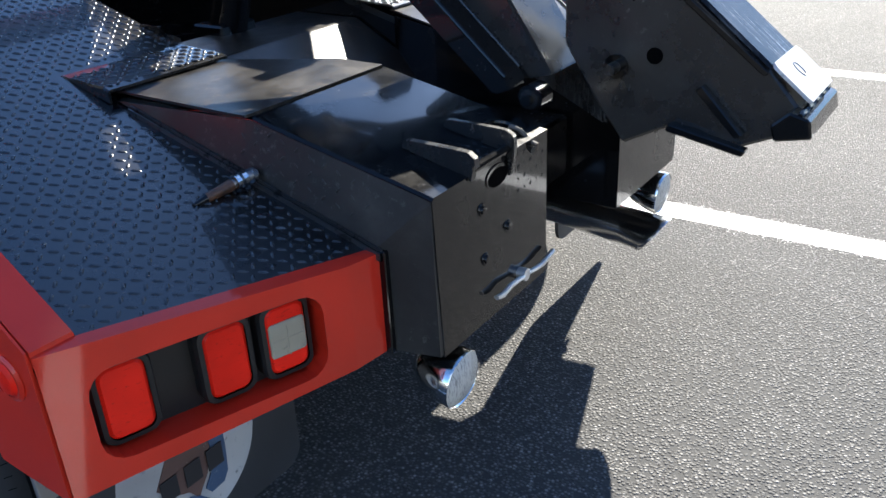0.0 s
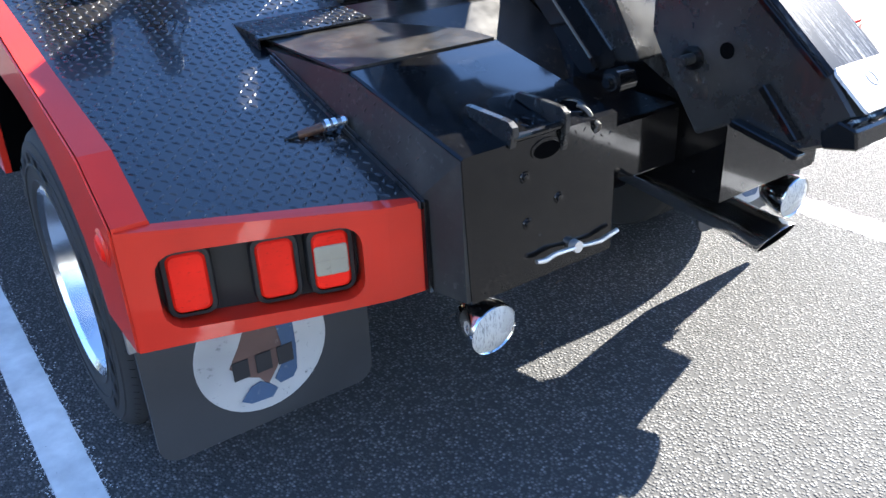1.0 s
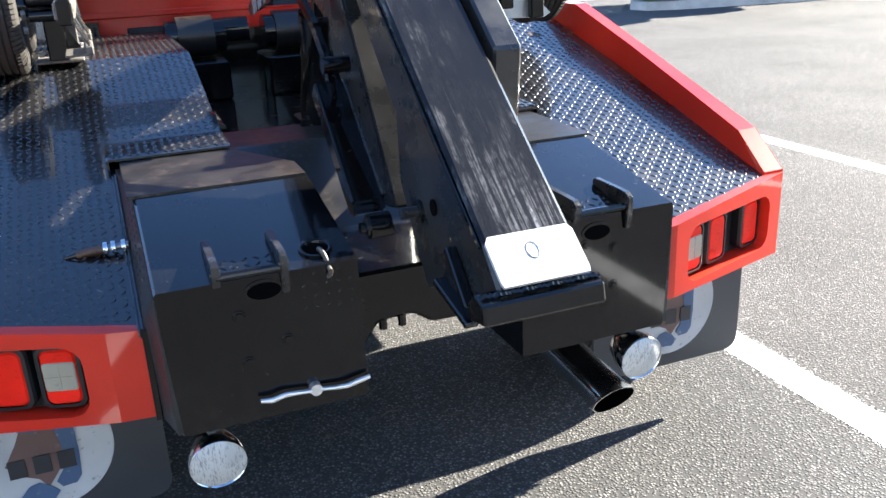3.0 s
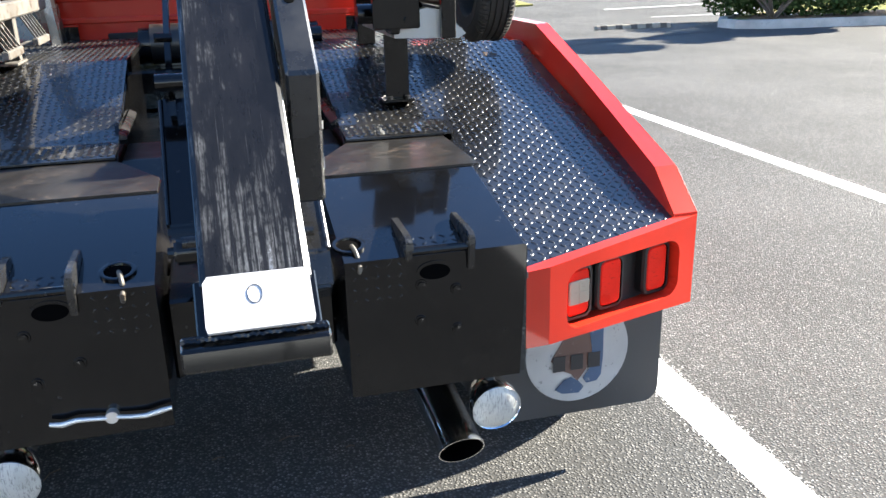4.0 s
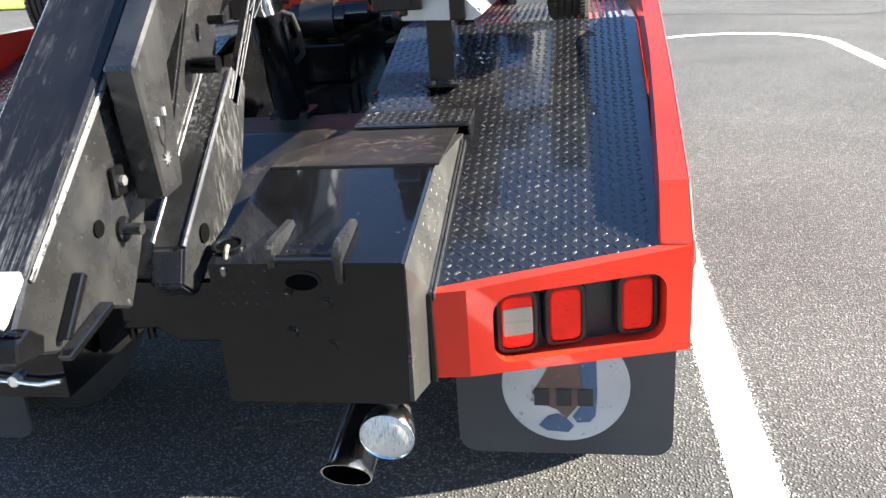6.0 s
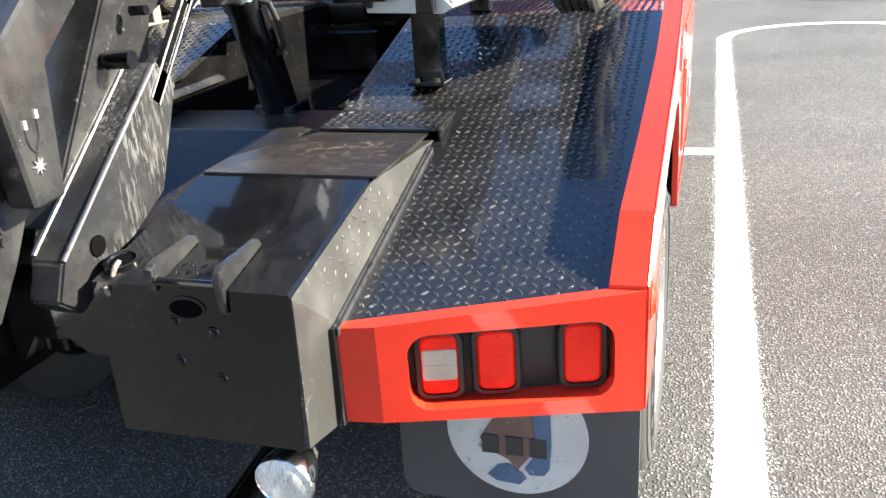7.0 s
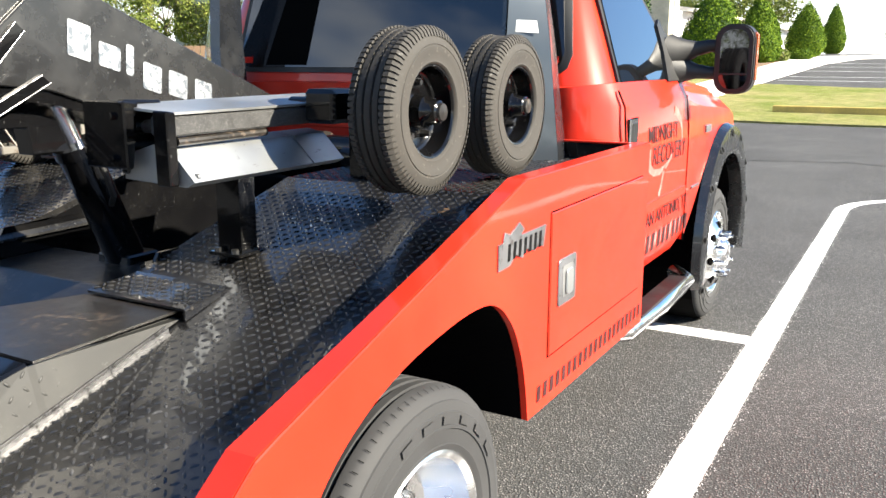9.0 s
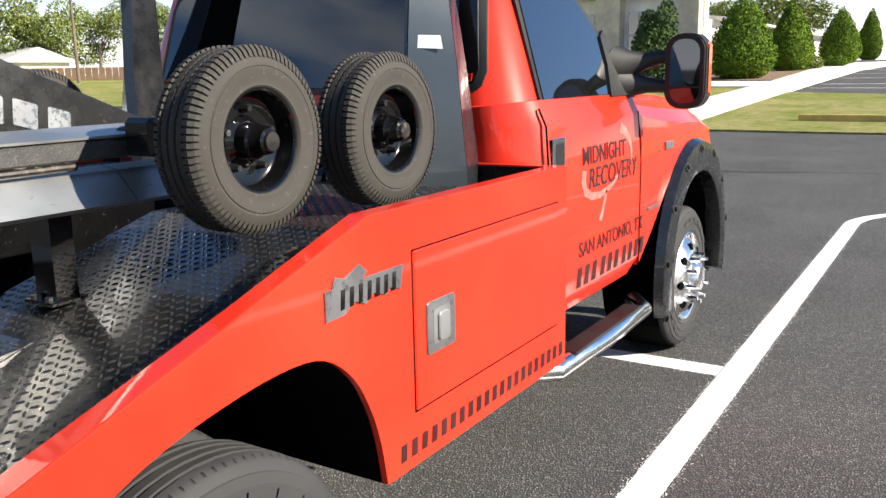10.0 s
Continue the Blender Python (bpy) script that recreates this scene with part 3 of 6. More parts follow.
def mud_flap(s):
    bm = prism(rounded(0.652, 1.222, 0.165, 0.60, 0.05, 5), 1, 0.395, 0.407)
    for v in bm.verts:
        v.co.x *= s
    flap = part("mud_flap", bm, FLAPMAT, truck, "black rubber mud flap with a round emblem")
    disc = lathe([(0.0, 0.168), (0.002, 0.166), (0.002, 0.0)], (s * 0.942, 0.394, 0.375), (0, -1, 0), 40)
    part("emblem_disc", disc, bpy.data.materials["faded_white_print"], flap, "faded white disc")
    brown, blue, dark = FLAP_INKS
    y = 0.3905
    def shape(name, pts, mat, yy):
        bm = sheet([(s * 0.942 + u, yy, 0.375 + v) for u, v in pts], 0.0015)
        part(name, bm, mat, flap)
    shape("emblem_figure", ([(-0.088, -0.02), (-0.058, 0.03), (-0.03, 0.09), (0.035, 0.09), (0.048, 0.0), (0.03, -0.06), (0.0, -0.10), (-0.02, -0.072), (-0.05, -0.058)]), brown, y)
    shape("emblem_boot", ([(0.03, 0.11), (0.080, 0.11), (0.083, -0.02), (0.078, -0.085), (0.064, -0.105), (0.03, -0.108), (0.018, -0.090), (0.038, -0.06), (0.046, 0.0)]), blue, y - 0.0022)
    shape("emblem_boot", ([(-0.072, -0.118), (-0.045, -0.088), (-0.02, -0.082), (0.004, -0.098), (0.022, -0.118), (0.006, -0.138), (-0.05, -0.134)]), blue, y - 0.0022)
    shape("emblem_cuff", ([(-0.045, 0.07), (-0.02, 0.098), (0.02, 0.10), (0.022, 0.074), (-0.01, 0.060)]), blue, y - 0.0022)
    for u in (-0.062, -0.004, 0.052):
        shape("emblem_bar", [(u - 0.020, -0.056), (u + 0.020, -0.056), (u + 0.020, -0.006), (u - 0.020, -0.006)], dark, y - 0.0044)
    part("flap_bracket", block(s * 1.215 - 0.022, s * 1.215 + 0.018, 0.38, 0.392, 0.49, 0.555, 0.002), STEEL, flap, "steel flap bracket")
    part("bolt", rod((s * 1.213, 0.382, 0.52), (s * 1.213, 0.370, 0.52), 0.008, 6), STEEL, flap)
    return flap


def work_lamp(s):
    c = Vector((s * 0.553, 0.0, 0.462))
    way = Vector((0, -1, -0.12)).normalized()
    lamp = part("work_lamp", lathe([(-0.10, 0.03), (-0.085, 0.046), (-0.03, 0.062), (-0.004, 0.064), (0.0, 0.0625), (-0.003, 0.060)], c, way, 28), CHROME, truck, "round work lamp in a polished housing", True)
    part("lens", lathe([(-0.004, 0.0602), (0.003, 0.050), (0.009, 0.028), (0.011, 0.0)], c, way, 28), CLEARLENS, lamp, "ribbed clear lamp lens", True)
    part("bracket", block(c.x - 0.012, c.x + 0.012, 0.05, 0.075, 0.50, 0.56, 0.002), BLACK, lamp)
    return lamp


def wheel_set(s, y, outer, dual, radius=0.405, grow=1.0):
    """Tyre, polished rim and lug nuts; the second tyre inboard where the axle has two."""
    hub = part("wheel", lathe([(-0.20, 0.05), (-0.05, 0.085), (-0.03, 0.085)], (s * (outer - 0.03), y, radius), (s, 0, 0), 20), STEEL, truck, "wheel with polished rim", True)
    prof = [(-0.215, 0.255), (-0.222, 0.30), (-0.218, 0.35), (-0.200, 0.392), (-0.185, 0.402)]
    for g in (-0.160, -0.128, -0.094, -0.062):
        prof += [(g - 0.006, 0.405), (g - 0.004, 0.394), (g + 0.004, 0.394), (g + 0.006, 0.405)]
    prof += [(-0.038, 0.402), (-0.022, 0.392), (-0.012, 0.374), (-0.008, 0.372), (-0.004, 0.350), (-0.001, 0.348), (0.0, 0.318), (0.003, 0.316), (0.003, 0.310), (-0.001, 0.308), (-0.004, 0.275), (-0.001, 0.273), (-0.006, 0.262), (-0.016, 0.252)]
    for off, name in ((0.0, "tyre"),) + (((-0.30, "tyre"),) if dual else ()):
        t = lathe(prof, (s * (outer + off), y, radius), (s, 0, 0), 56, closed_profile=True)
        part(name, t, RUBBER, hub, "black road tyre", True)
        bm = bmesh.new()
        for k in range(96):
            a0, a1 = 2 * math.pi * (k + 0.46) / 96, 2 * math.pi * (k + 0.52) / 96
            quad = [bm.verts.new((s * (outer + off + x), y + math.cos(a) * rr, radius + math.sin(a) * rr)) for a, x, rr in ((a0, -0.036, 0.4036), (a1, -0.036, 0.4036), (a1, -0.0235, 0.3965), (a0, -0.0235, 0.3965))]
            bm.faces.new(quad)
        tagged(part("sipe", bm, DARKINSIDE, hub), kind="stuff")
    # worn lettering on the sidewall, as plain bars
    bm = bmesh.new()
    for k in range(16):
        if k % 8 in (6, 7):
            continue
        a0, a1 = 2 * math.pi * (k + 0.2) / 24 + 0.4, 2 * math.pi * (k + 0.75) / 24 + 0.4
        ring = [bm.verts.new((s * (outer + 0.0045), y + math.cos(a) * rr, radius + math.sin(a) * rr)) for a, rr in ((a0, 0.322), (a1, 0.322), (a1, 0.343), (a0, 0.343))]
        bm.faces.new(ring)
    tagged(part("sidewall_marking", bm, RUBBER, hub), kind="stuff")
    if dual:
        rimp = [(-0.012, 0.262), (-0.006, 0.252), (-0.02, 0.238), (-0.10, 0.222), (-0.135, 0.205), (-0.14, 0.12), (-0.12, 0.095), (-0.09, 0.088), (-0.085, 0.0)]
    else:
        rimp = [(-0.012, 0.262), (-0.004, 0.252), (-0.01, 0.238), (-0.025, 0.225), (0.01, 0.19), (0.03, 0.14), (0.034, 0.10), (0.06, 0.088), (0.075, 0.07), (0.08, 0.0)]
    part("rim", lathe(rimp, (s * outer, y, radius), (s, 0, 0), 48), RIM, hub, "polished steel rim", True)
    base = -0.135 if dual else 0.028
    for k in range(8):
        a = 2 * math.pi * (k + 0.1) / 8
        rr, al = (0.165, -0.1365) if dual else (0.183, 0.0145)
        c = (s * (outer + al), y + rr * math.cos(a), radius + rr * math.sin(a))
        tilt = (s, 0, 0) if dual else (s, 0.35 * math.cos(a), 0.35 * math.sin(a))
        part("hand_hole", lathe([(0.0, 0.024), (0.003, 0.023), (0.003, 0.0)], c, tilt, 14), DARKINSIDE, hub)
    for k in range(10):
        a = 2 * math.pi * (k + 0.3) / 10
        p = Vector((s * (outer + base), y + 0.132 * math.cos(a), radius + 0.132 * math.sin(a)))
        part("lug_nut", rod(p, p + Vector((s * (0.035 if dual else 0.055), 0, 0)), 0.017, 8, 0.012), CHROME, hub)
    size = Matrix.Translation((0, y, radius * grow - 0.006 * (grow > 1))) @ Matrix.Diagonal((1, grow, grow, 1)) @ Matrix.Translation((0, -y, -radius))
    for ob in [hub] + list(hub.children):
        ob.data.transform(size)
    return hub


for side in (-1, 1):
    bed_deck(side)
    side_panel(side)
    rail(side)
    rear_panel(side)
    rear_box(side)
    mud_flap(side)
    work_lamp(side)
    wheel_set(side, 0.962, 1.236, True, grow=1.035)
    wheel_set(side, 4.66, 1.10, False)


# ---- bed: middle channel, plates, box fittings ----
def centre_frame():
    part("bulkhead", block(-0.37, 0.37, 2.50, 2.53, 0.88, 1.185, 0), BLACK, truck, "black bulkhead across the channel")
    part("tunnel_floor", block(-0.37, 0.37, 0.86, 2.56, 0.86, 0.88, 0), BLACK, truck, "black floor of the bed's middle channel")
    part("cross_sill", prism([(0.56, 0.74), (0.94, 0.955), (1.19, 0.958), (1.19, 0.70), (0.56, 0.70)], 0, -0.335, 0.335, 0.004), DUSTY, truck, "black sloping cross sill")
    for s in (-1, 1):
        part("frame_rail", block(min(s * 0.36, s * 0.44), max(s * 0.36, s * 0.44), 0.5, 5.2, 0.42, 0.62, 0.004), BLACK, truck, "black chassis rail")
        # plain black here so the fold reads as lying in shade
        part("deck_fold", sweep([[(s * 0.337, y, zl), (s * 0.349, y, zl), (s * 0.349, y, deck_z(y) - 0.020), (s * 0.337, y, deck_z(y) - 0.020)] for y, zl in ((0.985, 0.995), (1.02, 1.050), (1.2, 1.052), (1.42, 1.058))]), BLACK, truck, "folded edge of the deck, black to give its shade")
        part("channel_wall", sweep([[(s * 0.340, y, 0.70), (s * 0.350, y, 0.70), (s * 0.350, y, deck_z(y) - 0.021), (s * 0.340, y, deck_z(y) - 0.021)] for y in (0.80, 1.2, DECK_BREAK, 2.56)]), BLACK, truck, "black side of the middle channel")
        # plate of the box's front, dusty and level
        plate = sweep([[(s * xi, y, z), (s * 0.642, y, z), (s * 0.642, y, z + 0.006), (s * xi, y, z + 0.006)] for xi, y, z in ((0.203, 0.425, 0.9745), (0.203, 0.555, 0.9765), (0.345, 0.815, 0.9805))])
        part("dusty_plate", plate, DUSTY, truck, "dusty brown-black cover plate")
        # overlapping treadplate flap with a turned-down outer edge
        prof = [(0.795, 0.996), (0.812, 1.001), (0.93, deck_z(0.93) + 0.005), (0.955, deck_z(0.955) + 0.001)]
        secs = [[(s * 0.335, y, z), (s * 0.672, y, z), (s * 0.676, y, z - 0.004), (s * 0.676, y, max(z - 0.03, deck_z(y) + 0.001 if y > 0.9 else 0.955)), (s * 0.670, y, max(z - 0.03, deck_z(y) if y > 0.9 else 0.955)), (s * 0.670, y, z - 0.006), (s * 0.335, y, z - 0.006)] for y, z in prof]
        part("tread_flap", sweep(secs), DECK, truck, "treadplate flap over the box's edge")
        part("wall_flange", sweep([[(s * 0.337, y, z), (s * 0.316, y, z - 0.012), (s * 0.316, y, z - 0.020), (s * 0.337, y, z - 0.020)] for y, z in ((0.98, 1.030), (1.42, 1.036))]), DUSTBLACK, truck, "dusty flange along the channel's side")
        # the arch's inner shade is put into this liner's near-black colour
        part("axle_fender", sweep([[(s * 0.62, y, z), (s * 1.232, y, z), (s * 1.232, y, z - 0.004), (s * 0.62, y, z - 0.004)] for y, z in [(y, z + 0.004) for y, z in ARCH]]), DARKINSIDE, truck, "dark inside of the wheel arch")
        # added sheet, cut so that the sun under the bed leaves the right wedge
        part("wheel_wall", sweep([[(s * 0.668, y, zl), (s * 0.674, y, zl), (s * 0.674, y, min(0.90, deck_z(y) - 0.022)), (s * 0.668, y, min(0.90, deck_z(y) - 0.022))] for y, zl in ((0.60, 0.36), (0.80, 0.46), (1.50, 0.46))]), DARKINSIDE, truck, "added dark sheet in the wheel well that blocks low sun")
    low = [(-0.195, 0.585), (-0.16, 0.60), (-0.12, 0.655), (-0.03, 0.66), (0.02, 0.625), (0.19, 0.625), (0.19, 0.79), (-0.195, 0.79)]
    middle = part("underlift_housing", prism(low, 1, 0.14, 0.52, 0.008), BLACK, truck, "black underlift housing between the boxes")
    for x in (-0.105, -0.055):
        part("housing_bolt", rod((x, 0.16, 0.662), (x, 0.16, 0.628), 0.011, 8), BLACK, middle)
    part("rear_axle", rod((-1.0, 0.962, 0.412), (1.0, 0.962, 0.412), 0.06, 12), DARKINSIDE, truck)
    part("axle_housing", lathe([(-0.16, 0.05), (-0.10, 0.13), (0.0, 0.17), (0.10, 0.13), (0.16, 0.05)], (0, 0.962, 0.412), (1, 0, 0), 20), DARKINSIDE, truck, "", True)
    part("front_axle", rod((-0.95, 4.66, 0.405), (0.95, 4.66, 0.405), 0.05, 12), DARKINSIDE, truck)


centre_frame()


def front_lip():
    """Low wall across the front of the bed: black inside with a red folded top."""
    for s in (-1, 1):
        wall = part("front_wall", block(min(s * 0.62, s * 1.24), max(s * 0.62, s * 1.24), 2.545, 2.556, 1.180, 1.252, 0.0), BLACK, truck, "black low wall at the front of the bed")
        part("front_lip", block(min(s * 0.62, s * 1.246), max(s * 0.62, s * 1.246), 2.541, 2.572, 1.2525, 1.2605, 0.002), RED, wall, "red folded lip")


front_lip()


def tread_bars(points_of, name, label, size=1.0, mat=None):
    """Raised bars of treadplate, alternately slanted, laid over a surface in one mesh."""
    verts, faces = [], []
    for p, u, v, n, flip in points_of:
        d = (u + v * (1 if flip else -1)).normalized()
        w = n.cross(d)
        k = len(verts)
        for a, b, c in ((-1, 0, 0), (-0.55, -1, 0), (0.55, -1, 0), (1, 0, 0), (0.55, 1, 0), (-0.55, 1, 0), (-0.5, 0, 1), (0.5, 0, 1)):
            q = p + d * (a * 0.0108 * size) + w * (b * 0.0035 * size) + n * (c * 0.0032 * size)
            verts.append(q)
        for f in ((0, 1, 6), (1, 2, 7, 6), (2, 3, 7), (3, 4, 7), (4, 5, 6, 7), (5, 0, 6)):
            faces.append(tuple(k + i for i in f))
    me = bpy.data.meshes.new(name)
    me.from_pydata([tuple(v) for v in verts], [], faces)
    me.materials.append(mat or LUGMAT)
    ob = new(name, me)
    ob.parent = truck
    ob["kind"] = "stuff"
    for p in me.polygons:
        p.use_smooth = True
    if label:
        ob["label"] = label
    return ob


PITCH = 0.0238


def deck_bars(s):
    out = []
    slope_n, slope_v = Vector((0, -DECK_B, 1)).normalized(), Vector((0, 1, DECK_B)).normalized()
    step = PITCH * slope_v.y
    rows = int(2.5 / step)
    for j in range(rows):
        y = 0.11 + j * step
        sloped = y < DECK_BREAK
        if not sloped:
            y = DECK_BREAK + (j - int((DECK_BREAK - 0.11) / step)) * PITCH
        if y > 2.54:
            continue
        for i in range(36):
            x = 0.352 + i * PITCH
            if x > 1.148 or (x < 0.668 and y < 0.75) or (x < 0.690 and 0.70 < y < 0.962):
                continue
            if y < 0.112 + 0.145 * max(0.0, (x - 0.66)) / 0.49 + 0.014:
                continue
            n, v = (slope_n, slope_v) if sloped else (Vector((0, 0, 1)), Vector((0, 1, 0)))
            out.append((Vector((s * x, y, deck_z(y))), Vector((1, 0, 0)), v, n, (i + j) % 2 == 0))
    # on the flap
    for j in range(30):
        y = 0.812 + j * PITCH * 0.985
        if y > 0.945:
            break
        slope = (deck_z(0.93) + 0.005 - 1.001) / 0.118
        z = 1.0015 + slope * (y - 0.812) if y < 0.93 else deck_z(y) + 0.0045
        v = Vector((0, 1, slope if y < 0.93 else DECK_B)).normalized()
        for i in range(14):
            out.append((Vector((s * (0.35 + i * PITCH), y, z)), Vector((1, 0, 0)), v, v.cross(Vector((-1, 0, 0))).normalized(), (i + j) % 2 == 0))
    fixed = []
    for p, u, v, n, f in out:
        if n.z < 0:
            n = -n
        fixed.append((p, u, v, n, f))
    return tread_bars(fixed, "tread_pattern", "raised diamond pattern of the treadplate")


for side in (-1, 1):
    deck_bars(side)


def deck_marks():
    """Lugs rubbed bright by a strap, and a rusty stain, on one side of the deck."""
    n, v = Vector((0, -DECK_B, 1)).normalized(), Vector((0, 1, DECK_B)).normalized()
    bright = [(Vector((x, y, deck_z(y) + 0.0012)), Vector((1, 0, 0)), v, n, k % 2 == 0) for k, (x, y) in enumerate(((0.645, 1.335), (0.669, 1.332), (0.693, 1.330), (0.660, 1.295), (0.684, 1.292), (0.668, 1.262), (0.575, 1.325), (0.598, 1.300)))]
    tread_bars(bright, "rubbed_bars", "tread bars rubbed to bright metal", 0.95, SATIN)
    rust = worn("rust_stain", (0.085, 0.045, 0.018), (0.03, 0.02, 0.012), 0.85, scale=7, amount=0.50, relief=0.2)
    rng = random.Random(9)
    pts = []
    for k in range(16):
        a, r = 2 * math.pi * k / 16, 0.032 * rng.uniform(0.55, 1.25)
        y = 1.453 + r * math.sin(a) * 0.8
        pts.append((1.013 + r * math.cos(a), y, deck_z(y) + 0.0008))
    part("rust_stain", sheet(pts, 0.0006), rust, truck, "rusty brown stain on the deck")


deck_marks()


def side_strip_bars(s):
    """Tread pattern on the lit outer wall of each box and on its rear corner."""
    out = []
    for j in range(20):
        y = 0.135 + j * 0.034
        zt, zb = box_top(y), deck_z(y)
        for i in range(4):
            z = zb + 0.014 + i * 0.030
            if z > zt - 0.014:
                continue
            lean = Vector((0.027, 0, -(zt - zb))).normalized()
            out.append((Vector((s * (0.6275 + 0.027 * (zt - z) / max(0.02, zt - zb) + 0.0012), y, z)), Vector((0, 1, 0)), Vector((s * lean.x, 0, lean.z)), Vector((s * -lean.z, 0, lean.x)), (i + j) % 2 == 0))
    tread_bars(out, "box_tread_pattern", "worn raised pattern on the storage box", 0.80, SUNSIDEDUST)
    out = []
    for j in range(4):
        for i in range(5):
            out.append((Vector((s * (0.22 + i * 0.026), 0.0, 0.79 + j * 0.026)), Vector((1, 0, 0)), Vector((0, 0, 1)), Vector((0, -1, 0)), (i + j) % 2 == 0))
    return tread_bars(out, "box_tread_pattern", "faint raised pattern on the storage box", 0.55, BLACK)


def box_fittings(s):
    for k, x in enumerate((0.345, 0.490) if s > 0 else (-0.362, -0.503)):
        leg = 0.838 if k == (1 if s > 0 else 0) else 0.876
        pts = [(-0.006, leg), (-0.014, leg + 0.035), (-0.017, 0.902), (-0.014, 0.922), (0.0, 0.931), (0.03, 0.933), (0.140, 0.935), (0.146, 0.927), (0.15, 0.918), (0.03, 0.890), (0.0, 0.884), (-0.002, leg)]
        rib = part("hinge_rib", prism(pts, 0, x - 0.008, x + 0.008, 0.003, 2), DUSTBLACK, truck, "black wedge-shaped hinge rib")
        part("hinge_pin", rod((x - 0.011, -0.004, 0.905), (x + 0.011, -0.004, 0.905), 0.008, 10), DUSTBLACK, rib)
    lo, hi = (0.345, 0.490) if s > 0 else (-0.503, -0.362)
    part("hinge_bar", rod((lo, -0.002, 0.896), (hi, -0.002, 0.896), 0.009, 10), BLACK, truck, "black hinge bar", True)
    part("hinge_plate", sweep([[(lo + 0.01, y, box_top(y) + 0.001), (hi - 0.01, y, box_top(y) + 0.001), (hi - 0.01, y, box_top(y) + 0.004), (lo + 0.01, y, box_top(y) + 0.004)] for y in (0.006, 0.085)]), BLACK, truck, "wet-looking treadplate between the hinge ribs")
    lugs = []
    for i in range(5):
        for j in range(3):
            y = 0.018 + j * 0.024
            lugs.append((Vector((lo + 0.024 + i * 0.024, y, box_top(y) + 0.004)), Vector((1, 0, 0)), Vector((0, 1, 0.215)).normalized(), Vector((0, -0.215, 1)).normalized(), (i + j) % 2 == 0))
    tread_bars(lugs, "hinge_tread", "raised bars between the hinge ribs", 0.9, BLACK)
    # round recess with a worn chain ring
    cx, cy = (0.222, 0.072) if s > 0 else (-0.276, 0.066)
    cz = box_top(cy)
    part("socket", lathe([(0, 0.038), (0.006, 0.038), (0.007, 0.034), (0.006, 0.029), (0.0015, 0.027)], (cx, cy, cz - 0.001), (0, -0.21, 1), 24, True), BLACK, truck, "round chain recess", True)
    part("socket_hole", lathe([(0, 0.028), (0.003, 0.0)], (cx, cy, cz + 0.0005), (0, -0.21, 1), 20), DARKINSIDE, truck)
    ring = [(cx + 0.004 + 0.008 * math.sin(a), cy - 0.016 - 0.062 * math.sin(a) * (0.6 if a < 1.5 else 1.0), 0.874 + 0.030 * math.cos(a)) for a in [math.pi * 0.9 * k / 12 for k in range(13)]]
    part("chain_ring", pipe(ring, 0.0055, 8), GALVANISED, truck, "worn steel chain ring", True)
    # ports, bolts and weld spots in the rear face
    px, pz = (0.405, 0.844) if s > 0 else (-0.408, 0.852)
    part("rear_port", prism([(px + 0.042 * math.cos(a), pz + 0.024 * math.sin(a)) for a in (2 * math.pi * k / 28 for k in range(28))], 1, -0.0025, 0.001), BLACK, truck, "oval rear port", True)
    part("port_hollow", prism([(px + 0.036 * math.cos(a), pz - 0.002 + 0.0185 * math.sin(a)) for a in (2 * math.pi * k / 28 for k in range(28))], 1, -0.0035, -0.001), DARKINSIDE, truck)
    for x, z in ((0.454, 0.794), (0.368, 0.725), (0.456, 0.694), (0.372, 0.813)) if s > 0 else ((-0.466, 0.802), (-0.369, 0.729), (-0.458, 0.693)):
        part("weld_bolt", lathe([(0.0, 0.014), (0.003, 0.0125), (0.003, 0.009), (0.007, 0.008), (0.008, 0.0)], (x, 0.0, z), (0, -1, 0), 12), BLACK, truck, "", True)
    side_strip_bars(s)
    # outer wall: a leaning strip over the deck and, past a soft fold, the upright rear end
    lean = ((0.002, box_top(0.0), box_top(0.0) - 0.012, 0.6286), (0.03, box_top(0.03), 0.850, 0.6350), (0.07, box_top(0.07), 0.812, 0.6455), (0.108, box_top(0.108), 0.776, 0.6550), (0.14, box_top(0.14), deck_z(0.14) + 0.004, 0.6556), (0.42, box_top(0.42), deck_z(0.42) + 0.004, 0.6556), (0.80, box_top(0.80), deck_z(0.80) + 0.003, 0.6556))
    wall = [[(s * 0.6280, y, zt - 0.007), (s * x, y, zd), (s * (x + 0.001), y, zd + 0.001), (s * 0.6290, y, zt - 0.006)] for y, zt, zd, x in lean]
    # dusty overlay that also paints the wall's sunlit paleness
    part("box_side_plate", sweep(wall), SUNSIDEDUST, truck, "dusty leaning outer wall of the storage box, coloured paler as if sunlit")
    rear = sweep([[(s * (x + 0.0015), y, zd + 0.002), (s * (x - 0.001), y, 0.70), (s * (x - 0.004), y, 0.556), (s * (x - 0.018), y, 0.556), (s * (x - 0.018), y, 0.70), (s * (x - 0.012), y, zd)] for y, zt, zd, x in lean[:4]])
    part("corner_plate", rear, SUNSIDEDUST, truck, "dusty upright rear end of the box's outer wall, coloured paler as if sunlit")
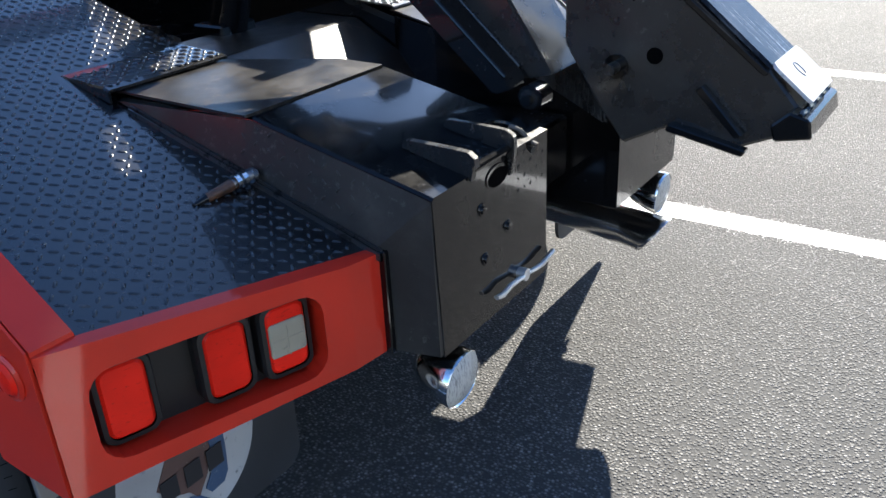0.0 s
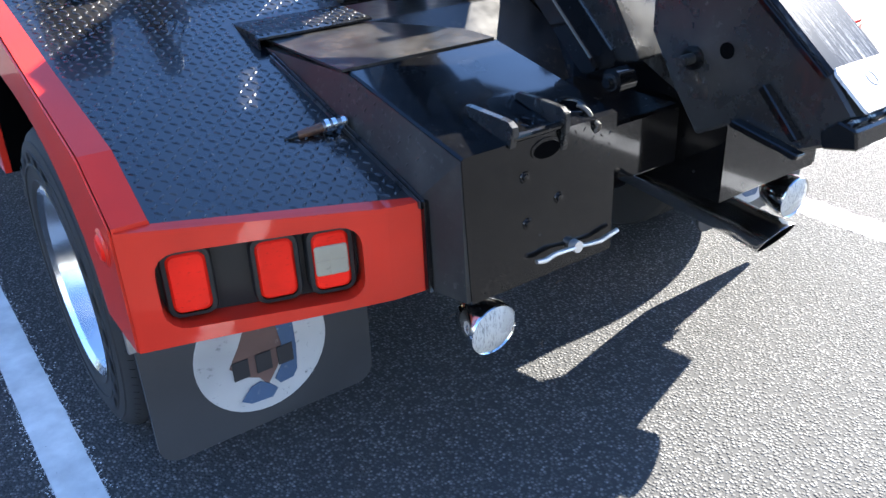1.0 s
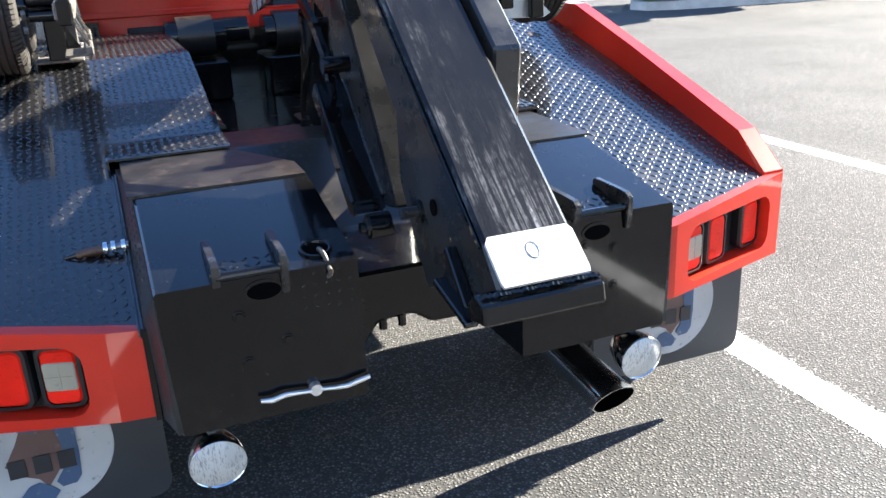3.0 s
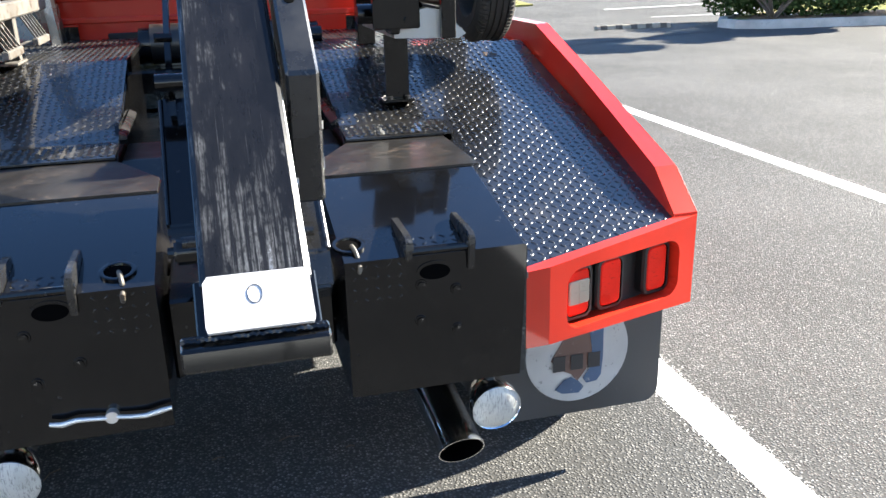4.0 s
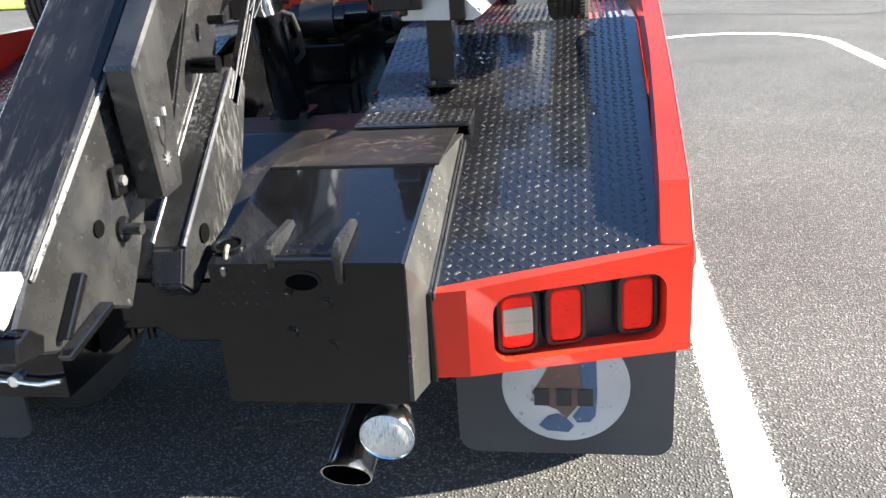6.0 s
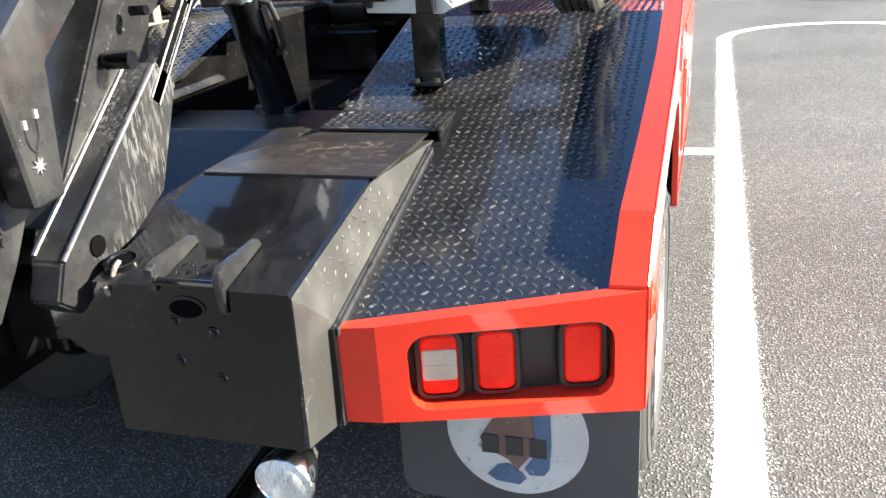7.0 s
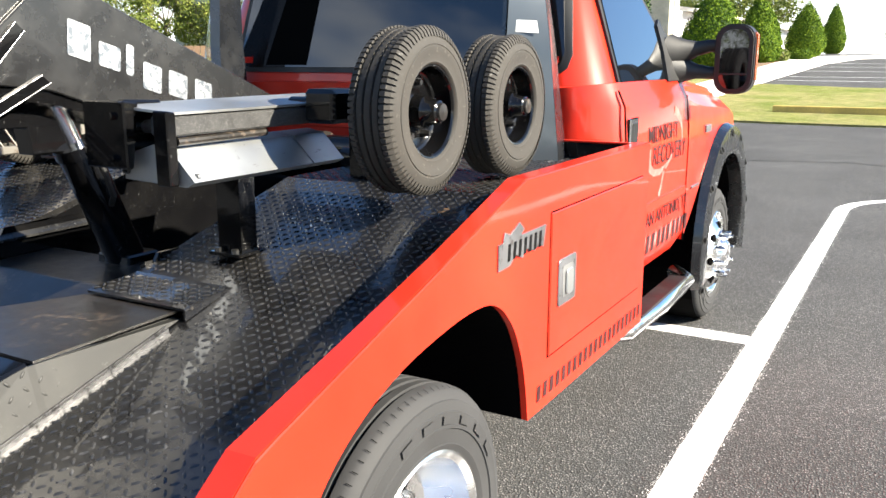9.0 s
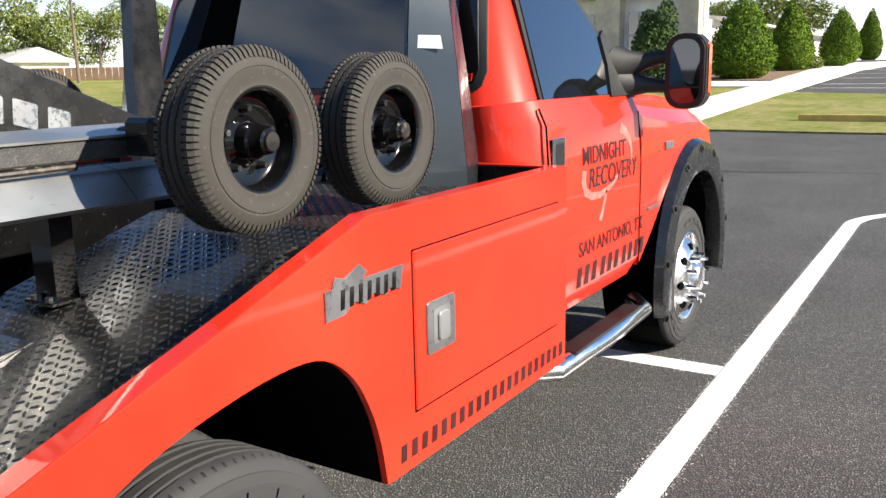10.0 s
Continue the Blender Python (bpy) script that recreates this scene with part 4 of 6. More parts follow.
    # black seal between two paler strips that paint its shine
    for x0, x1, up, mat in ((0.6568, 0.6608, 0.014, EDGEDARK), (0.6612, 0.6645, 0.008, BLACK), (0.6650, 0.6685, 0.010, EDGEDARK)):
        part("seam_strip", sweep([[(s * x0, y, z), (s * x1, y, z), (s * x1, y, z - 0.016), (s * x0, y, z - 0.016)] for y, z in ((0.096, deck_z(0.096) + up), (0.75, deck_z(0.75) + up))]), mat, truck, "seam between box and deck, its shine drawn as pale strips")
    part("seam_upright", block(min(s * 0.648, s * 0.662), max(s * 0.648, s * 0.662), 0.088, 0.104, 0.555, 0.775, 0.002), BLACK, truck)


for side in (-1, 1):
    box_fittings(side)


def lid_screw():
    """Locking screw with a worn wooden-looking grip on the outer wall of the near box."""
    screw = part("locking_screw", rod((-0.655, 0.40, 0.872), (-0.72, 0.407, 0.867), 0.009, 12), STEEL, truck, "steel locking screw with a dull grip", True)
    grip = worn("worn_brown_grip", (0.10, 0.042, 0.018), (0.05, 0.02, 0.01), 0.45, coat=0.2, scale=9, amount=0.55)
    part("grip", rod((-0.715, 0.407, 0.867), (-0.775, 0.413, 0.860), 0.012, 12, 0.009), grip, screw, "brown worn grip", True)
    part("grip_tip", rod((-0.775, 0.413, 0.860), (-0.805, 0.416, 0.856), 0.009, 12, 0.003), BLACK, screw, "", True)
    for x in (-0.661, -0.684, -0.702):
        part("collar", rod((x, 0.401, 0.871), (x - 0.010, 0.402, 0.8705), 0.0155, 14), CHROME, screw, "", True)


lid_screw()


def t_handle():
    """Chrome folding T-handle on the rear of the near box."""
    c = Vector((-0.323, -0.012, 0.600))
    plate = part("t_handle", rod(c + Vector((0, 0.012, 0)), c + Vector((0, -0.008, 0)), 0.014, 14), SATIN, truck, "chrome T-handle on the box", True)
    for s in (-1, 1):
        pts = [c + Vector((s * u, -0.004 - 0.003 * math.sin(u * 20), v)) for u, v in ((0.01, 0.0), (0.04, -0.004 * s), (0.07, -0.006 * s), (0.10, 0.0), (0.124, 0.004))]
        secs = [[p + Vector((0, -0.006 * math.cos(a), h * math.sin(a))) for a in (2 * math.pi * k / 10 for k in range(10))] for p, h in zip(pts, (0.0050, 0.0052, 0.0062, 0.0070, 0.0050))]
        part("handle_arm", sweep(secs), SATIN, plate, "", True)
        for k in (0.088, 0.108):
            part("slot", block(c.x + s * k - 0.005, c.x + s * k + 0.005, c.y - 0.0095, c.y - 0.0078, c.z - 0.003, c.z + 0.003, 0), DARKINSIDE, plate)


t_handle()


def exhaust():
    tip, back = Vector((0.455, -0.02, 0.372)), Vector((0.455, 0.55, 0.43))
    d = (back - tip).normalized()
    def slanted(bm):
        for v in bm.verts:
            if v.co.y < tip.y + 0.06:
                v.co.y -= (v.co.z - tip.z) * 0.62
        return bm
    out = part("exhaust_pipe", slanted(lathe([(0.0, 0.055), (0.0, 0.058), (0.012, 0.059), (0.02, 0.056), (0.10, 0.056), (0.58, 0.056)], tip, d, 32)), RIM, truck, "polished exhaust pipe, dark inside", True)
    part("bore", slanted(lathe([(0.001, 0.0545), (0.10, 0.054), (0.30, 0.053), (0.301, 0.0)], tip, d, 32)), DARKINSIDE, out, "sooty pipe bore", True)


exhaust()


# ---- boom ----
TAIL = Vector((0, -0.41, 1.027))
BOOM_WAY = Vector((0, 1, 0.824)).normalized()
BOOM_UP = Vector((0, -0.824, 1)).normalized()


def boom_at(along, up, x=0.0):
    p = TAIL + BOOM_WAY * along + BOOM_UP * up
    return Vector((x, p.y, p.z))


def boom_parts():
    side = [(-0.474, 0.953), (-0.41, 1.027), (0.10, 1.447), (0.70, 1.90), (0.92, 1.80), (0.80, 1.46), (0.60, 1.53), (0.26, 1.412), (0.02, 1.185), (0.02, 1.04), (-0.05, 0.93), (-0.122, 0.836), (-0.235, 0.893), (-0.37, 0.865), (-0.45, 0.90)]
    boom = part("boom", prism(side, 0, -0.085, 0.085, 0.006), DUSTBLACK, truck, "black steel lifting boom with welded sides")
    top = sweep([[boom_at(a, 0.0, -0.088), boom_at(a, 0.006, -0.080), boom_at(a, 0.006, 0.080), boom_at(a, 0.0, 0.088)] for a in (0.0, 0.4, 0.8, 1.4)])
    part("boom_top", top, BOOMTOP, boom, "black top face scraped to bare metal")
    plate = sweep([[boom_at(a, 0.004, -x), boom_at(a, 0.011, -x), boom_at(a, 0.011, x), boom_at(a, 0.004, x)] for a, x in ((-0.098, 0.083), (-0.088, 0.086), (-0.008, 0.086), (0.004, 0.078))])
    wp = part("tail_plate", plate, BAREPLATE, boom, "white painted end plate scraped dull")
    c = boom_at(-0.036, 0.011, -0.005)
    ring = [c + Vector((math.cos(t) * 0.012, 0, 0)) + BOOM_WAY * (math.sin(t) * 0.017) for t in [2 * math.pi * k / 18 for k in range(19)]]
    part("rust_ring", pipe(ring, 0.0013, 6), STEEL, wp, "worn oval slot")
    part("tail_bar", prism([(-0.508, 0.914), (-0.500, 0.950), (-0.462, 0.960), (-0.43, 0.93), (-0.44, 0.900)], 0, -0.128, 0.108, 0.004), BLACK, boom, "dusty steel cross bar")
    part("weld_bead", pipe([(x, -0.482 - 0.0012 * (k % 2), 0.956 + 0.0010 * (k * 7 % 5)) for k, x in enumerate(np.linspace(-0.125, 0.105, 47))], 0.0055, 6), BLACK, boom, "rough weld bead")
    for s in (-1, 1):
        # ribs and gussets near the tail
        part("side_rib", prism([(-0.378, 0.895), (-0.362, 0.888), (-0.276, 0.975), (-0.290, 0.987)], 0, s * 0.085, s * 0.108, 0.003), BLACK, boom, "welded side rib")
        part("side_rib", prism([(-0.388, 0.868), (-0.380, 0.854), (-0.222, 0.886), (-0.228, 0.902)], 0, s * 0.085, s * 0.112, 0.003), BLACK, boom, "welded side rib")
        # sun-side flange is bright metal: edge wear plus a painted highlight
        part("boom_flange", prism([(-0.41, 1.020), (-0.40, 1.012), (0.70, 1.875), (0.69, 1.888)], 0, s * 0.084, s * 0.091, 0.002), EDGE if s > 0 else BLACK, boom, "worn boom edge with its highlight put into the colour" if s > 0 else "")
        # lower folded arms each side of the tunnel
        if s > 0:
            arm = [(-0.06, 0.859), (-0.027, 0.930), (0.37, 1.248), (0.44, 1.20), (0.32, 0.965), (0.10, 0.86), (0.0, 0.81)]
        else:
            arm = [(0.105, 0.95), (0.115, 0.972), (0.39, 1.215), (0.43, 1.175), (0.15, 0.93)]
        part("lift_arm", prism(arm, 0, s * 0.092, s * 0.168, 0.006, 2), ARMPAINT if s > 0 else BLACK, truck, "black folded lifting arm with scuffs")
        (ya, za), (yb, zb) = arm[1:3]
        # glint on the sun-side edge drawn as a thin line of paler metal
        part("arm_edge", pipe([(s * 0.1640, ya + 0.006, za + 0.002), (s * 0.1640, yb - 0.006, zb - 0.008)], 0.0060, 10), EDGEDARK if s > 0 else BLACK, truck, "", True)
        part("arm_weld", pipe([(s * 0.0925, ya + 0.01, za + 0.009), (s * 0.0925, yb - 0.004, zb - 0.002)], 0.0050, 8), EDGEDARK if s > 0 else DUSTBLACK, truck, "rough weld along the arm")
        # levers that carry on above the arm, bent on one side, twin-edged bars on the other
        if s > 0:
            runs = [[(0.345, 1.165), (0.425, 1.252), (0.732, 1.574), (0.80, 1.645)], [(0.535, 1.350), (0.587, 1.379), (0.859, 1.516)]]
        else:
            runs = [[(0.335, 1.17), (0.375, 1.27), (0.47, 1.345), (0.66, 1.44)]]
        for bend in runs:
            xa, xb = (s * 0.154, s * 0.168) if s > 0 else (s * 0.128, s * 0.142)
            secs = [[(xa, y - 0.012, z + 0.011), (xb, y - 0.012, z + 0.011), (xb, y + 0.012, z - 0.011), (xa, y + 0.012, z - 0.011)] for y, z in bend]
            lever = part("lever", sweep(secs), BLACK, truck, "black steel lever with worn edges")
            if s > 0:
                for e in (-1, 1):
                    part("worn_edge", pipe([(xb + 0.002, y - e * 0.011, z + e * 0.010) for y, z in bend], 0.0023, 8), EDGEDARK, lever, "edge worn to bright metal", True)
        part("lever_bolt", rod((s * 0.120, 0.385, 1.355), (s * 0.160, 0.385, 1.355), 0.012, 6), BLACK, lever)
        part("lever_knob", rod((s * 0.100, 0.30, 1.262), (s * 0.165, 0.30, 1.262), 0.020, 12), BLACK, lever, "", True)
        if s > 0:
            part("pivot_hole", lathe([(0, 0.022), (0.002, 0.022), (0.002, 0.0)], (s * 0.1705, 0.072, 0.930), (s, 0, 0), 16), DARKINSIDE, truck)
        part("pivot_pin", rod((s * 0.085, -0.102, 1.002), (s * 0.128, -0.102, 1.002), 0.012, 14), DUSTBLACK, boom, "black pivot pin", True)
        part("pin_washer", rod((s * 0.085, -0.102, 1.002), (s * 0.093, -0.102, 1.002), 0.026, 14), BLACK, boom)
        part("pin_hole", lathe([(0, 0.017), (0.002, 0.017), (0.002, 0.0)], (s * 0.0865, -0.183, 1.031), (s, 0, 0), 16), DARKINSIDE, boom)
        if s < 0:
            lug = part("pivot_lug", rod((-0.100, 0.068, 0.928), (-0.150, 0.068, 0.928), 0.030, 18), BLACK, truck, "black pivot pin with washers", True)
            part("washer", rod((-0.150, 0.068, 0.928), (-0.156, 0.068, 0.928), 0.022, 18), DUSTBLACK, lug)
            part("pin_end", rod((-0.156, 0.068, 0.928), (-0.170, 0.068, 0.928), 0.012, 10), BLACK, lug)
        if s > 0:
            part("latch_plate", block(min(s * 0.085, s * 0.100), max(s * 0.085, s * 0.100), -0.115, -0.075, 1.07, 1.13, 0.004), BLACK, boom)
        if s > 0:
            part("latch_bolt", rod((s * 0.098, -0.095, 1.10), (s * 0.108, -0.095, 1.10), 0.011, 6), STEEL, boom)
        # upper tubes beside the boom
        tube = [(-0.052, 1.045), (0.030, 1.052), (0.055, 1.30), (0.52, 1.68), (0.46, 1.77), (-0.085, 1.315)]
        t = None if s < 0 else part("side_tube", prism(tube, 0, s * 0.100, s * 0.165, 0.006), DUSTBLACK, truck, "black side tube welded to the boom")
        if s > 0:
            part("tube_hole", lathe([(0, 0.011), (0.002, 0.011), (0.002, 0.0)], Vector((s * 0.132, 0.07, 1.444)), (0, -0.64, 0.77), 14), DARKINSIDE, t)
        if s > 0:
            x = 0.1655
            for pts in ([(-0.036, 1.200), (-0.037, 1.174), (-0.031, 1.158), (-0.022, 1.148)], [(-0.004, 1.214), (-0.007, 1.175), (-0.022, 1.148), (-0.024, 1.135)]):
                part("spur_mark", pipe([(x, y, z) for y, z in pts], 0.0034, 6), DUSTBLACK, t, "small raised spur emblem")
                part("spur_knob", pipe([(x, pts[0][0], pts[0][1] + 0.010), (x, pts[0][0], pts[0][1] - 0.006)], 0.0058, 8), STEEL, t)
            star = []
            for k in range(16):
                r = 0.017 if k % 2 == 0 else 0.007
                star.append((-0.025 + r * math.cos(math.pi * k / 8), 1.124 + r * math.sin(math.pi * k / 8)))
            part("spur_star", prism(star, 0, x - 0.002, x + 0.004, 0), STEEL, t)
        # sloping head plates that run down towards the cab
        head = [(0.60, 1.52), (0.74, 1.60), (0.895, 1.735), (0.99, 1.775), (1.84, 1.425), (1.84, 1.37), (1.20, 1.39), (0.915, 1.485)]
        if s < 0:
            head = [(0.60, 1.48), (0.72, 1.56), (0.86, 1.645), (1.25, 1.52), (1.60, 1.335), (1.60, 1.30), (1.20, 1.36), (0.915, 1.44)]
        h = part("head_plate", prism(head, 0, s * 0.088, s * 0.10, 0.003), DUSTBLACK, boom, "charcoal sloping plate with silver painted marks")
        # maker's marks as plain slanting bars
        for y0, y1, z0, z1 in ((0.978, 1.050, 1.568, 1.664), (1.076, 1.148, 1.540, 1.606), (1.168, 1.194, 1.520, 1.606), (1.226, 1.294, 1.472, 1.550), (1.322, 1.396, 1.450, 1.524), (1.428, 1.500, 1.426, 1.496)):
            low = 0.0 if s > 0 else 0.11
            mark = [(y + 0.10 * (z - z0), z - low - 0.30 * (y - (y0 + y1) / 2)) for y, z in rounded(y0, y1, z0, z1, 0.007, 3)]
            part("painted_mark", prism(mark, 0, s * 0.1005, s * 0.102, 0), SILVERMARK, h)
    part("head_web", prism([(0.60, 1.48), (0.72, 1.56), (0.85, 1.63), (1.25, 1.51), (1.58, 1.33), (1.20, 1.37), (0.92, 1.45)], 0, -0.087, 0.087, 0), BLACK, boom, "inner web of the boom head")
    # added block that trims the patch of sun on the left deck
    part("head_bracket", prism([(0.62, 1.45), (0.66, 1.385), (0.745, 1.385), (0.885, 1.385), (0.893, 1.31), (1.02, 1.31), (1.02, 1.46)], 0, -0.032, 0.032, 0.004), BLACK, boom, "added black block under the boom's head, shapes the deck's sun patch")
    # upper front end of this box is stretched to block sun as well
    mast = [(0.045, 0.968), (0.10, 1.05), (0.25, 1.268), (0.395, 1.475), (0.52, 1.52), (0.755, 1.50), (0.745, 1.385), (0.62, 1.385), (0.49, 1.332), (0.462, 1.245), (0.13, 0.95)]
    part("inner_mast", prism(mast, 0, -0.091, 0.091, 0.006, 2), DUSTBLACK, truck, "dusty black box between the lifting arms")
    # main lift cylinder
    cyl = part("lift_cylinder", rod((0.02, 1.19, 0.94), (0.02, 1.035, 1.325), 0.058, 24), BLACK, truck, "black hydraulic cylinder with a chromed rod", True)
    part("collar", rod((0.02, 1.045, 1.300), (0.02, 1.033, 1.330), 0.064, 24), BLACK, cyl, "", True)
    part("piston_rod", rod((0.02, 1.035, 1.325), (0.02, 0.955, 1.52), 0.030, 18), CHROME, cyl, "chromed piston rod", True)
    hose = [(0.075, 1.028, 1.315), (0.105, 1.035, 1.305), (0.115, 1.055, 1.25), (0.112, 1.08, 1.18), (0.080, 1.095, 1.15)]
    part("hose", pipe(hose, 0.009, 10), PLASTIC, cyl, "black hydraulic hose", True)
    part("cylinder_foot", block(-0.05, 0.09, 1.13, 1.25, 0.86, 0.985, 0.006), BLACK, cyl)


boom_parts()


def winches():
    for x in (-0.22, 0.22):
        w = part("winch", rod((x - 0.13, 2.42, 1.17), (x + 0.13, 2.42, 1.17), 0.075, 20), BLACK, truck, "black cable winch", True)
        part("cable_drum", rod((x - 0.08, 2.42, 1.17), (x + 0.08, 2.42, 1.17), 0.09, 20), DUSTY, w, "dull cable on its drum", True)
        part("winch_foot", block(x - 0.13, x + 0.13, 2.34, 2.49, 0.88, 1.06, 0.01), BLACK, w)
        part("winch_motor", rod((x + 0.13, 2.42, 1.19), (x + 0.24, 2.42, 1.19), 0.055, 16), BLACK, w, "", True)
    part("pulley", rod((0.30, 1.95, 1.22), (0.42, 1.95, 1.22), 0.035, 16), BLACK, truck, "black roller", True)


winches()


# ---- side fittings of the bed ----
def side_fittings(s):
    x = s * 1.2525
    door = part("cargo_door", block(min(x - 0.012, x + 0.003), max(x - 0.012, x + 0.003), 1.618, 2.492, 0.722, 1.146, 0.004), RED, truck, "red cargo door in the bed's side")
    frame_x = (min(x - 0.02, x - 0.0005), max(x - 0.02, x - 0.0005))
    part("door_gap", block(*frame_x, 1.6145, 2.4955, 0.7185, 1.1495, 0), DARKINSIDE, door)
    y0, y1, z0, z1 = 1.668, 1.808, 0.857, 1.000
    yc, zc = (y0 + y1) / 2, (z0 + z1) / 2
    plate = [(y, z) for y, z in rounded(y0, y1, z0, z1, 0.012, 3)]
    part("latch_plate", prism(plate, 0, x + s * 0.002, x + s * 0.008, 0.002), BADGE, door, "chrome paddle latch")
    part("latch_recess", prism(rounded(y0 + 0.028, y1 - 0.028, z0 + 0.024, z1 - 0.024, 0.01, 3), 0, x + s * 0.0075, x + s * 0.009, 0), STEEL, door)
    part("paddle", prism(rounded(yc - 0.022, yc + 0.03, zc - 0.042, zc + 0.035, 0.01, 3), 0, x + s * 0.0085, x + s * 0.016, 0.003), ALU, door)
    badge = [(1.275, 1.05), (1.275, 1.118), (1.30, 1.12), (1.31, 1.145), (1.345, 1.135), (1.40, 1.158), (1.43, 1.135), (1.41, 1.122), (1.575, 1.122), (1.560, 1.062), (1.52, 1.075), (1.50, 1.062), (1.45, 1.078), (1.42, 1.058), (1.38, 1.074), (1.34, 1.052)]
    b = part("badge", prism(badge, 0, x - s * 0.003, x + s * 0.003, 0.001), BADGE, truck, "silver maker's badge without lettering")
    for k in range(7):
        yy = 1.325 + k * 0.033
        part("badge_bar", prism([(yy, 1.066), (yy + 0.014, 1.068), (yy + 0.018, 1.112), (yy + 0.004, 1.112)], 0, x + s * 0.003, x + s * 0.0045, 0), BLACK, b)
    # number along the foot of the panel, as plain bars
    yy = 1.545
    while yy < 2.53:
        w = 0.025
        zz = 0.605 - 0.004 * (yy - 1.5)
        part("number_bar", prism([(yy, zz), (yy + w, zz), (yy + w + 0.004, zz + 0.046), (yy + 0.004, zz + 0.046)], 0, x - s * 0.004, x - s * 0.0005, 0), MARKING, truck)
        yy += w + 0.0235
    m = part("side_marker", lathe([(-0.004, 0.040), (0.006, 0.040), (0.010, 0.034), (0.010, 0.030)], (s * 1.2375, 0.340, 0.763), (s, 0, 0), 24), RED, truck, "round red side marker", True)
    part("lens", lathe([(0.008, 0.031), (0.015, 0.022), (0.017, 0.0)], (s * 1.2375, 0.340, 0.763), (s, 0, 0), 24), REDLENS, m, "red lens", True)


MARKING = worn("dark_red_lettering", (0.030, 0.005, 0.006), (0.10, 0.008, 0.008), 0.4, scale=9, amount=0.68)
for side in (-1, 1):
    side_fittings(side)


# ---- cab ----
def cab_ring(y, half, low, belt, top, top_half, lean=1.0):
    """Half of a section of the lower body, mirrored into a ring."""
    right = [(half - 0.06, low), (half, low + 0.10), (half, belt - 0.28), (half - 0.018 * lean, belt - 0.06), (half - 0.045 * lean, belt), (half - 0.045 * lean - 0.009, belt + 0.03), (top_half, top + 0.03)]
    return [(x, y, z) for x, z in right] + [(-x, y, z) for x, z in reversed(right)]


# rear corners of the cab's upper part: half width and place at the belt, the same at the roof, roof height
CORNERS = ((0.87, 2.60, 0.75, 2.72, 2.02), (0.93, 2.612, 0.80, 2.736, 2.03), (0.985, 2.642, 0.835, 2.768, 2.038), (1.032, 2.692, 0.855, 2.812, 2.045), (1.0545, 2.755, 0.860, 2.872, 2.05))


def cab():
    body = part("cab", sweep([cab_ring(2.600, 0.884, 0.66, 1.425, 1.43, 0.60, 0.3), cab_ring(2.612, 0.944, 0.65, 1.43, 1.44, 0.60, 0.3), cab_ring(2.642, 1.001, 0.64, 1.435, 1.45, 0.6, 0.35), cab_ring(2.692, 1.060, 0.62, 1.44, 1.465, 0.6, 0.6), cab_ring(2.755, 1.112, 0.61, 1.445, 1.47, 0.6), cab_ring(3.75, 1.112, 0.61, 1.44, 1.46, 0.6)]), RED, truck, "red pick-up cab", True)
    # upper part: pillars and roof
    roof = sweep([[(-a, ya, 1.43), (a, ya, 1.43), (b, yb, 1.97), (b - 0.06, yb + 0.04, zt), (-b + 0.06, yb + 0.04, zt), (-b, yb, 1.97)] for a, ya, b, yb, zt in CORNERS] + [
                  [(-1.055, 2.95, 1.44), (1.055, 2.95, 1.44), (0.86, 3.00, 1.98), (0.79, 3.02, 2.06), (-0.79, 3.02, 2.06), (-0.86, 3.00, 1.98)],
                  [(-1.04, 3.84, 1.44), (1.04, 3.84, 1.44), (0.83, 3.40, 1.96), (0.76, 3.36, 2.03), (-0.76, 3.36, 2.03), (-0.83, 3.40, 1.96)],
                  [(-0.98, 4.02, 1.44), (0.98, 4.02, 1.44), (0.78, 3.50, 1.92), (0.70, 3.46, 1.97), (-0.70, 3.46, 1.97), (-0.78, 3.50, 1.92)]])
    part("cab_upper", roof, RED, body, "red pillars and roof", True)
    # bowed rear window that follows the rounded corners of the cab
    def back(x, z, out=0.0):
        k = (z - 1.43) / 0.54
        line = [(a + (b - a) * k, ya + (yb - ya) * k) for a, ya, b, yb, zt in CORNERS]
        y = line[0][1]
        for (xa, ya), (xb, yb) in zip(line, line[1:]):
            if abs(x) > xa:
                y = ya + (yb - ya) * min(1.0, (abs(x) - xa) / (xb - xa))
        return Vector((x, y - out, z))
    def pane(half, z0, z1, r, out, thick):
        secs = []
        for k in range(33):
            u = -1 + 2 * k / 32
            u = u * (1.35 - 0.35 * u * u)
            far = max(0.0, abs(u) - (1 - r / half)) * half / r
            cut = r * (1 - math.sqrt(max(0.0, 1 - far * far)))
            zs = [z0 + cut + (z1 - z0 - 2 * cut) * i / 5 for i in range(6)]
            pts = [(0.042 + u * (half - 0.15 * (z - 1.53)), z) for z in zs]
            secs.append([back(x, z, out) for x, z in pts] + [back(x, z, out - thick) for x, z in reversed(pts)])
        return sweep(secs)
    part("window_rubber", pane(0.868, 1.506, 1.962, 0.075, 0.007, 0.012), PLASTIC, body, "black window rubber", True)
    part("rear_window", pane(0.842, 1.530, 1.938, 0.060, 0.012, 0.008), REARGLASS, body, "dark tinted rear window", True)
    part("window_divider", sheet([back(-0.63, 1.54, 0.014), back(-0.39, 1.54, 0.014), back(-0.34, 1.92, 0.014), back(-0.52, 1.92, 0.014)], 0.003), DARKINSIDE, body, "dark window divider")
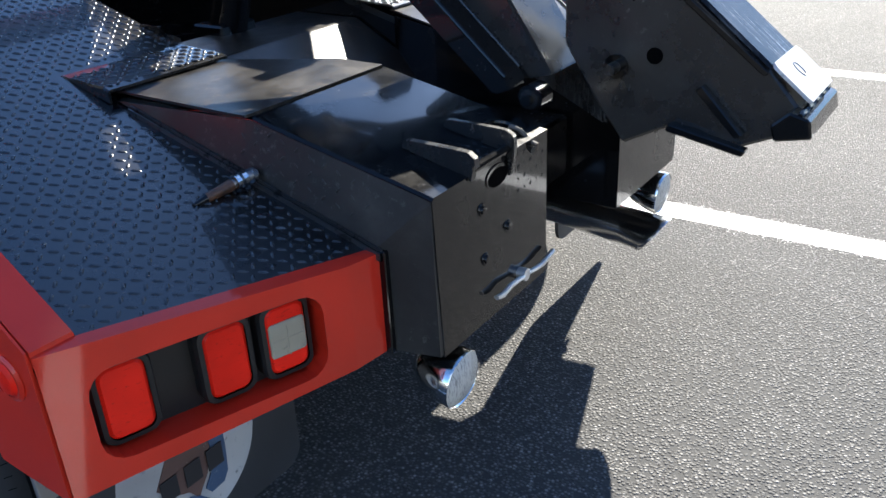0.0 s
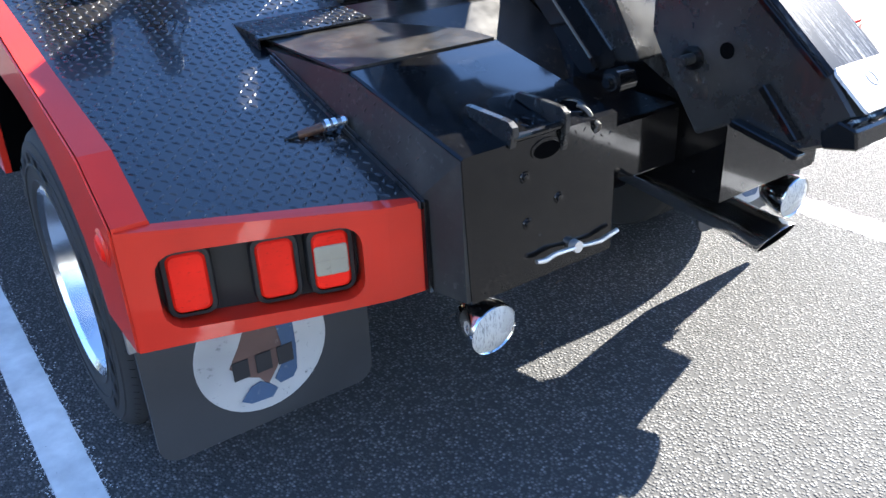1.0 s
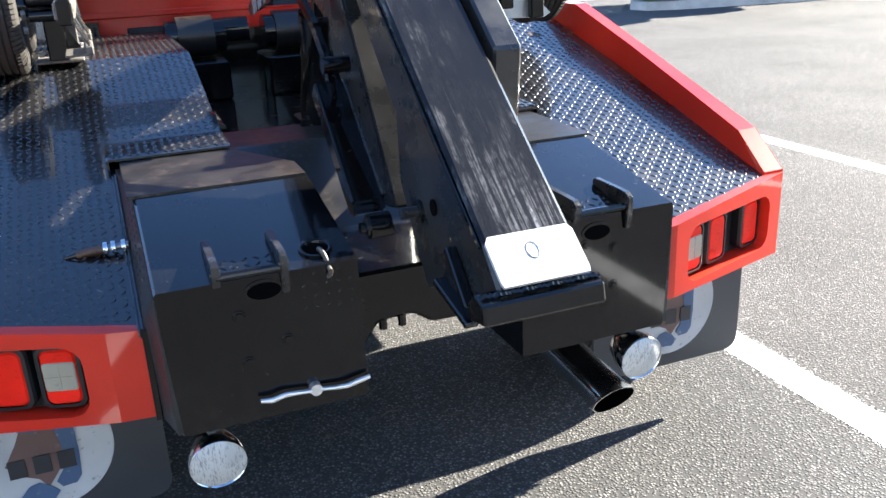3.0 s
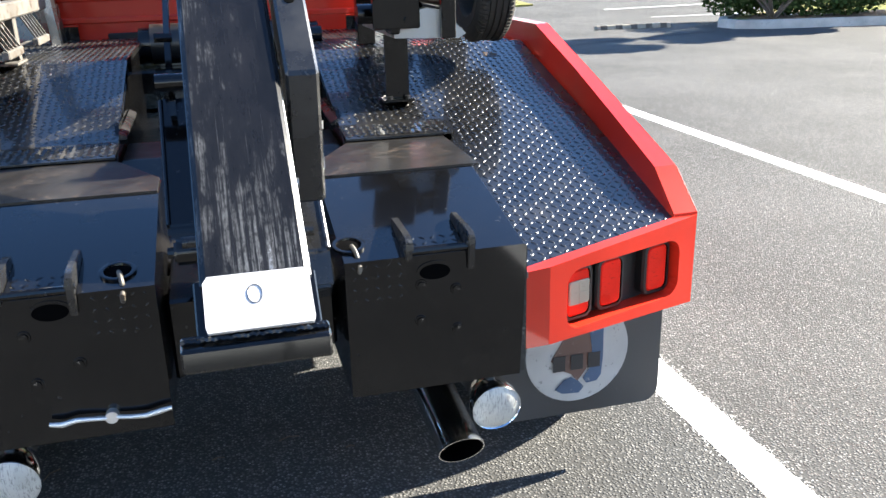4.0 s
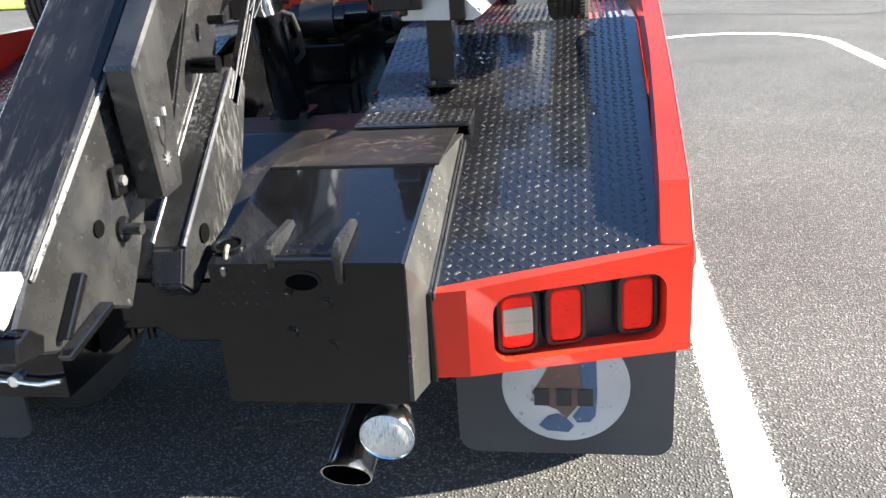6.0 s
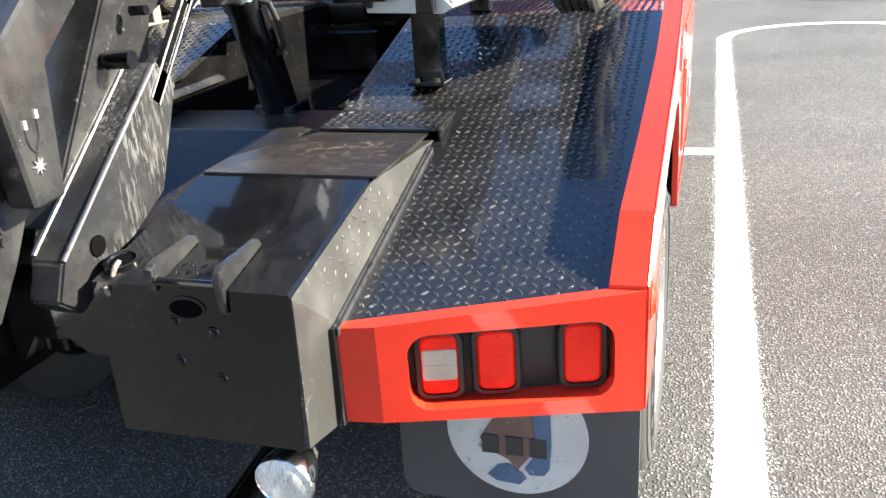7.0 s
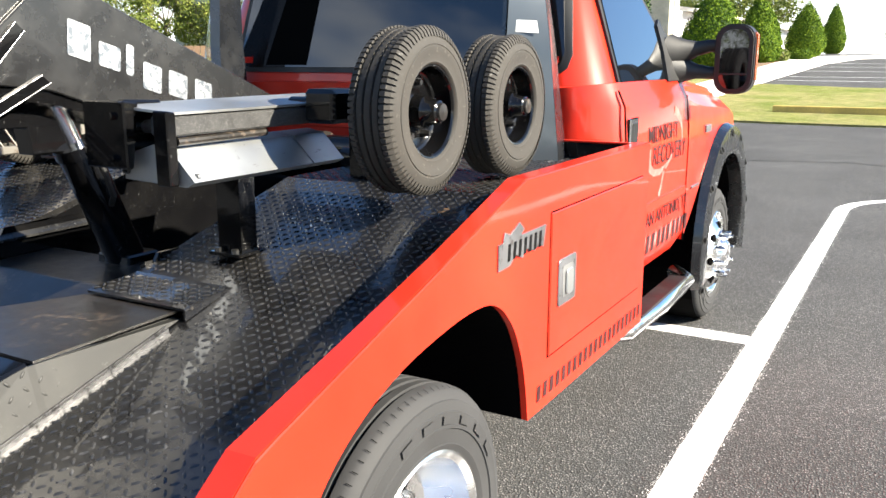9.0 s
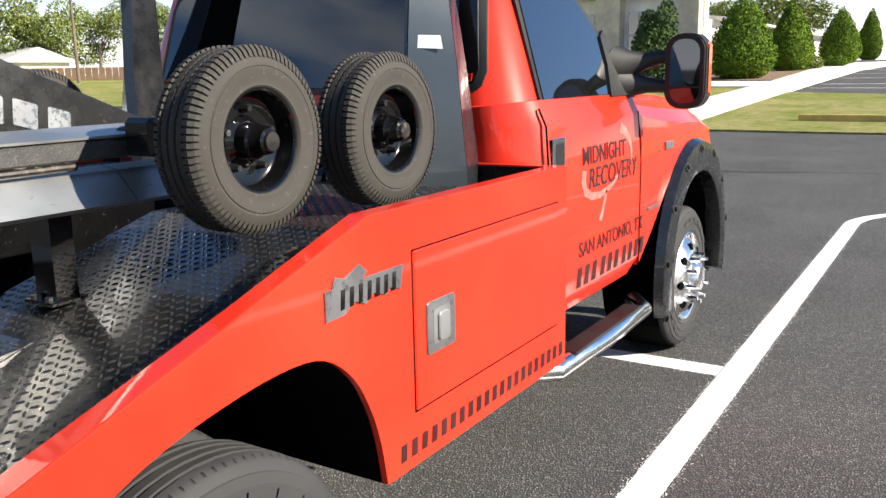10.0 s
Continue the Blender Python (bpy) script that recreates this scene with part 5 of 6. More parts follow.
    for x in (-0.745, 0.825):
        part("brake_reflector", sheet([back(x - 0.03, 1.548, 0.0135), back(x + 0.03, 1.548, 0.0135), back(x + 0.03, 1.576, 0.0135), back(x - 0.03, 1.576, 0.0135)], 0.002), REDLENS, body, "small red reflector in the window")
    part("wall_vent", block(-0.50, -0.30, 2.582, 2.60, 1.185, 1.215, 0.006), PLASTIC, body, "black drain vent in the cab wall")
    # stamped ribs on the lower rear wall
    for z in (1.26, 1.36):
        part("stamped_rib", block(-0.78, 0.78, 2.590, 2.604, z, z + 0.03, 0.006), RED, body)
    for s in (-1, 1):
        def side(y, z, out=0.004):
            k = (z - 1.44) / 0.54
            return Vector((s * (1.055 - 0.195 * k + out), y, z))
        glass = [side(2.80, 1.475), side(3.74, 1.475), side(3.70, 1.55), side(3.36, 1.93), side(3.30, 1.955), side(2.92, 1.955), side(2.88, 1.93)]
        part("window_trim", sheet([side(2.775, 1.45), side(3.79, 1.45), side(3.75, 1.56), side(3.39, 1.955), side(3.30, 1.98), side(2.90, 1.98), side(2.85, 1.94)], 0.010), PLASTIC, body, "black window trim")
        part("side_window", sheet([p + Vector((s * 0.008, 0, 0)) for p in glass], 0.006), GLASS, body, "dark side window")
        # door seam and handle
        part("door_seam", pipe([(s * 1.112, 2.735, 0.70), (s * 1.1125, 2.735, 1.15), (s * 1.096, 2.735, 1.38), (s * 1.066, 2.735, 1.445)], 0.004, 6), DARKINSIDE, body)
        part("door_seam", pipe([(s * 1.112, 3.74, 0.66), (s * 1.1125, 3.74, 1.15), (s * 1.092, 3.74, 1.39)], 0.004, 6), DARKINSIDE, body)
        part("door_handle", block(min(s * 1.10, s * 1.117), max(s * 1.10, s * 1.1205), 2.778, 2.850, 1.212, 1.318, 0.006), PLASTIC, body, "black door handle in a chrome surround")
        part("handle_bezel", block(min(s * 1.10, s * 1.1165), max(s * 1.10, s * 1.1165), 2.757, 2.866, 1.195, 1.335, 0.004), CHROME, body)
        # body crease along the doors
        part("belt_moulding", block(min(s * 1.105, s * 1.12), max(s * 1.105, s * 1.12), 2.70, 3.72, 0.905, 0.955, 0.007, segments=2), RED, body, "raised body line")
        # wings with a rounded nose
        wing = sweep([[(s * 0.60, y, zt + 0.02), (s * (w - 0.10), y, zt), (s * (w - 0.02), y, zt - 0.07), (s * w, y, zt - 0.2), (s * (w - 0.005), y, zl), (s * 0.60, y, zl)] for y, w, zt, zl in ((3.75, 1.112, 1.44, 0.66), (3.95, 1.112, 1.41, 0.80), (4.2, 1.11, 1.385, 1.0), (4.9, 1.09, 1.34, 1.0), (5.2, 1.06, 1.29, 0.80), (5.36, 0.98, 1.20, 0.70))])
        part("wing", wing, RED, body, "red front wing", True)
        arc_pts = [radians(a) for a in range(-15, 196, 10)]
        cy, cz = 4.66, 0.50
        flare = sweep([[(s * 1.06, cy + math.cos(a) * 0.50, cz + math.sin(a) * 0.52), (s * 1.15, cy + math.cos(a) * 0.50, cz + math.sin(a) * 0.52), (s * 1.165, cy + math.cos(a) * 0.54, cz + math.sin(a) * 0.57), (s * 1.15, cy + math.cos(a) * 0.63, cz + math.sin(a) * 0.68), (s * 1.105, cy + math.cos(a) * 0.65, cz + math.sin(a) * 0.70)] for a in arc_pts])
        f = part("wheel_flare", flare, RACK, body, "black bolted wheel-arch flare", True)
        for a in range(15, 200, 26):
            p = Vector((s * 1.152, cy + math.cos(radians(a)) * 0.605, cz + math.sin(radians(a)) * 0.645))
            part("flare_bolt", lathe([(0, 0.024), (0.008, 0.022), (0.008, 0.017), (0.002, 0.015), (0.002, 0.0)], p, (s, 0.35 * math.cos(radians(a)), 0.35 * math.sin(radians(a))), 12), PLASTIC, f, "", True)
            part("bolt_pocket", lathe([(0.0095, 0.015), (0.0095, 0.0)], p, (s, 0.35 * math.cos(radians(a)), 0.35 * math.sin(radians(a))), 12), DARKINSIDE, f)
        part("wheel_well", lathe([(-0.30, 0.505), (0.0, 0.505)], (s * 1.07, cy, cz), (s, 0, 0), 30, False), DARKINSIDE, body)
        part("wing_badge", block(min(s * 1.10, s * 1.122), max(s * 1.10, s * 1.122), 4.10, 4.22, 1.18, 1.22, 0.004), BADGE, body, "small silver badge without lettering")
        part("wing_vent", block(min(s * 1.10, s * 1.119), max(s * 1.10, s * 1.119), 3.86, 4.02, 0.908, 0.922, 0.004), BADGE, body)
        # towing mirror
        my, mx = 3.78, 1.305
        housing = prism(rounded(min(s * (mx - 0.092), s * (mx + 0.092)), max(s * (mx - 0.092), s * (mx + 0.092)), 1.40, 1.73, 0.075, 8), 1, my - 0.050, my + 0.055, 0.014, 3)
        m = part("mirror", housing, PLASTIC, body, "black towing mirror with an amber lamp", True)
        part("mirror_glass", prism([(u, v) for u, v in rounded(min(s * (mx - 0.065), s * (mx + 0.065)), max(s * (mx - 0.065), s * (mx + 0.065)), 1.425, 1.705, 0.055, 6)], 1, my - 0.0535, my - 0.050), MIRROR, m, "dark mirror glass")
        part("mirror_divider", block(min(s * (mx - 0.065), s * (mx + 0.065)), max(s * (mx - 0.065), s * (mx + 0.065)), my - 0.056, my - 0.053, 1.492, 1.50, 0), PLASTIC, m)
        part("turn_lamp", block(min(s * (mx + 0.075), s * (mx + 0.0975)), max(s * (mx + 0.075), s * (mx + 0.0975)), my - 0.028, my + 0.035, 1.46, 1.69, 0.008, segments=2), AMBER, m, "amber turn lamp")
        for z0, z1 in ((1.515, 1.50), (1.60, 1.63)):
            arm = sweep([[Vector(p) + Vector((s * q * 0.25 * math.cos(t), q * math.cos(t), q * math.sin(t))) for t in (2 * math.pi * k / 14 for k in range(14))] for p, q in (((s * 1.02, 3.66, z0), 0.085), ((s * 1.075, 3.69, z0), 0.060), ((s * 1.13, 3.73, (z0 + z1) / 2), 0.036), ((s * 1.19, 3.765, z1), 0.030), ((s * 1.245, 3.785, z1), 0.036))])
            part("mirror_arm", arm, PLASTIC, m, "black moulded mirror arm", True)
        sail = [side(3.46, 1.462, 0.014), side(3.83, 1.462, 0.014), side(3.76, 1.56, 0.014), side(3.60, 1.75, 0.014), side(3.55, 1.72, 0.014), side(3.53, 1.60, 0.014)]
        part("mirror_foot", sheet(sail, 0.02), PLASTIC, m, "black sail at the window's corner")
        # running board
        board = part("running_board", pipe([(s * 1.06, 2.66, 0.46), (s * 1.14, 2.74, 0.455), (s * 1.16, 3.2, 0.455), (s * 1.15, 3.72, 0.455), (s * 1.06, 3.84, 0.46)], 0.042, 12), CHROME, truck, "polished tube running board", True)
        part("step_pad", block(min(s * 1.09, s * 1.18), max(s * 1.09, s * 1.18), 2.85, 3.62, 0.488, 0.500, 0.004), PLASTIC, board, "black step pad")
        # rack post between bed and cab
        rise = ((0.675, 0.938, 0.0, 1.188), (0.712, 0.880, 0.03, 1.62), (0.715, 0.838, 0.05, 1.86), (0.72, 0.80, 0.06, 2.25))
        post = sweep([[(s * x, y + dy * min(1, (2.55 - y) * 9), z) for x, y in ((a, 2.55), (a, 2.365), (a + 0.03, 2.335), (b, 2.445), (b - 0.01, 2.55))] for a, b, dy, z in rise])
        pp = part("rack_post", post, RACK, truck, "navy-black steel rack post behind the cab")
        if s > 0:
            # overlay on the sun-side post only: its sunlit paleness as a colour
            plate = sweep([[(s * (a + 0.036), 2.3365 + dy * 0.98, z), (s * (b - 0.003), 2.4410 + dy * 0.945, z), (s * (b + 0.001), 2.4385 + dy * 0.945, z), (s * (a + 0.038), 2.3330 + dy * 0.98, z)] for a, b, dy, z in rise])
            part("face_plate", plate, SUNLITFACE, pp, "blue-grey overlay, sunlight coloured onto the post's outer face", True)
            pts = [(0.775, 1.665), (0.850, 1.660), (0.842, 1.705), (0.772, 1.708)]
            part("sticker", sheet([(x, 2.3605 + (x - 0.725) * 0.60 - 0.004 + (z - 1.66) * 0.08, z) for x, z in pts], 0.002), WHITE, pp, "small white script-like sticker, plain")
    part("rack_bar", block(-0.78, 0.78, 2.44, 2.52, 2.20, 2.30, 0.01), RACK, truck, "rack cross bar")
    part("hood", prism([(3.92, 1.43), (3.98, 1.455), (4.6, 1.44), (5.2, 1.38), (5.36, 1.30), (5.40, 1.0), (5.3, 0.7), (3.92, 0.7)], 0, -0.90, 0.90, 0.03, 3), RED, body, "red hood", True)
    ws = [(-0.93, 4.035, 1.46), (0.93, 4.035, 1.46), (0.745, 3.515, 1.925), (-0.745, 3.515, 1.925)]
    part("windscreen", sheet([Vector(p) + Vector((0, 0.012, 0.012)) for p in ws], 0.006), GLASS, body, "windscreen")
    part("front_bumper", block(-1.02, 1.02, 5.38, 5.52, 0.50, 0.74, 0.04, segments=3), CHROME, truck, "polished front bumper")
    # painted words on the doors
    def words(text, s, y, z, size, mat, shear=0.0, name="door_lettering"):
        cu = bpy.data.curves.new(name, "FONT")
        cu.body, cu.size, cu.extrude, cu.shear, cu.offset = text, size, 0.0008, shear, size * 0.008
        ob = new(name, cu)
        dg = bpy.context.evaluated_depsgraph_get()
        me = bpy.data.meshes.new_from_object(ob.evaluated_get(dg))
        bpy.data.objects.remove(ob)
        if s > 0:
            m = Matrix(((0, 0, 1, 1.1150), (1, 0, 0, y), (0, 1, 0, z), (0, 0, 0, 1)))
        else:
            m = Matrix(((0, 0, -1, -1.1150), (-1, 0, 0, y), (0, 1, 0, z), (0, 0, 0, 1)))
        bm = bmesh.new()
        for k, dx in enumerate((0.0, size * 0.012)):
            lift = me.copy()
            lift.transform(m @ Matrix.Translation((dx, dx * 0.3, 0)))
            for v in lift.vertices:
                v.co.x = s * (1.1132 + 0.0006 * k - 0.018 / 0.22 * max(0.0, v.co.z - 1.165) + (0.0008 if abs(v.co.x) > 1.115 else 0.0))
            bm.from_mesh(lift)
            bpy.data.meshes.remove(lift)
        bmesh.ops.triangulate(bm, faces=bm.faces[:])
        bm.to_mesh(me)
        bm.free()
        me.materials.append(mat)
        o = new(name, me)
        o.parent = body
        return o
    for s in (-1, 1):
        start = (lambda a, w: a) if s > 0 else (lambda a, w: a + w)
        words("MIDNIGHT", s, start(3.045, 0.55), 1.207, 0.102, MARKING, 0.12)
        words("RECOVERY", s, start(3.105, 0.66), 1.108, 0.116, MARKING, 0.12)
        words("SAN ANTONIO, TX", s, start(3.015, 0.78), 0.838, 0.088, MARKING)
        for k in range(10):
            y = 2.99 + k * 0.080 + (0.02 if k > 2 else 0) + (0.02 if k > 5 else 0)
            part("number_bar", prism([(y, 0.715), (y + 0.045, 0.715), (y + 0.065, 0.795), (y + 0.02, 0.795)], 0, min(s * 1.1122, s * 1.1135), max(s * 1.1122, s * 1.1135), 0), MARKING, body)
        # pale hook behind the words, in three strokes
        strokes = [[(3.49, 1.325, 0.030), (3.54, 1.315, 0.022), (3.59, 1.285, 0.016), (3.62, 1.235, 0.012), (3.615, 1.18, 0.010)],
                   [(3.065, 1.185, 0.020), (3.055, 1.14, 0.022), (3.075, 1.10, 0.020), (3.14, 1.073, 0.016), (3.24, 1.068, 0.014), (3.34, 1.085, 0.012), (3.44, 1.125, 0.010)],
                   [(3.31, 1.078, 0.012), (3.285, 1.03, 0.013), (3.255, 0.98, 0.014), (3.24, 0.955, 0.018)]]
        for pts in strokes:
            ring = []
            for k, (y, z, w) in enumerate(pts):
                a, b = pts[max(k - 1, 0)], pts[min(k + 1, len(pts) - 1)]
                d = Vector((0, b[0] - a[0], b[1] - a[1])).normalized()
                nrm = Vector((0, -d.z, d.y)) * w
                c = Vector((s * (1.1124 - 0.018 / 0.22 * max(0.0, z - 1.165)), y, z))
                ring.append([c - nrm, c - nrm + Vector((s * 0.0006, 0, 0)), c + nrm + Vector((s * 0.0006, 0, 0)), c + nrm])
            part("faded_emblem", sweep(ring), PALEINK, body, "faded pale painted hook emblem")


PALEINK = worn("faded_silver_print", (0.50, 0.10, 0.085), (0.50, 0.17, 0.15), 0.4, scale=5, amount=0.52)
cab()


# ---- tow dollies stowed on the bed ----
def dolly_tyre(parent, c, s, r=0.215, w=0.125):
    """Small trailer tyre with shoulder blocks, black disc wheel and greasy hub."""
    c = Vector(c)
    h = w / 2
    half = [(h, 0.124), (h + 0.003, 0.128), (h + 0.002, 0.134), (h + 0.006, 0.150), (h + 0.007, 0.166), (h + 0.0045, 0.168), (h + 0.0045, 0.171), (h + 0.006, 0.173), (h + 0.003, 0.188), (h - 0.006, r - 0.010), (h - 0.014, r - 0.003)]
    crown = []
    for g in (0.034, 0.012, -0.012, -0.034):
        crown += [(g + 0.0035, r - 0.0005), (g + 0.0025, r - 0.008), (g - 0.0025, r - 0.008), (g - 0.0035, r - 0.0005)]
    prof = half + crown + [(-a, b) for a, b in reversed(half)] + [(-h + 0.012, 0.118), (h - 0.012, 0.118)]
    part("tyre", lathe(prof, c, (s, 0, 0), 72, True), GREYRUBBER, parent, "dusty small treaded tyre", True)
    bm = bmesh.new()
    n = 84
    for k in range(n):
        for e in (-1, 1):
            a0 = 2 * math.pi * (k + 0.10 + 0.25 * (e > 0)) / n
            a1 = a0 + 2 * math.pi * 0.66 / n
            ring = [(e * (h - 0.027), r - 0.002), (e * (h - 0.026), r + 0.0050), (e * (h - 0.011), r + 0.0035), (e * (h - 0.0005), r - 0.008), (e * (h + 0.0045), r - 0.022)]
            pts = []
            for a in (a0, a1):
                pts.append([bm.verts.new(c + Vector((s * x, math.cos(a) * rr, math.sin(a) * rr))) for x, rr in ring])
            for i in range(4):
                bm.faces.new((pts[0][i], pts[0][i + 1], pts[1][i + 1], pts[1][i]))
            bm.faces.new(pts[0])
            bm.faces.new(pts[1])
        # staggered blocks of the two inner ribs
        for x0, shift in ((-0.023, 0.0), (0.0, 0.5), (0.023, 0.0)):
            a0 = 2 * math.pi * (k + 0.1 + shift) / n
            a1 = a0 + 2 * math.pi * 0.5 / n
            quad = [bm.verts.new(c + Vector((s * (x0 + dx), math.cos(a) * (r + 0.002), math.sin(a) * (r + 0.002)))) for a, dx in ((a0, -0.008), (a0, 0.005), (a1, 0.008), (a1, -0.005))]
            bm.faces.new(quad)
    tagged(part("tread_pattern", bm, GREYRUBBER, parent), kind="stuff")
    wheel = part("wheel", lathe([(w / 2 - 0.014, 0.122), (w / 2 - 0.004, 0.121), (w / 2 - 0.005, 0.117), (w / 2 - 0.010, 0.113), (w / 2 - 0.035, 0.111), (w / 2 - 0.055, 0.106), (w / 2 - 0.06, 0.098), (w / 2 - 0.062, 0.06), (w / 2 - 0.05, 0.045)], c, (s, 0, 0), 36), BLACK, parent, "black pressed steel wheel", True)
    part("hub", lathe([(w / 2 - 0.06, 0.045), (w / 2 - 0.02, 0.042), (w / 2 - 0.012, 0.036), (w / 2 + 0.018, 0.030), (w / 2 + 0.022, 0.024), (w / 2 + 0.022, 0.0)], c, (s, 0, 0), 24), BLACK, wheel, "greasy black hub", True)
    part("hub_cap", lathe([(w / 2 + 0.020, 0.024), (w / 2 + 0.030, 0.022), (w / 2 + 0.032, 0.0)], c, (s, 0, 0), 18), DUSTY, wheel, "dull steel hub cap", True)
    for k in range(5):
        a = 2 * math.pi * (k + 0.25) / 5
        p = c + Vector((s * (w / 2 - 0.062), math.cos(a) * 0.075, math.sin(a) * 0.075))
        part("lug_nut", rod(p, p + Vector((s * 0.026, 0, 0)), 0.012, 6, 0.008), DUSTBLACK, wheel)


def dolly(label, s=1):
    d = thing("tow_dolly", label, "tow dolly", "tow dollies on the bed")
    for y, z in ((1.365, 1.432), (1.905, 1.422)):
        dolly_tyre(d, (s * 0.955, y, z), s)
    part("beam", block(min(s * 0.60, s * 0.672), max(s * 0.60, s * 0.672), 0.80, 1.80, 1.395, 1.44, 0.005), SPECKLE, d, "speckled black square beam")
    part("top_plate", sheet([(s * 0.50, 0.775, 1.462), (s * 0.675, 0.80, 1.447), (s * 0.675, 1.80, 1.447), (s * 0.50, 1.80, 1.465)], 0.006), ALU, d, "polished aluminium top plate")
    part("end_plate", prism([(0.772, 1.286), (0.800, 1.286), (0.800, 1.450), (0.772, 1.455)], 0, min(s * 0.640, s * 0.685), max(s * 0.640, s * 0.685), 0.003), BLACK, d, "black end plate")
    lid = sweep([[(s * 0.50, y, 1.345), (s * 0.60, y, 1.375), (s * 0.655, y, 1.365), (s * 0.725, y, 1.295), (s * 0.70, y, 1.282), (s * 0.50, y, 1.29)] for y in (0.805, 1.230)])
    part("fairing", lid, ALU, d, "bright folded aluminium fairing")
    lid = sweep([[(s * 0.50, y, 1.345), (s * 0.60, y, 1.375), (s * 0.655, y, 1.365), (s * 0.725, y, 1.295), (s * 0.70, y, 1.282), (s * 0.50, y, 1.29)] for y in (1.236, 1.368)])
    part("fairing", lid, ALU, d, "bright folded aluminium fairing")
    part("strap_rod", rod((s * 0.66, 0.82, 1.382), (s * 0.66, 1.12, 1.384), 0.010, 10), DUSTY, d, "rusty rod")
    part("rivet", rod((s * 0.712, 0.829, 1.305), (s * 0.712, 0.822, 1.305), 0.008, 8), STEEL, d)
    part("clamp", prism([(0.80, 1.30), (0.90, 1.30), (0.915, 1.34), (0.915, 1.47), (0.80, 1.475)], 0, min(s * 0.49, s * 0.52), max(s * 0.49, s * 0.52), 0.006), BLACK, d, "black clamp bracket")
    part("clamp", prism([(0.755, 1.32), (0.775, 1.32), (0.80, 1.47), (0.755, 1.475)], 0, min(s * 0.43, s * 0.57), max(s * 0.43, s * 0.57), 0.004), BLACK, d, "black clamp bracket")
    for z in (1.345, 1.44):
        part("clamp_bolt", rod((s * 0.53, 0.756, z), (s * 0.53, 0.744, z), 0.010, 6), BLACK, d)
    part("clamp_pin", rod((s * 0.52, 0.86, 1.41), (s * 0.56, 0.86, 1.41), 0.016, 10), STEEL, d, "", True)
    part("cross_tube", rod((s * 0.40, 0.87, 1.36), (s * 0.60, 0.87, 1.36), 0.03, 14), BLACK, d, "", True)
    for y in (1.365, 1.905):
        part("axle_stub", rod((s * 0.60, y - 0.06, 1.43), (s * 0.90, y, 1.432), 0.036, 14), BLACK, d, "black axle stub", True)
        part("axle_bracket", block(min(s * 0.70, s * 0.80), max(s * 0.70, s * 0.80), y - 0.14, y - 0.02, 1.40, 1.49, 0.012), BLACK, d)
    part("post", sweep([[(s * 0.52, 1.075, z), (s * 0.60, 1.075, z), (s * 0.60, 1.135, z), (s * 0.592, 1.135, z), (s * 0.592, 1.083, z), (s * 0.52, 1.083, z)] for z in (deck_z(1.10) + 0.012, 1.30)]), BLACK, d, "black angle-iron post")
    part("foot_plate", block(min(s * 0.505, s * 0.615), max(s * 0.505, s * 0.615), 1.05, 1.16, deck_z(1.105) + 0.004, deck_z(1.105) + 0.014, 0.002), BLACK, d, "rusty foot plate")
    for x in (0.53, 0.59):
        part("bolt", rod((s * x, 1.06, deck_z(1.1) + 0.012), (s * x, 1.06, deck_z(1.1) + 0.026), 0.010, 6), DUSTBLACK, d)
    part("post", block(min(s * 0.53, s * 0.60), max(s * 0.53, s * 0.60), 1.66, 1.72, 1.194, 1.40, 0.003), BLACK, d, "black angle-iron post")
    return d


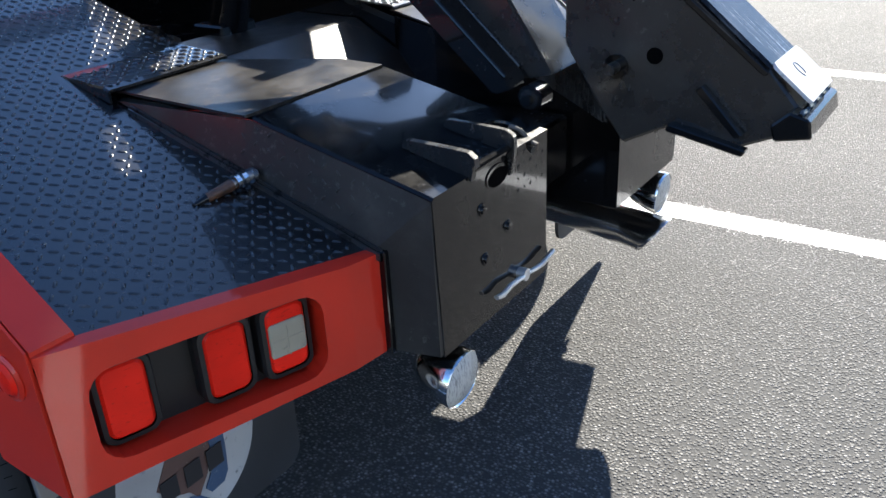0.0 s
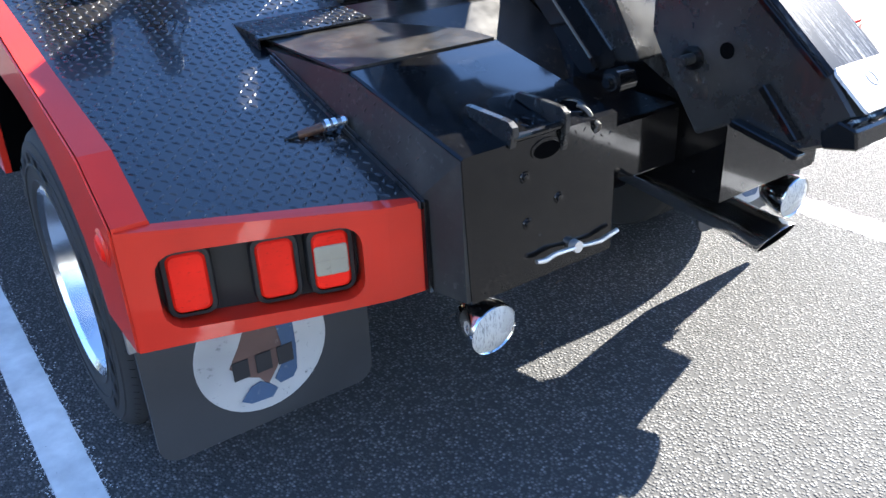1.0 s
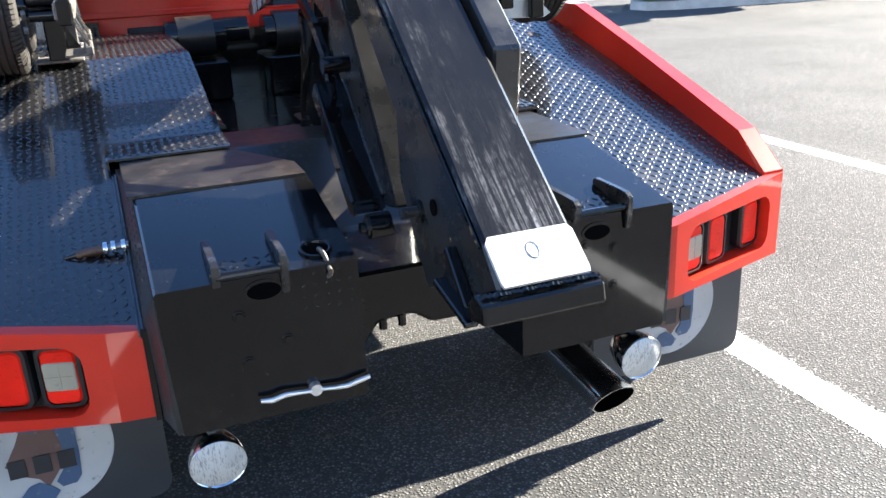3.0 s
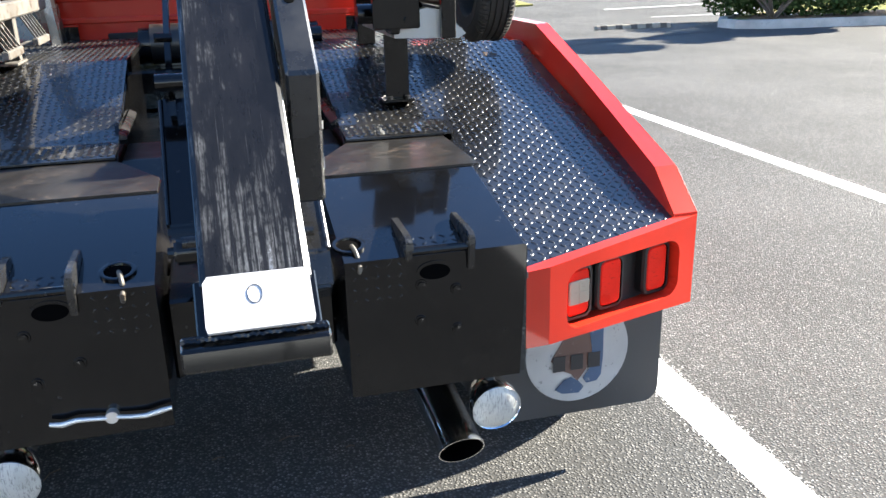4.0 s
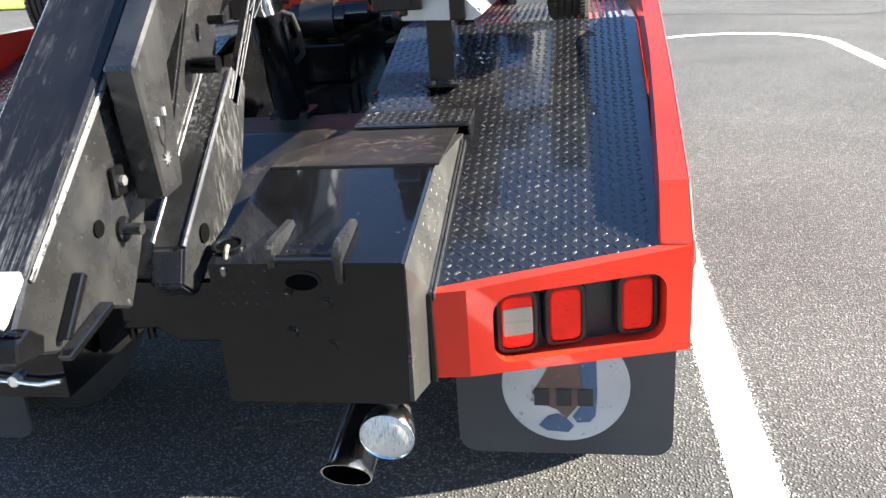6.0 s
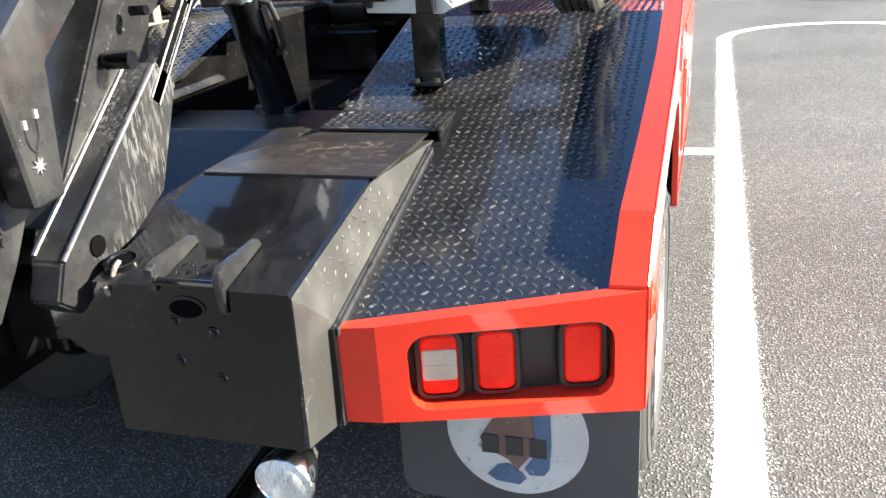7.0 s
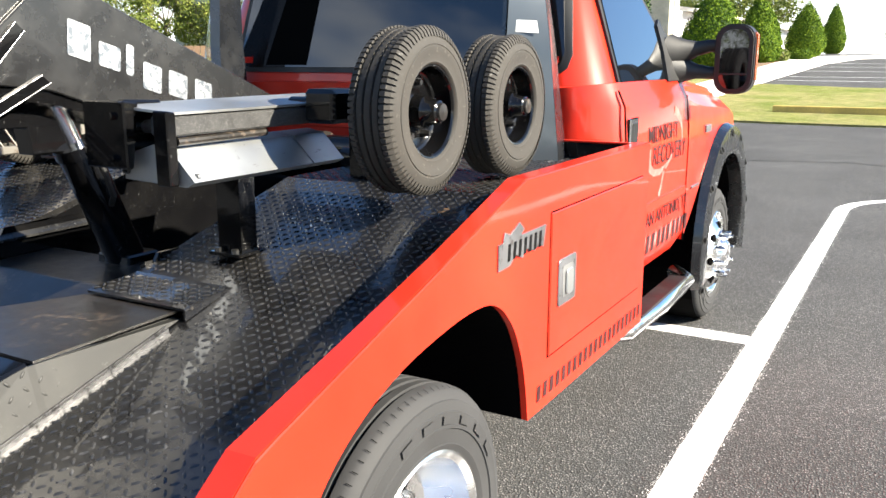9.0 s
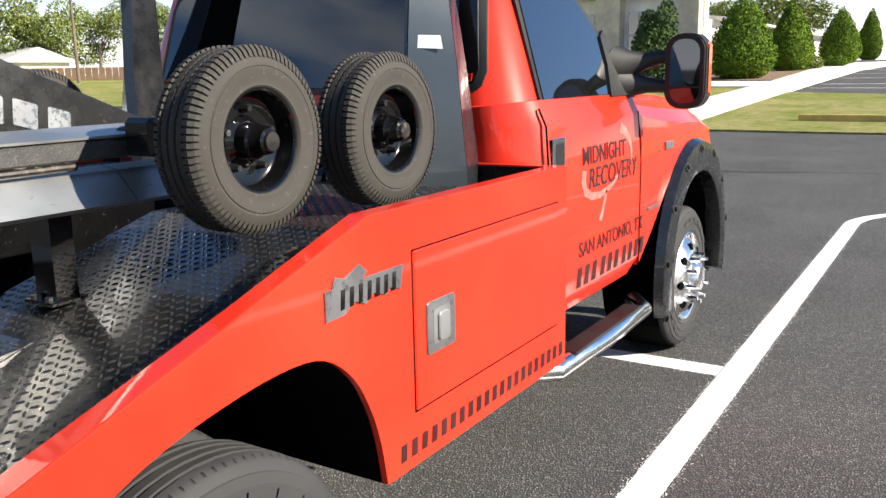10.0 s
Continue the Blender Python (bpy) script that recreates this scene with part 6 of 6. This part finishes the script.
def second_dolly(label, s=-1):
    """The other dolly: beam along the bed with two slatted skirts, an upright with rollers and two tyres."""
    d = thing("tow_dolly", label, "tow dolly", "tow dollies on the bed")
    for y in (1.53, 2.06):
        z = deck_z(y - 0.03) + 0.220
        dolly_tyre(d, (s * 0.925, y, z), s)
        part("axle_stub", rod((s * 0.73, y + 0.03, z - 0.02), (s * 0.87, y, z), 0.034, 14), BLACK, d, "black axle stub", True)
    part("beam", block(min(s * 0.69, s * 0.75), max(s * 0.69, s * 0.75), 1.20, 2.25, 1.350, 1.405, 0.006), GALVANISED, d, "pale metal box beam")
    part("beam_cap", block(min(s * 0.70, s * 0.74), max(s * 0.70, s * 0.74), 1.19, 1.215, 1.335, 1.412, 0.004), BLACK, d)
    for y0, y1 in ((1.25, 1.48), (1.77, 2.00)):
        part("skirt_rail", block(min(s * 0.655, s * 0.680), max(s * 0.655, s * 0.680), y0, y1, 1.238, 1.266, 0.004), GALVANISED, d, "pale metal lower rail")
        part("skirt_lip", block(min(s * 0.672, s * 0.74), max(s * 0.672, s * 0.74), y0, y1, 1.236, 1.242, 0.0), GALVANISED, d)
        for k in range(5):
            y = y0 + 0.012 + k * (y1 - y0 - 0.024) / 4
            part("slat", sheet([(s * 0.705, y - 0.035, 1.352), (s * 0.705, y - 0.029, 1.352), (s * 0.664, y + 0.003, 1.262), (s * 0.664, y - 0.003, 1.262)], 0.006), GALVANISED, d)
    part("post", block(min(s * 0.70, s * 0.74), max(s * 0.70, s * 0.74), 1.61, 1.66, 1.196, 1.352, 0.003), GALVANISED, d, "pale angle-iron post")
    part("foot_plate", block(min(s * 0.69, s * 0.845), max(s * 0.69, s * 0.845), 1.525, 1.69, 1.192, 1.202, 0.003), GALVANISED, d, "worn metal foot plate")
    part("upright", prism([(1.53, 1.200), (1.60, 1.200), (1.60, 1.39), (1.55, 1.41), (1.53, 1.36)], 0, min(s * 0.80, s * 0.735), max(s * 0.80, s * 0.735), 0.005), BLACK, d, "black upright behind the tyre")
    part("gusset", sheet([(s * 0.735, 1.54, 1.32), (s * 0.735, 1.54, 1.205), (s * 0.685, 1.54, 1.212), (s * 0.692, 1.54, 1.235)], 0.010), BLACK, d, "black slanted gusset")
    for z, r in ((1.352, 0.020), (1.405, 0.024)):
        part("roller", rod((s * 0.835, 1.512, z), (s * 0.725, 1.512, z), r, 16), BLACK, d, "black roller", True)
        part("roller_flange", rod((s * 0.725, 1.512, z), (s * 0.715, 1.512, z), r + 0.012, 16), STEEL, d, "", True)
    part("latch_bolt", rod((s * 0.845, 1.505, 1.36), (s * 0.858, 1.505, 1.36), 0.016, 8), STEEL, d)
    part("latch_bolt", rod((s * 0.845, 1.505, 1.31), (s * 0.858, 1.505, 1.31), 0.012, 8), STEEL, d)
    return d


SPECKLE = worn("speckled_black_coating", (0.03, 0.03, 0.03), (0.085, 0.083, 0.08), 0.5, scale=40, amount=0.54, relief=0.4)
dolly("tow dolly with two small tyres and aluminium fairings")
second_dolly("tow dolly with two small tyres and slatted aluminium steps")


# ---- surroundings ----
PALE = worn("pale_concrete", (0.62, 0.60, 0.56), (0.45, 0.43, 0.40), 0.8, scale=3, amount=0.6, relief=0.1)

def slab(name, pts, z0, z1, mat, label, step=3.0):
    """A flat area that follows the land, with its edges turned down."""
    bm = bmesh.new()
    bm.faces.new([bm.verts.new((x, y, 0)) for x, y in pts])
    xs, ys = [p[0] for p in pts], [p[1] for p in pts]
    for axis, lo, hi in ((0, min(xs), max(xs)), (1, min(ys), max(ys))):
        k = max(step, (hi - lo) / 40)
        v = lo + k
        while v < hi:
            co, no = [0, 0, 0], [0, 0, 0]
            co[axis], no[axis] = v, 1
            bmesh.ops.bisect_plane(bm, geom=bm.verts[:] + bm.edges[:] + bm.faces[:], plane_co=co, plane_no=no)
            v += k
    for v in bm.verts:
        v.co.z = land(v.co.x, v.co.y) + z1
    rim = [e for e in bm.edges if e.is_boundary]
    new_geom = bmesh.ops.extrude_edge_only(bm, edges=rim)["geom"]
    for v in new_geom:
        if isinstance(v, bmesh.types.BMVert):
            v.co.z = land(v.co.x, v.co.y) + z0
    return structure(part(name, bm, mat), label)


def leaf_cloud(name, blobs, leaf, count, mat, parent, seed, up=0.0):
    """Many small leaves spread through and over blobs (centre, radii)."""
    rng = random.Random(seed)
    verts, faces = [], []
    total = sum(r[0] * r[1] * r[2] for _, r in blobs)
    for c, r in blobs:
        for _ in range(max(20, int(count * r[0] * r[1] * r[2] / total))):
            d = Vector((rng.gauss(0, 1), rng.gauss(0, 1), rng.gauss(0, 1))).normalized()
            k = rng.uniform(0.72, 1.03)
            p = Vector(c) + Vector((d.x * r[0], d.y * r[1], d.z * r[2])) * k
            if p.z < 0.02:
                continue
            a = Vector((rng.gauss(0, 1), rng.gauss(0, 1), rng.gauss(0, 0.7) + up)).normalized()
            b = a.cross(d + Vector((rng.gauss(0, 0.5), rng.gauss(0, 0.5), rng.gauss(0, 0.5)))).normalized()
            l, w = leaf * rng.uniform(0.6, 1.3), leaf * rng.uniform(0.25, 0.5)
            n = len(verts)
            verts += [p - b * w, p + a * l * 0.5 + d * l * 0.1, p + b * w, p - a * l * 0.5]
            faces.append((n, n + 1, n + 2, n + 3))
    me = bpy.data.meshes.new(name)
    me.from_pydata([tuple(v) for v in verts], [], faces)
    me.materials.append(mat)
    ob = new(name, me)
    ob.parent = parent
    return ob


def foliage(name, a, b, c):
    m = material(name, a, 0.85, spec=0.2)
    g = m.node_tree.nodes.new("ShaderNodeNewGeometry")
    link(m, ramp(m, g.outputs["Random Per Island"], [(0.0, a), (0.55, b), (1.0, c)]), bsdf(m).inputs["Base Color"])
    bsdf(m).inputs["Subsurface Weight"].default_value = 0.0
    return m


CONIFER = foliage("conifer_leaves", (0.024, 0.060, 0.004), (0.075, 0.138, 0.007), (0.175, 0.25, 0.014))
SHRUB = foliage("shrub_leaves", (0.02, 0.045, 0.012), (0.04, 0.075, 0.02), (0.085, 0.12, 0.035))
TREELEAF = foliage("tree_leaves", (0.06, 0.095, 0.018), (0.12, 0.15, 0.03), (0.21, 0.225, 0.055))
BARK = worn("bark", (0.12, 0.09, 0.065), (0.2, 0.16, 0.12), 0.9, scale=6, amount=0.55, relief=0.8)

# kerbed island with a shrub
slab("planting_island", [(10.2, 14.0), (10.6, 13.5), (16.8, 12.4), (30, 11.6), (60, 11.0), (60, 24), (14.5, 17.5), (11.6, 15.4)], -0.02, 0.14, GRASS, "planted island of dry grass")
def kerb_line(name, pts, w, h, label):
    secs = []
    P = [Vector((*p, 0)) for p in pts]
    for i, p in enumerate(P):
        d = (P[min(i + 1, len(P) - 1)] - P[max(i - 1, 0)]).normalized()
        n = Vector((-d.y, d.x, 0))
        secs.append([p - n * w / 2 + Vector((0, 0, -0.02)), p - n * (w / 2 - 0.012) + Vector((0, 0, h)), p + n * w / 2 + Vector((0, 0, h)), p + n * w / 2 + Vector((0, 0, -0.02))])
    return structure(part(name, sweep(secs), CONCRETE), label)


kerb_line("kerb", [(14.5, 17.5), (11.6, 15.4), (10.5, 14.6), (10.15, 14.1), (10.2, 13.65), (10.7, 13.35), (16.8, 12.3), (30, 11.5), (60, 10.9)], 0.18, 0.17, "pale concrete kerb")
slab("mulch_bed", [(10.5, 13.8), (15.8, 12.7), (16.5, 16), (11.8, 15.3)], 0.10, 0.155, SOIL, "brown mulch under the shrub")


def shrub(label, blobs, seed, at, leaf=0.07, count=9000, mat=None):
    t = thing("shrub", label, "shrub", at=at)
    rng = random.Random(seed)
    bm = bmesh.new()
    for k in range(9):
        a = rng.uniform(0, 6.28)
        tip = Vector((math.cos(a) * blobs[0][1][0] * 0.6, math.sin(a) * blobs[0][1][1] * 0.6, blobs[0][1][2] * 1.1))
        joined(bm, rod((0, 0, 0), tip, 0.03, 6, 0.008))
    part("stems", bm, BARK, t)
    leaf_cloud("leaves", blobs, leaf, count, mat or SHRUB, t, seed)
    return t


shrub("broad dark green shrub on a kerbed island", [((0.6, 1.1, 0.75), (1.3, 1.2, 0.75)), ((2.3, 0.7, 0.85), (1.4, 1.1, 0.85)), ((3.9, 0.4, 0.7), (1.2, 1.0, 0.7)), ((1.4, 0.3, 0.45), (1.4, 0.7, 0.45)), ((-0.2, 1.2, 0.4), (0.7, 0.6, 0.4))], 3, (11.0, 13.6, 0.15), 0.10, 15000)
slab("gravel_bed", [(15.6, 12.75), (24, 12.2), (24, 15), (16.2, 15.4)], 0.12, 0.16, SOIL, "gravel and mulch strip")


STOPPAINT = worn("weathered_stop_concrete", (0.30, 0.27, 0.21), (0.42, 0.40, 0.34), 0.85, scale=3, amount=0.55, relief=0.2)
STOPBAND = worn("faded_band_paint", (0.075, 0.068, 0.055), (0.20, 0.18, 0.14), 0.8, scale=4, amount=0.55, relief=0.2)


def wheel_stop(x0, x1, y):
    t = thing("wheel_stop", "concrete wheel stop with faded dark bands", "wheel stop", "wheel stops", ((x0 + x1) / 2, y, 0))
    L = (x1 - x0) / 2
    part("bar", prism([(-0.07, 0.0), (-0.045, 0.085), (0.045, 0.085), (0.07, 0.0)], 0, -L, L, 0.008), STOPPAINT, t)
    for k in range(5):
        c = (-0.8 + 0.4 * k) * L
        part("dark_band", prism([(-0.0715, 0.0), (-0.0465, 0.0865), (0.0465, 0.0865), (0.0715, 0.0)], 0, c - 0.075, c + 0.075, 0), STOPBAND, t, "faded dark painted band")
    for k in (-1, 1):
        part("pin", rod((k * L * 0.7, 0, 0.075), (k * L * 0.7, 0, 0.097), 0.02, 8), STEEL, t)


for x0, x1 in ((4.72, 6.42), (7.62, 9.32)):
    wheel_stop(x0, x1, 14.75)
for y in (17.1, 19.7):
    band([(10.2, y + 0.1), (13.5, y)], 0.10, 0.004, "parking_line", label="white painted parking line far off")
band([(-8.0, 12.9), (-0.4, 13.35), (1.2, 13.85), (3.2, 12.9), (5.0, 11.85), (6.25, 12.25), (7.5, 12.75), (9.5, 13.3)], 0.035, 0.0035, "pavement_seam", DARKINSIDE, "dark tar seam in the asphalt")

# lawn, walk and building ahead
slab("lawn", [(-3.9, 21.05), (0.8, 21.1), (9.0, 22.0), (9.0, 33.6), (-0.3, 34.2), (-3.85, 35.6)], -0.05, 0.05, GRASS, "mown lawn turning yellow")
slab("lawn", [(-60, 22.0), (-6.05, 21.3), (-6.05, 38.6), (-60, 39.5)], -0.05, 0.05, GRASS, "mown lawn beside the walk")
slab("far_walk", [(-3.9, 21.3), (-3.8, 40), (-3.4, 56), (-2.2, 64), (4.0, 72), (2.0, 74), (-6.6, 67), (-6.0, 43.4), (-20, 44.5), (-20, 40.2), (-6.0, 39.0), (-6.0, 21.3)], -0.05, 0.07, PALE, "bright pale concrete walk")
for y in (38.5, 41.5, 46.7, 51.6, 56.5):
    band([(-3.5, y), (14.0, y - 0.6)], 0.14, 0.004, "parking_line", label="white stripe in the far car park")


def timber(at):
    t = thing("landscape_timber", "yellow painted timber lying on the lawn", "timber", at=at)
    part("beam", block(-2.2, 2.2, -0.10, 0.10, 0, 0.22, 0.02), worn("yellow_timber", (0.50, 0.36, 0.10), (0.35, 0.25, 0.08), 0.8, scale=5, amount=0.55), t)


timber((0.75, 23.75, 0.14))


def conifer(at, h, r, seed, label):
    t = thing("conifer", label, "conifer", "clipped conifers by the building", at)
    part("trunk", rod((0, 0, 0), (0, 0, h * 0.85), r * 0.09, 8, r * 0.03), BARK, t)
    blobs = [((0, 0, h * 0.28), (r, r, h * 0.30)), ((0, 0, h * 0.46), (r * 0.84, r * 0.84, h * 0.27)), ((0.04 * r, 0, h * 0.64), (r * 0.62, r * 0.62, h * 0.22)), ((0.03 * r, 0, h * 0.80), (r * 0.38, r * 0.38, h * 0.16)), ((0.02 * r, 0, h * 0.92), (r * 0.17, r * 0.17, h * 0.10)), ((0, 0, h * 0.13), (r * 0.86, r * 0.86, h * 0.14))]
    # solid core in the darker shrub green, inside the leaf cloud
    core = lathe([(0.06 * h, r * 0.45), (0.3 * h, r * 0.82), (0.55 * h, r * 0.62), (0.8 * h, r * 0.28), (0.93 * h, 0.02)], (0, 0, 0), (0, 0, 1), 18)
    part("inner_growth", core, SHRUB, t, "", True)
    rng = random.Random(seed)
    for k in range(16):
        a, z = rng.uniform(0, 6.28), rng.uniform(0.15, 0.62)
        rr = r * (0.95 - 0.75 * max(0, z - 0.3))
        blobs.append(((math.cos(a) * rr * 0.75, math.sin(a) * rr * 0.75, z * h), (r * 0.24, r * 0.24, h * 0.09)))
    leaf_cloud("crown", blobs, 0.11, 30000, CONIFER, t, seed, 1.6)
    return t


for (x, y, h, r, sd) in ((-8.2, 46.7, 4.35, 1.80, 1), (-7.5, 56.0, 4.2, 1.22, 2), (-7.2, 56.9, 3.7, 1.12, 5), (-5.95, 66.5, 3.9, 1.42, 3), (-5.1, 77.0, 4.0, 0.98, 4)):
    conifer((x, y, land(x, y)), h, r, sd, "dense clipped green conifer by the walk")


def building():
    b = thing("building", "low white building with tan piers and tall windows", "building", at=(0, 0, 0.9))
    render_ = worn("white_render", (0.74, 0.73, 0.69), (0.6, 0.58, 0.54), 0.8, scale=1, amount=0.6)
    tan = worn("tan_stone", (0.55, 0.48, 0.34), (0.42, 0.37, 0.27), 0.8, scale=2, amount=0.55)
    part("wall", block(-60, -13.2, 58, 59, -0.5, 5.6, 0.02), render_, b, "white rendered wall")
    part("side_wall", block(-13.9, -13.2, 59, 130, -0.5, 3.9, 0.02), render_, b, "white rendered side wall")
    part("roof", block(-61, -12.4, 57, 60, 5.5, 6.1, 0.05), PALE, b, "pale flat roof edge")
    part("side_roof", prism([(-60, 3.9), (-12.2, 3.9), (-12.2, 4.05), (-20, 5.2), (-60, 5.2)], 1, 60, 131, 0.0), PALE, b, "pale sloping roof")
    for x in (-14.2, -19.6, -25, -30.4):
        part("pier", block(x - 0.9, x + 0.9, 57.0, 58, -0.5, 5.5, 0.03), tan, b, "tan stone pier")
    for x in (-16.9, -22.3, -27.7):
        w = part("window", block(x - 1.5, x + 1.5, 57.9, 58.0, 1.4, 4.6, 0.02), PALE, b, "window with a pale frame")
        for k in range(4):
            for z in (1.5, 3.1):
                part("pane", block(x - 1.42 + k * 0.72, x - 1.42 + k * 0.72 + 0.66, 57.86, 57.9, z, z + 1.45, 0), GLASS, w)


building()
shrub("small rounded shrub beside the walk", [((0, 0, 0.4), (0.8, 0.8, 0.5))], 11, (-6.6, 58.5, land(-6.6, 58.5)), 0.12, 1800, TREELEAF)
shrub("small rounded shrub beside the walk", [((0, 0, 0.35), (0.8, 0.8, 0.42))], 12, (-5.6, 62, land(-5.6, 62)), 0.12, 1800, CONIFER)
slab("mulch_strip", [(-6.1, 44.6), (-11.5, 44.6), (-11.5, 80), (-6.7, 66)], -0.05, 0.06, SOIL, "brown mulch strip under the conifers")
t = thing("cypress", "loose blue-green young conifer before the wall", "conifer", at=(-12.2, 45, land(-12.2, 45)))
part("trunk", rod((0, 0, 0), (0, 0, 3.6), 0.09, 8, 0.03), BARK, t)
leaf_cloud("crown", [((0, 0, 1.7), (1.25, 1.25, 1.6)), ((0.5, 0, 3.0), (0.6, 0.6, 1.2)), ((-0.5, 0.2, 2.6), (0.6, 0.6, 1.2))], 0.16, 7000, SHRUB, t, 8, 1.2)


def tree(at, h, spread, seed, label):
    """Trunk with forking limbs and a loose crown of leaf clumps."""
    t = thing("tree", label, "tree", "trees beyond the field", at)
    rng = random.Random(seed)
    bm = bmesh.new()
    joined(bm, rod((0, 0, 0), (0.1, 0, h * 0.45), 0.03 * h, 8, 0.018 * h))
    blobs = []
    for k in range(11):
        a = rng.uniform(0, 6.28)
        tip = Vector((math.cos(a) * spread * rng.uniform(0.25, 0.8), math.sin(a) * spread * rng.uniform(0.25, 0.8), h * rng.uniform(0.30, 0.92)))
        joined(bm, rod((0.1, 0, h * rng.uniform(0.25, 0.45)), tip, 0.012 * h, 6, 0.004 * h))
        q = spread * rng.uniform(0.30, 0.5)
        blobs.append((tip, (q, q, q * 0.75)))
    part("trunk", bm, BARK, t)
    leaf_cloud("crown", blobs, 0.22, 6500, TREELEAF, t, seed)
    return t


rng0 = random.Random(21)
tree((14.6, 13.6, 0.15), 4.6, 1.15, 31, "small leafy tree on the kerbed island")
for k in range(25):
    a = radians(100 + k * 2.9)
    r = 84 + rng0.uniform(-6, 10)
    x, y = 2.4 + r * math.cos(a), r * math.sin(a)
    tree((x, y, land(x, y) - 0.2), rng0.uniform(5.2, 7.6), rng0.uniform(2.8, 4.2), 40 + k, "leafy green tree beyond the field")
for k in range(7):
    x, y = -4 + k * 6.5 + rng0.uniform(-2, 2), 150 + rng0.uniform(-8, 14)
    tree((x, y, 1.6), rng0.uniform(5, 7), rng0.uniform(3.0, 4.8), 70 + k, "leafy green tree far off")
# unseen row of trees added behind the camera, caught only in reflections
for k in range(12):
    x, y = -60 + k * 10.5 + rng0.uniform(-2, 2), -48 + rng0.uniform(-5, 5)
    tree((x, y, 0), rng0.uniform(7, 11), rng0.uniform(4.0, 6.0), 90 + k, "added broad tree behind the camera, out of view")
slab("field", [(-90, 39.6), (-21, 40.2), (-21, 56.5), (-30, 75), (-90, 75)], -0.05, 0.05, GRASS, "open grass field")


def fence():
    f = thing("fence", "long weathered brown board fence", "fence")
    wood = worn("weathered_boards", (0.14, 0.085, 0.052), (0.21, 0.15, 0.10), 0.85, scale=3, amount=0.55)
    a, b = Vector((-62, 27, 0)), Vector((-36, 52, 0))
    d = (b - a).normalized()
    n = Vector((-d.y, d.x, 0))
    length = (b - a).length
    k = 0.0
    while k < length:
        p, q = a + d * k, a + d * (k + 0.42)
        z = land(p.x, p.y)
        part("board", sweep([[v + Vector((0, 0, z - 0.1)) for v in (p, q, q + n * 0.03, p + n * 0.03)], [v + Vector((0, 0, z + 0.95)) for v in (p, q, q + n * 0.03, p + n * 0.03)]]), wood, f)
        k += 0.45


fence()


def utility_pole(at, h, label):
    p = thing("utility_pole", label, "pole", at=at)
    part("mast", rod((0, 0, 0), (0, 0, h), 0.11, 8, 0.08), BARK, p)
    part("crossarm", block(-0.9, 0.9, -0.05, 0.05, h - 0.7, h - 0.58, 0), BARK, p)
    for k in (-1, 0, 1):
        part("insulator", rod((k * 0.7, 0, h - 0.58), (k * 0.7, 0, h - 0.42), 0.04, 8), CONCRETE, p)


utility_pole((-47.6, 35.2, land(-47.6, 35.2) - 0.1), 6.2, "dark wooden utility pole by the field")


def house():
    h = thing("house", "small pale house with a low roof", "house", at=(-66.5, 42.0, land(-66.5, 42.0)))
    part("wall", block(-4, 4, -3, 3, 0, 1.3, 0.02), bpy.data.materials["white_render"], h)
    part("roof", prism([(-3.6, 1.2), (0, 2.4), (3.6, 1.2)], 0, -4.6, 4.6), CONCRETE, h)
    part("chimney", block(1.0, 1.6, -0.3, 0.3, 1.8, 2.9, 0.02), CONCRETE, h)


house()


def twig(x, y, turn, length):
    """A thin bent dry twig lying on the asphalt."""
    t = thing("twig", "thin dry twig lying on the asphalt", "twig", "twigs on the ground", (x, y, 0.0))
    d = Vector((math.cos(turn), math.sin(turn), 0))
    n = Vector((-d.y, d.x, 0))
    part("stem", pipe([d * (-length / 2) + Vector((0, 0, 0.003)), n * length * 0.08 + Vector((0, 0, 0.006)), d * length * 0.3 + Vector((0, 0, 0.004)), d * (length / 2) - n * length * 0.06 + Vector((0, 0, 0.003))], 0.0022, 5), BARK, t)
    part("fork", pipe([n * length * 0.08 + Vector((0, 0, 0.005)), d * length * 0.12 + n * length * 0.22 + Vector((0, 0, 0.003))], 0.0016, 5), BARK, t)


for x, y, turn, length in ((-0.666, 0.785, 1.0, 0.07), (-0.04, 0.409, 0.9, 0.035), (-0.155, 0.722, 0.2, 0.04), (0.077, 0.779, 0.25, 0.07), (0.267, 0.667, 0.1, 0.03), (1.239, 1.457, 0.4, 0.05)):
    twig(x, y, turn, length)
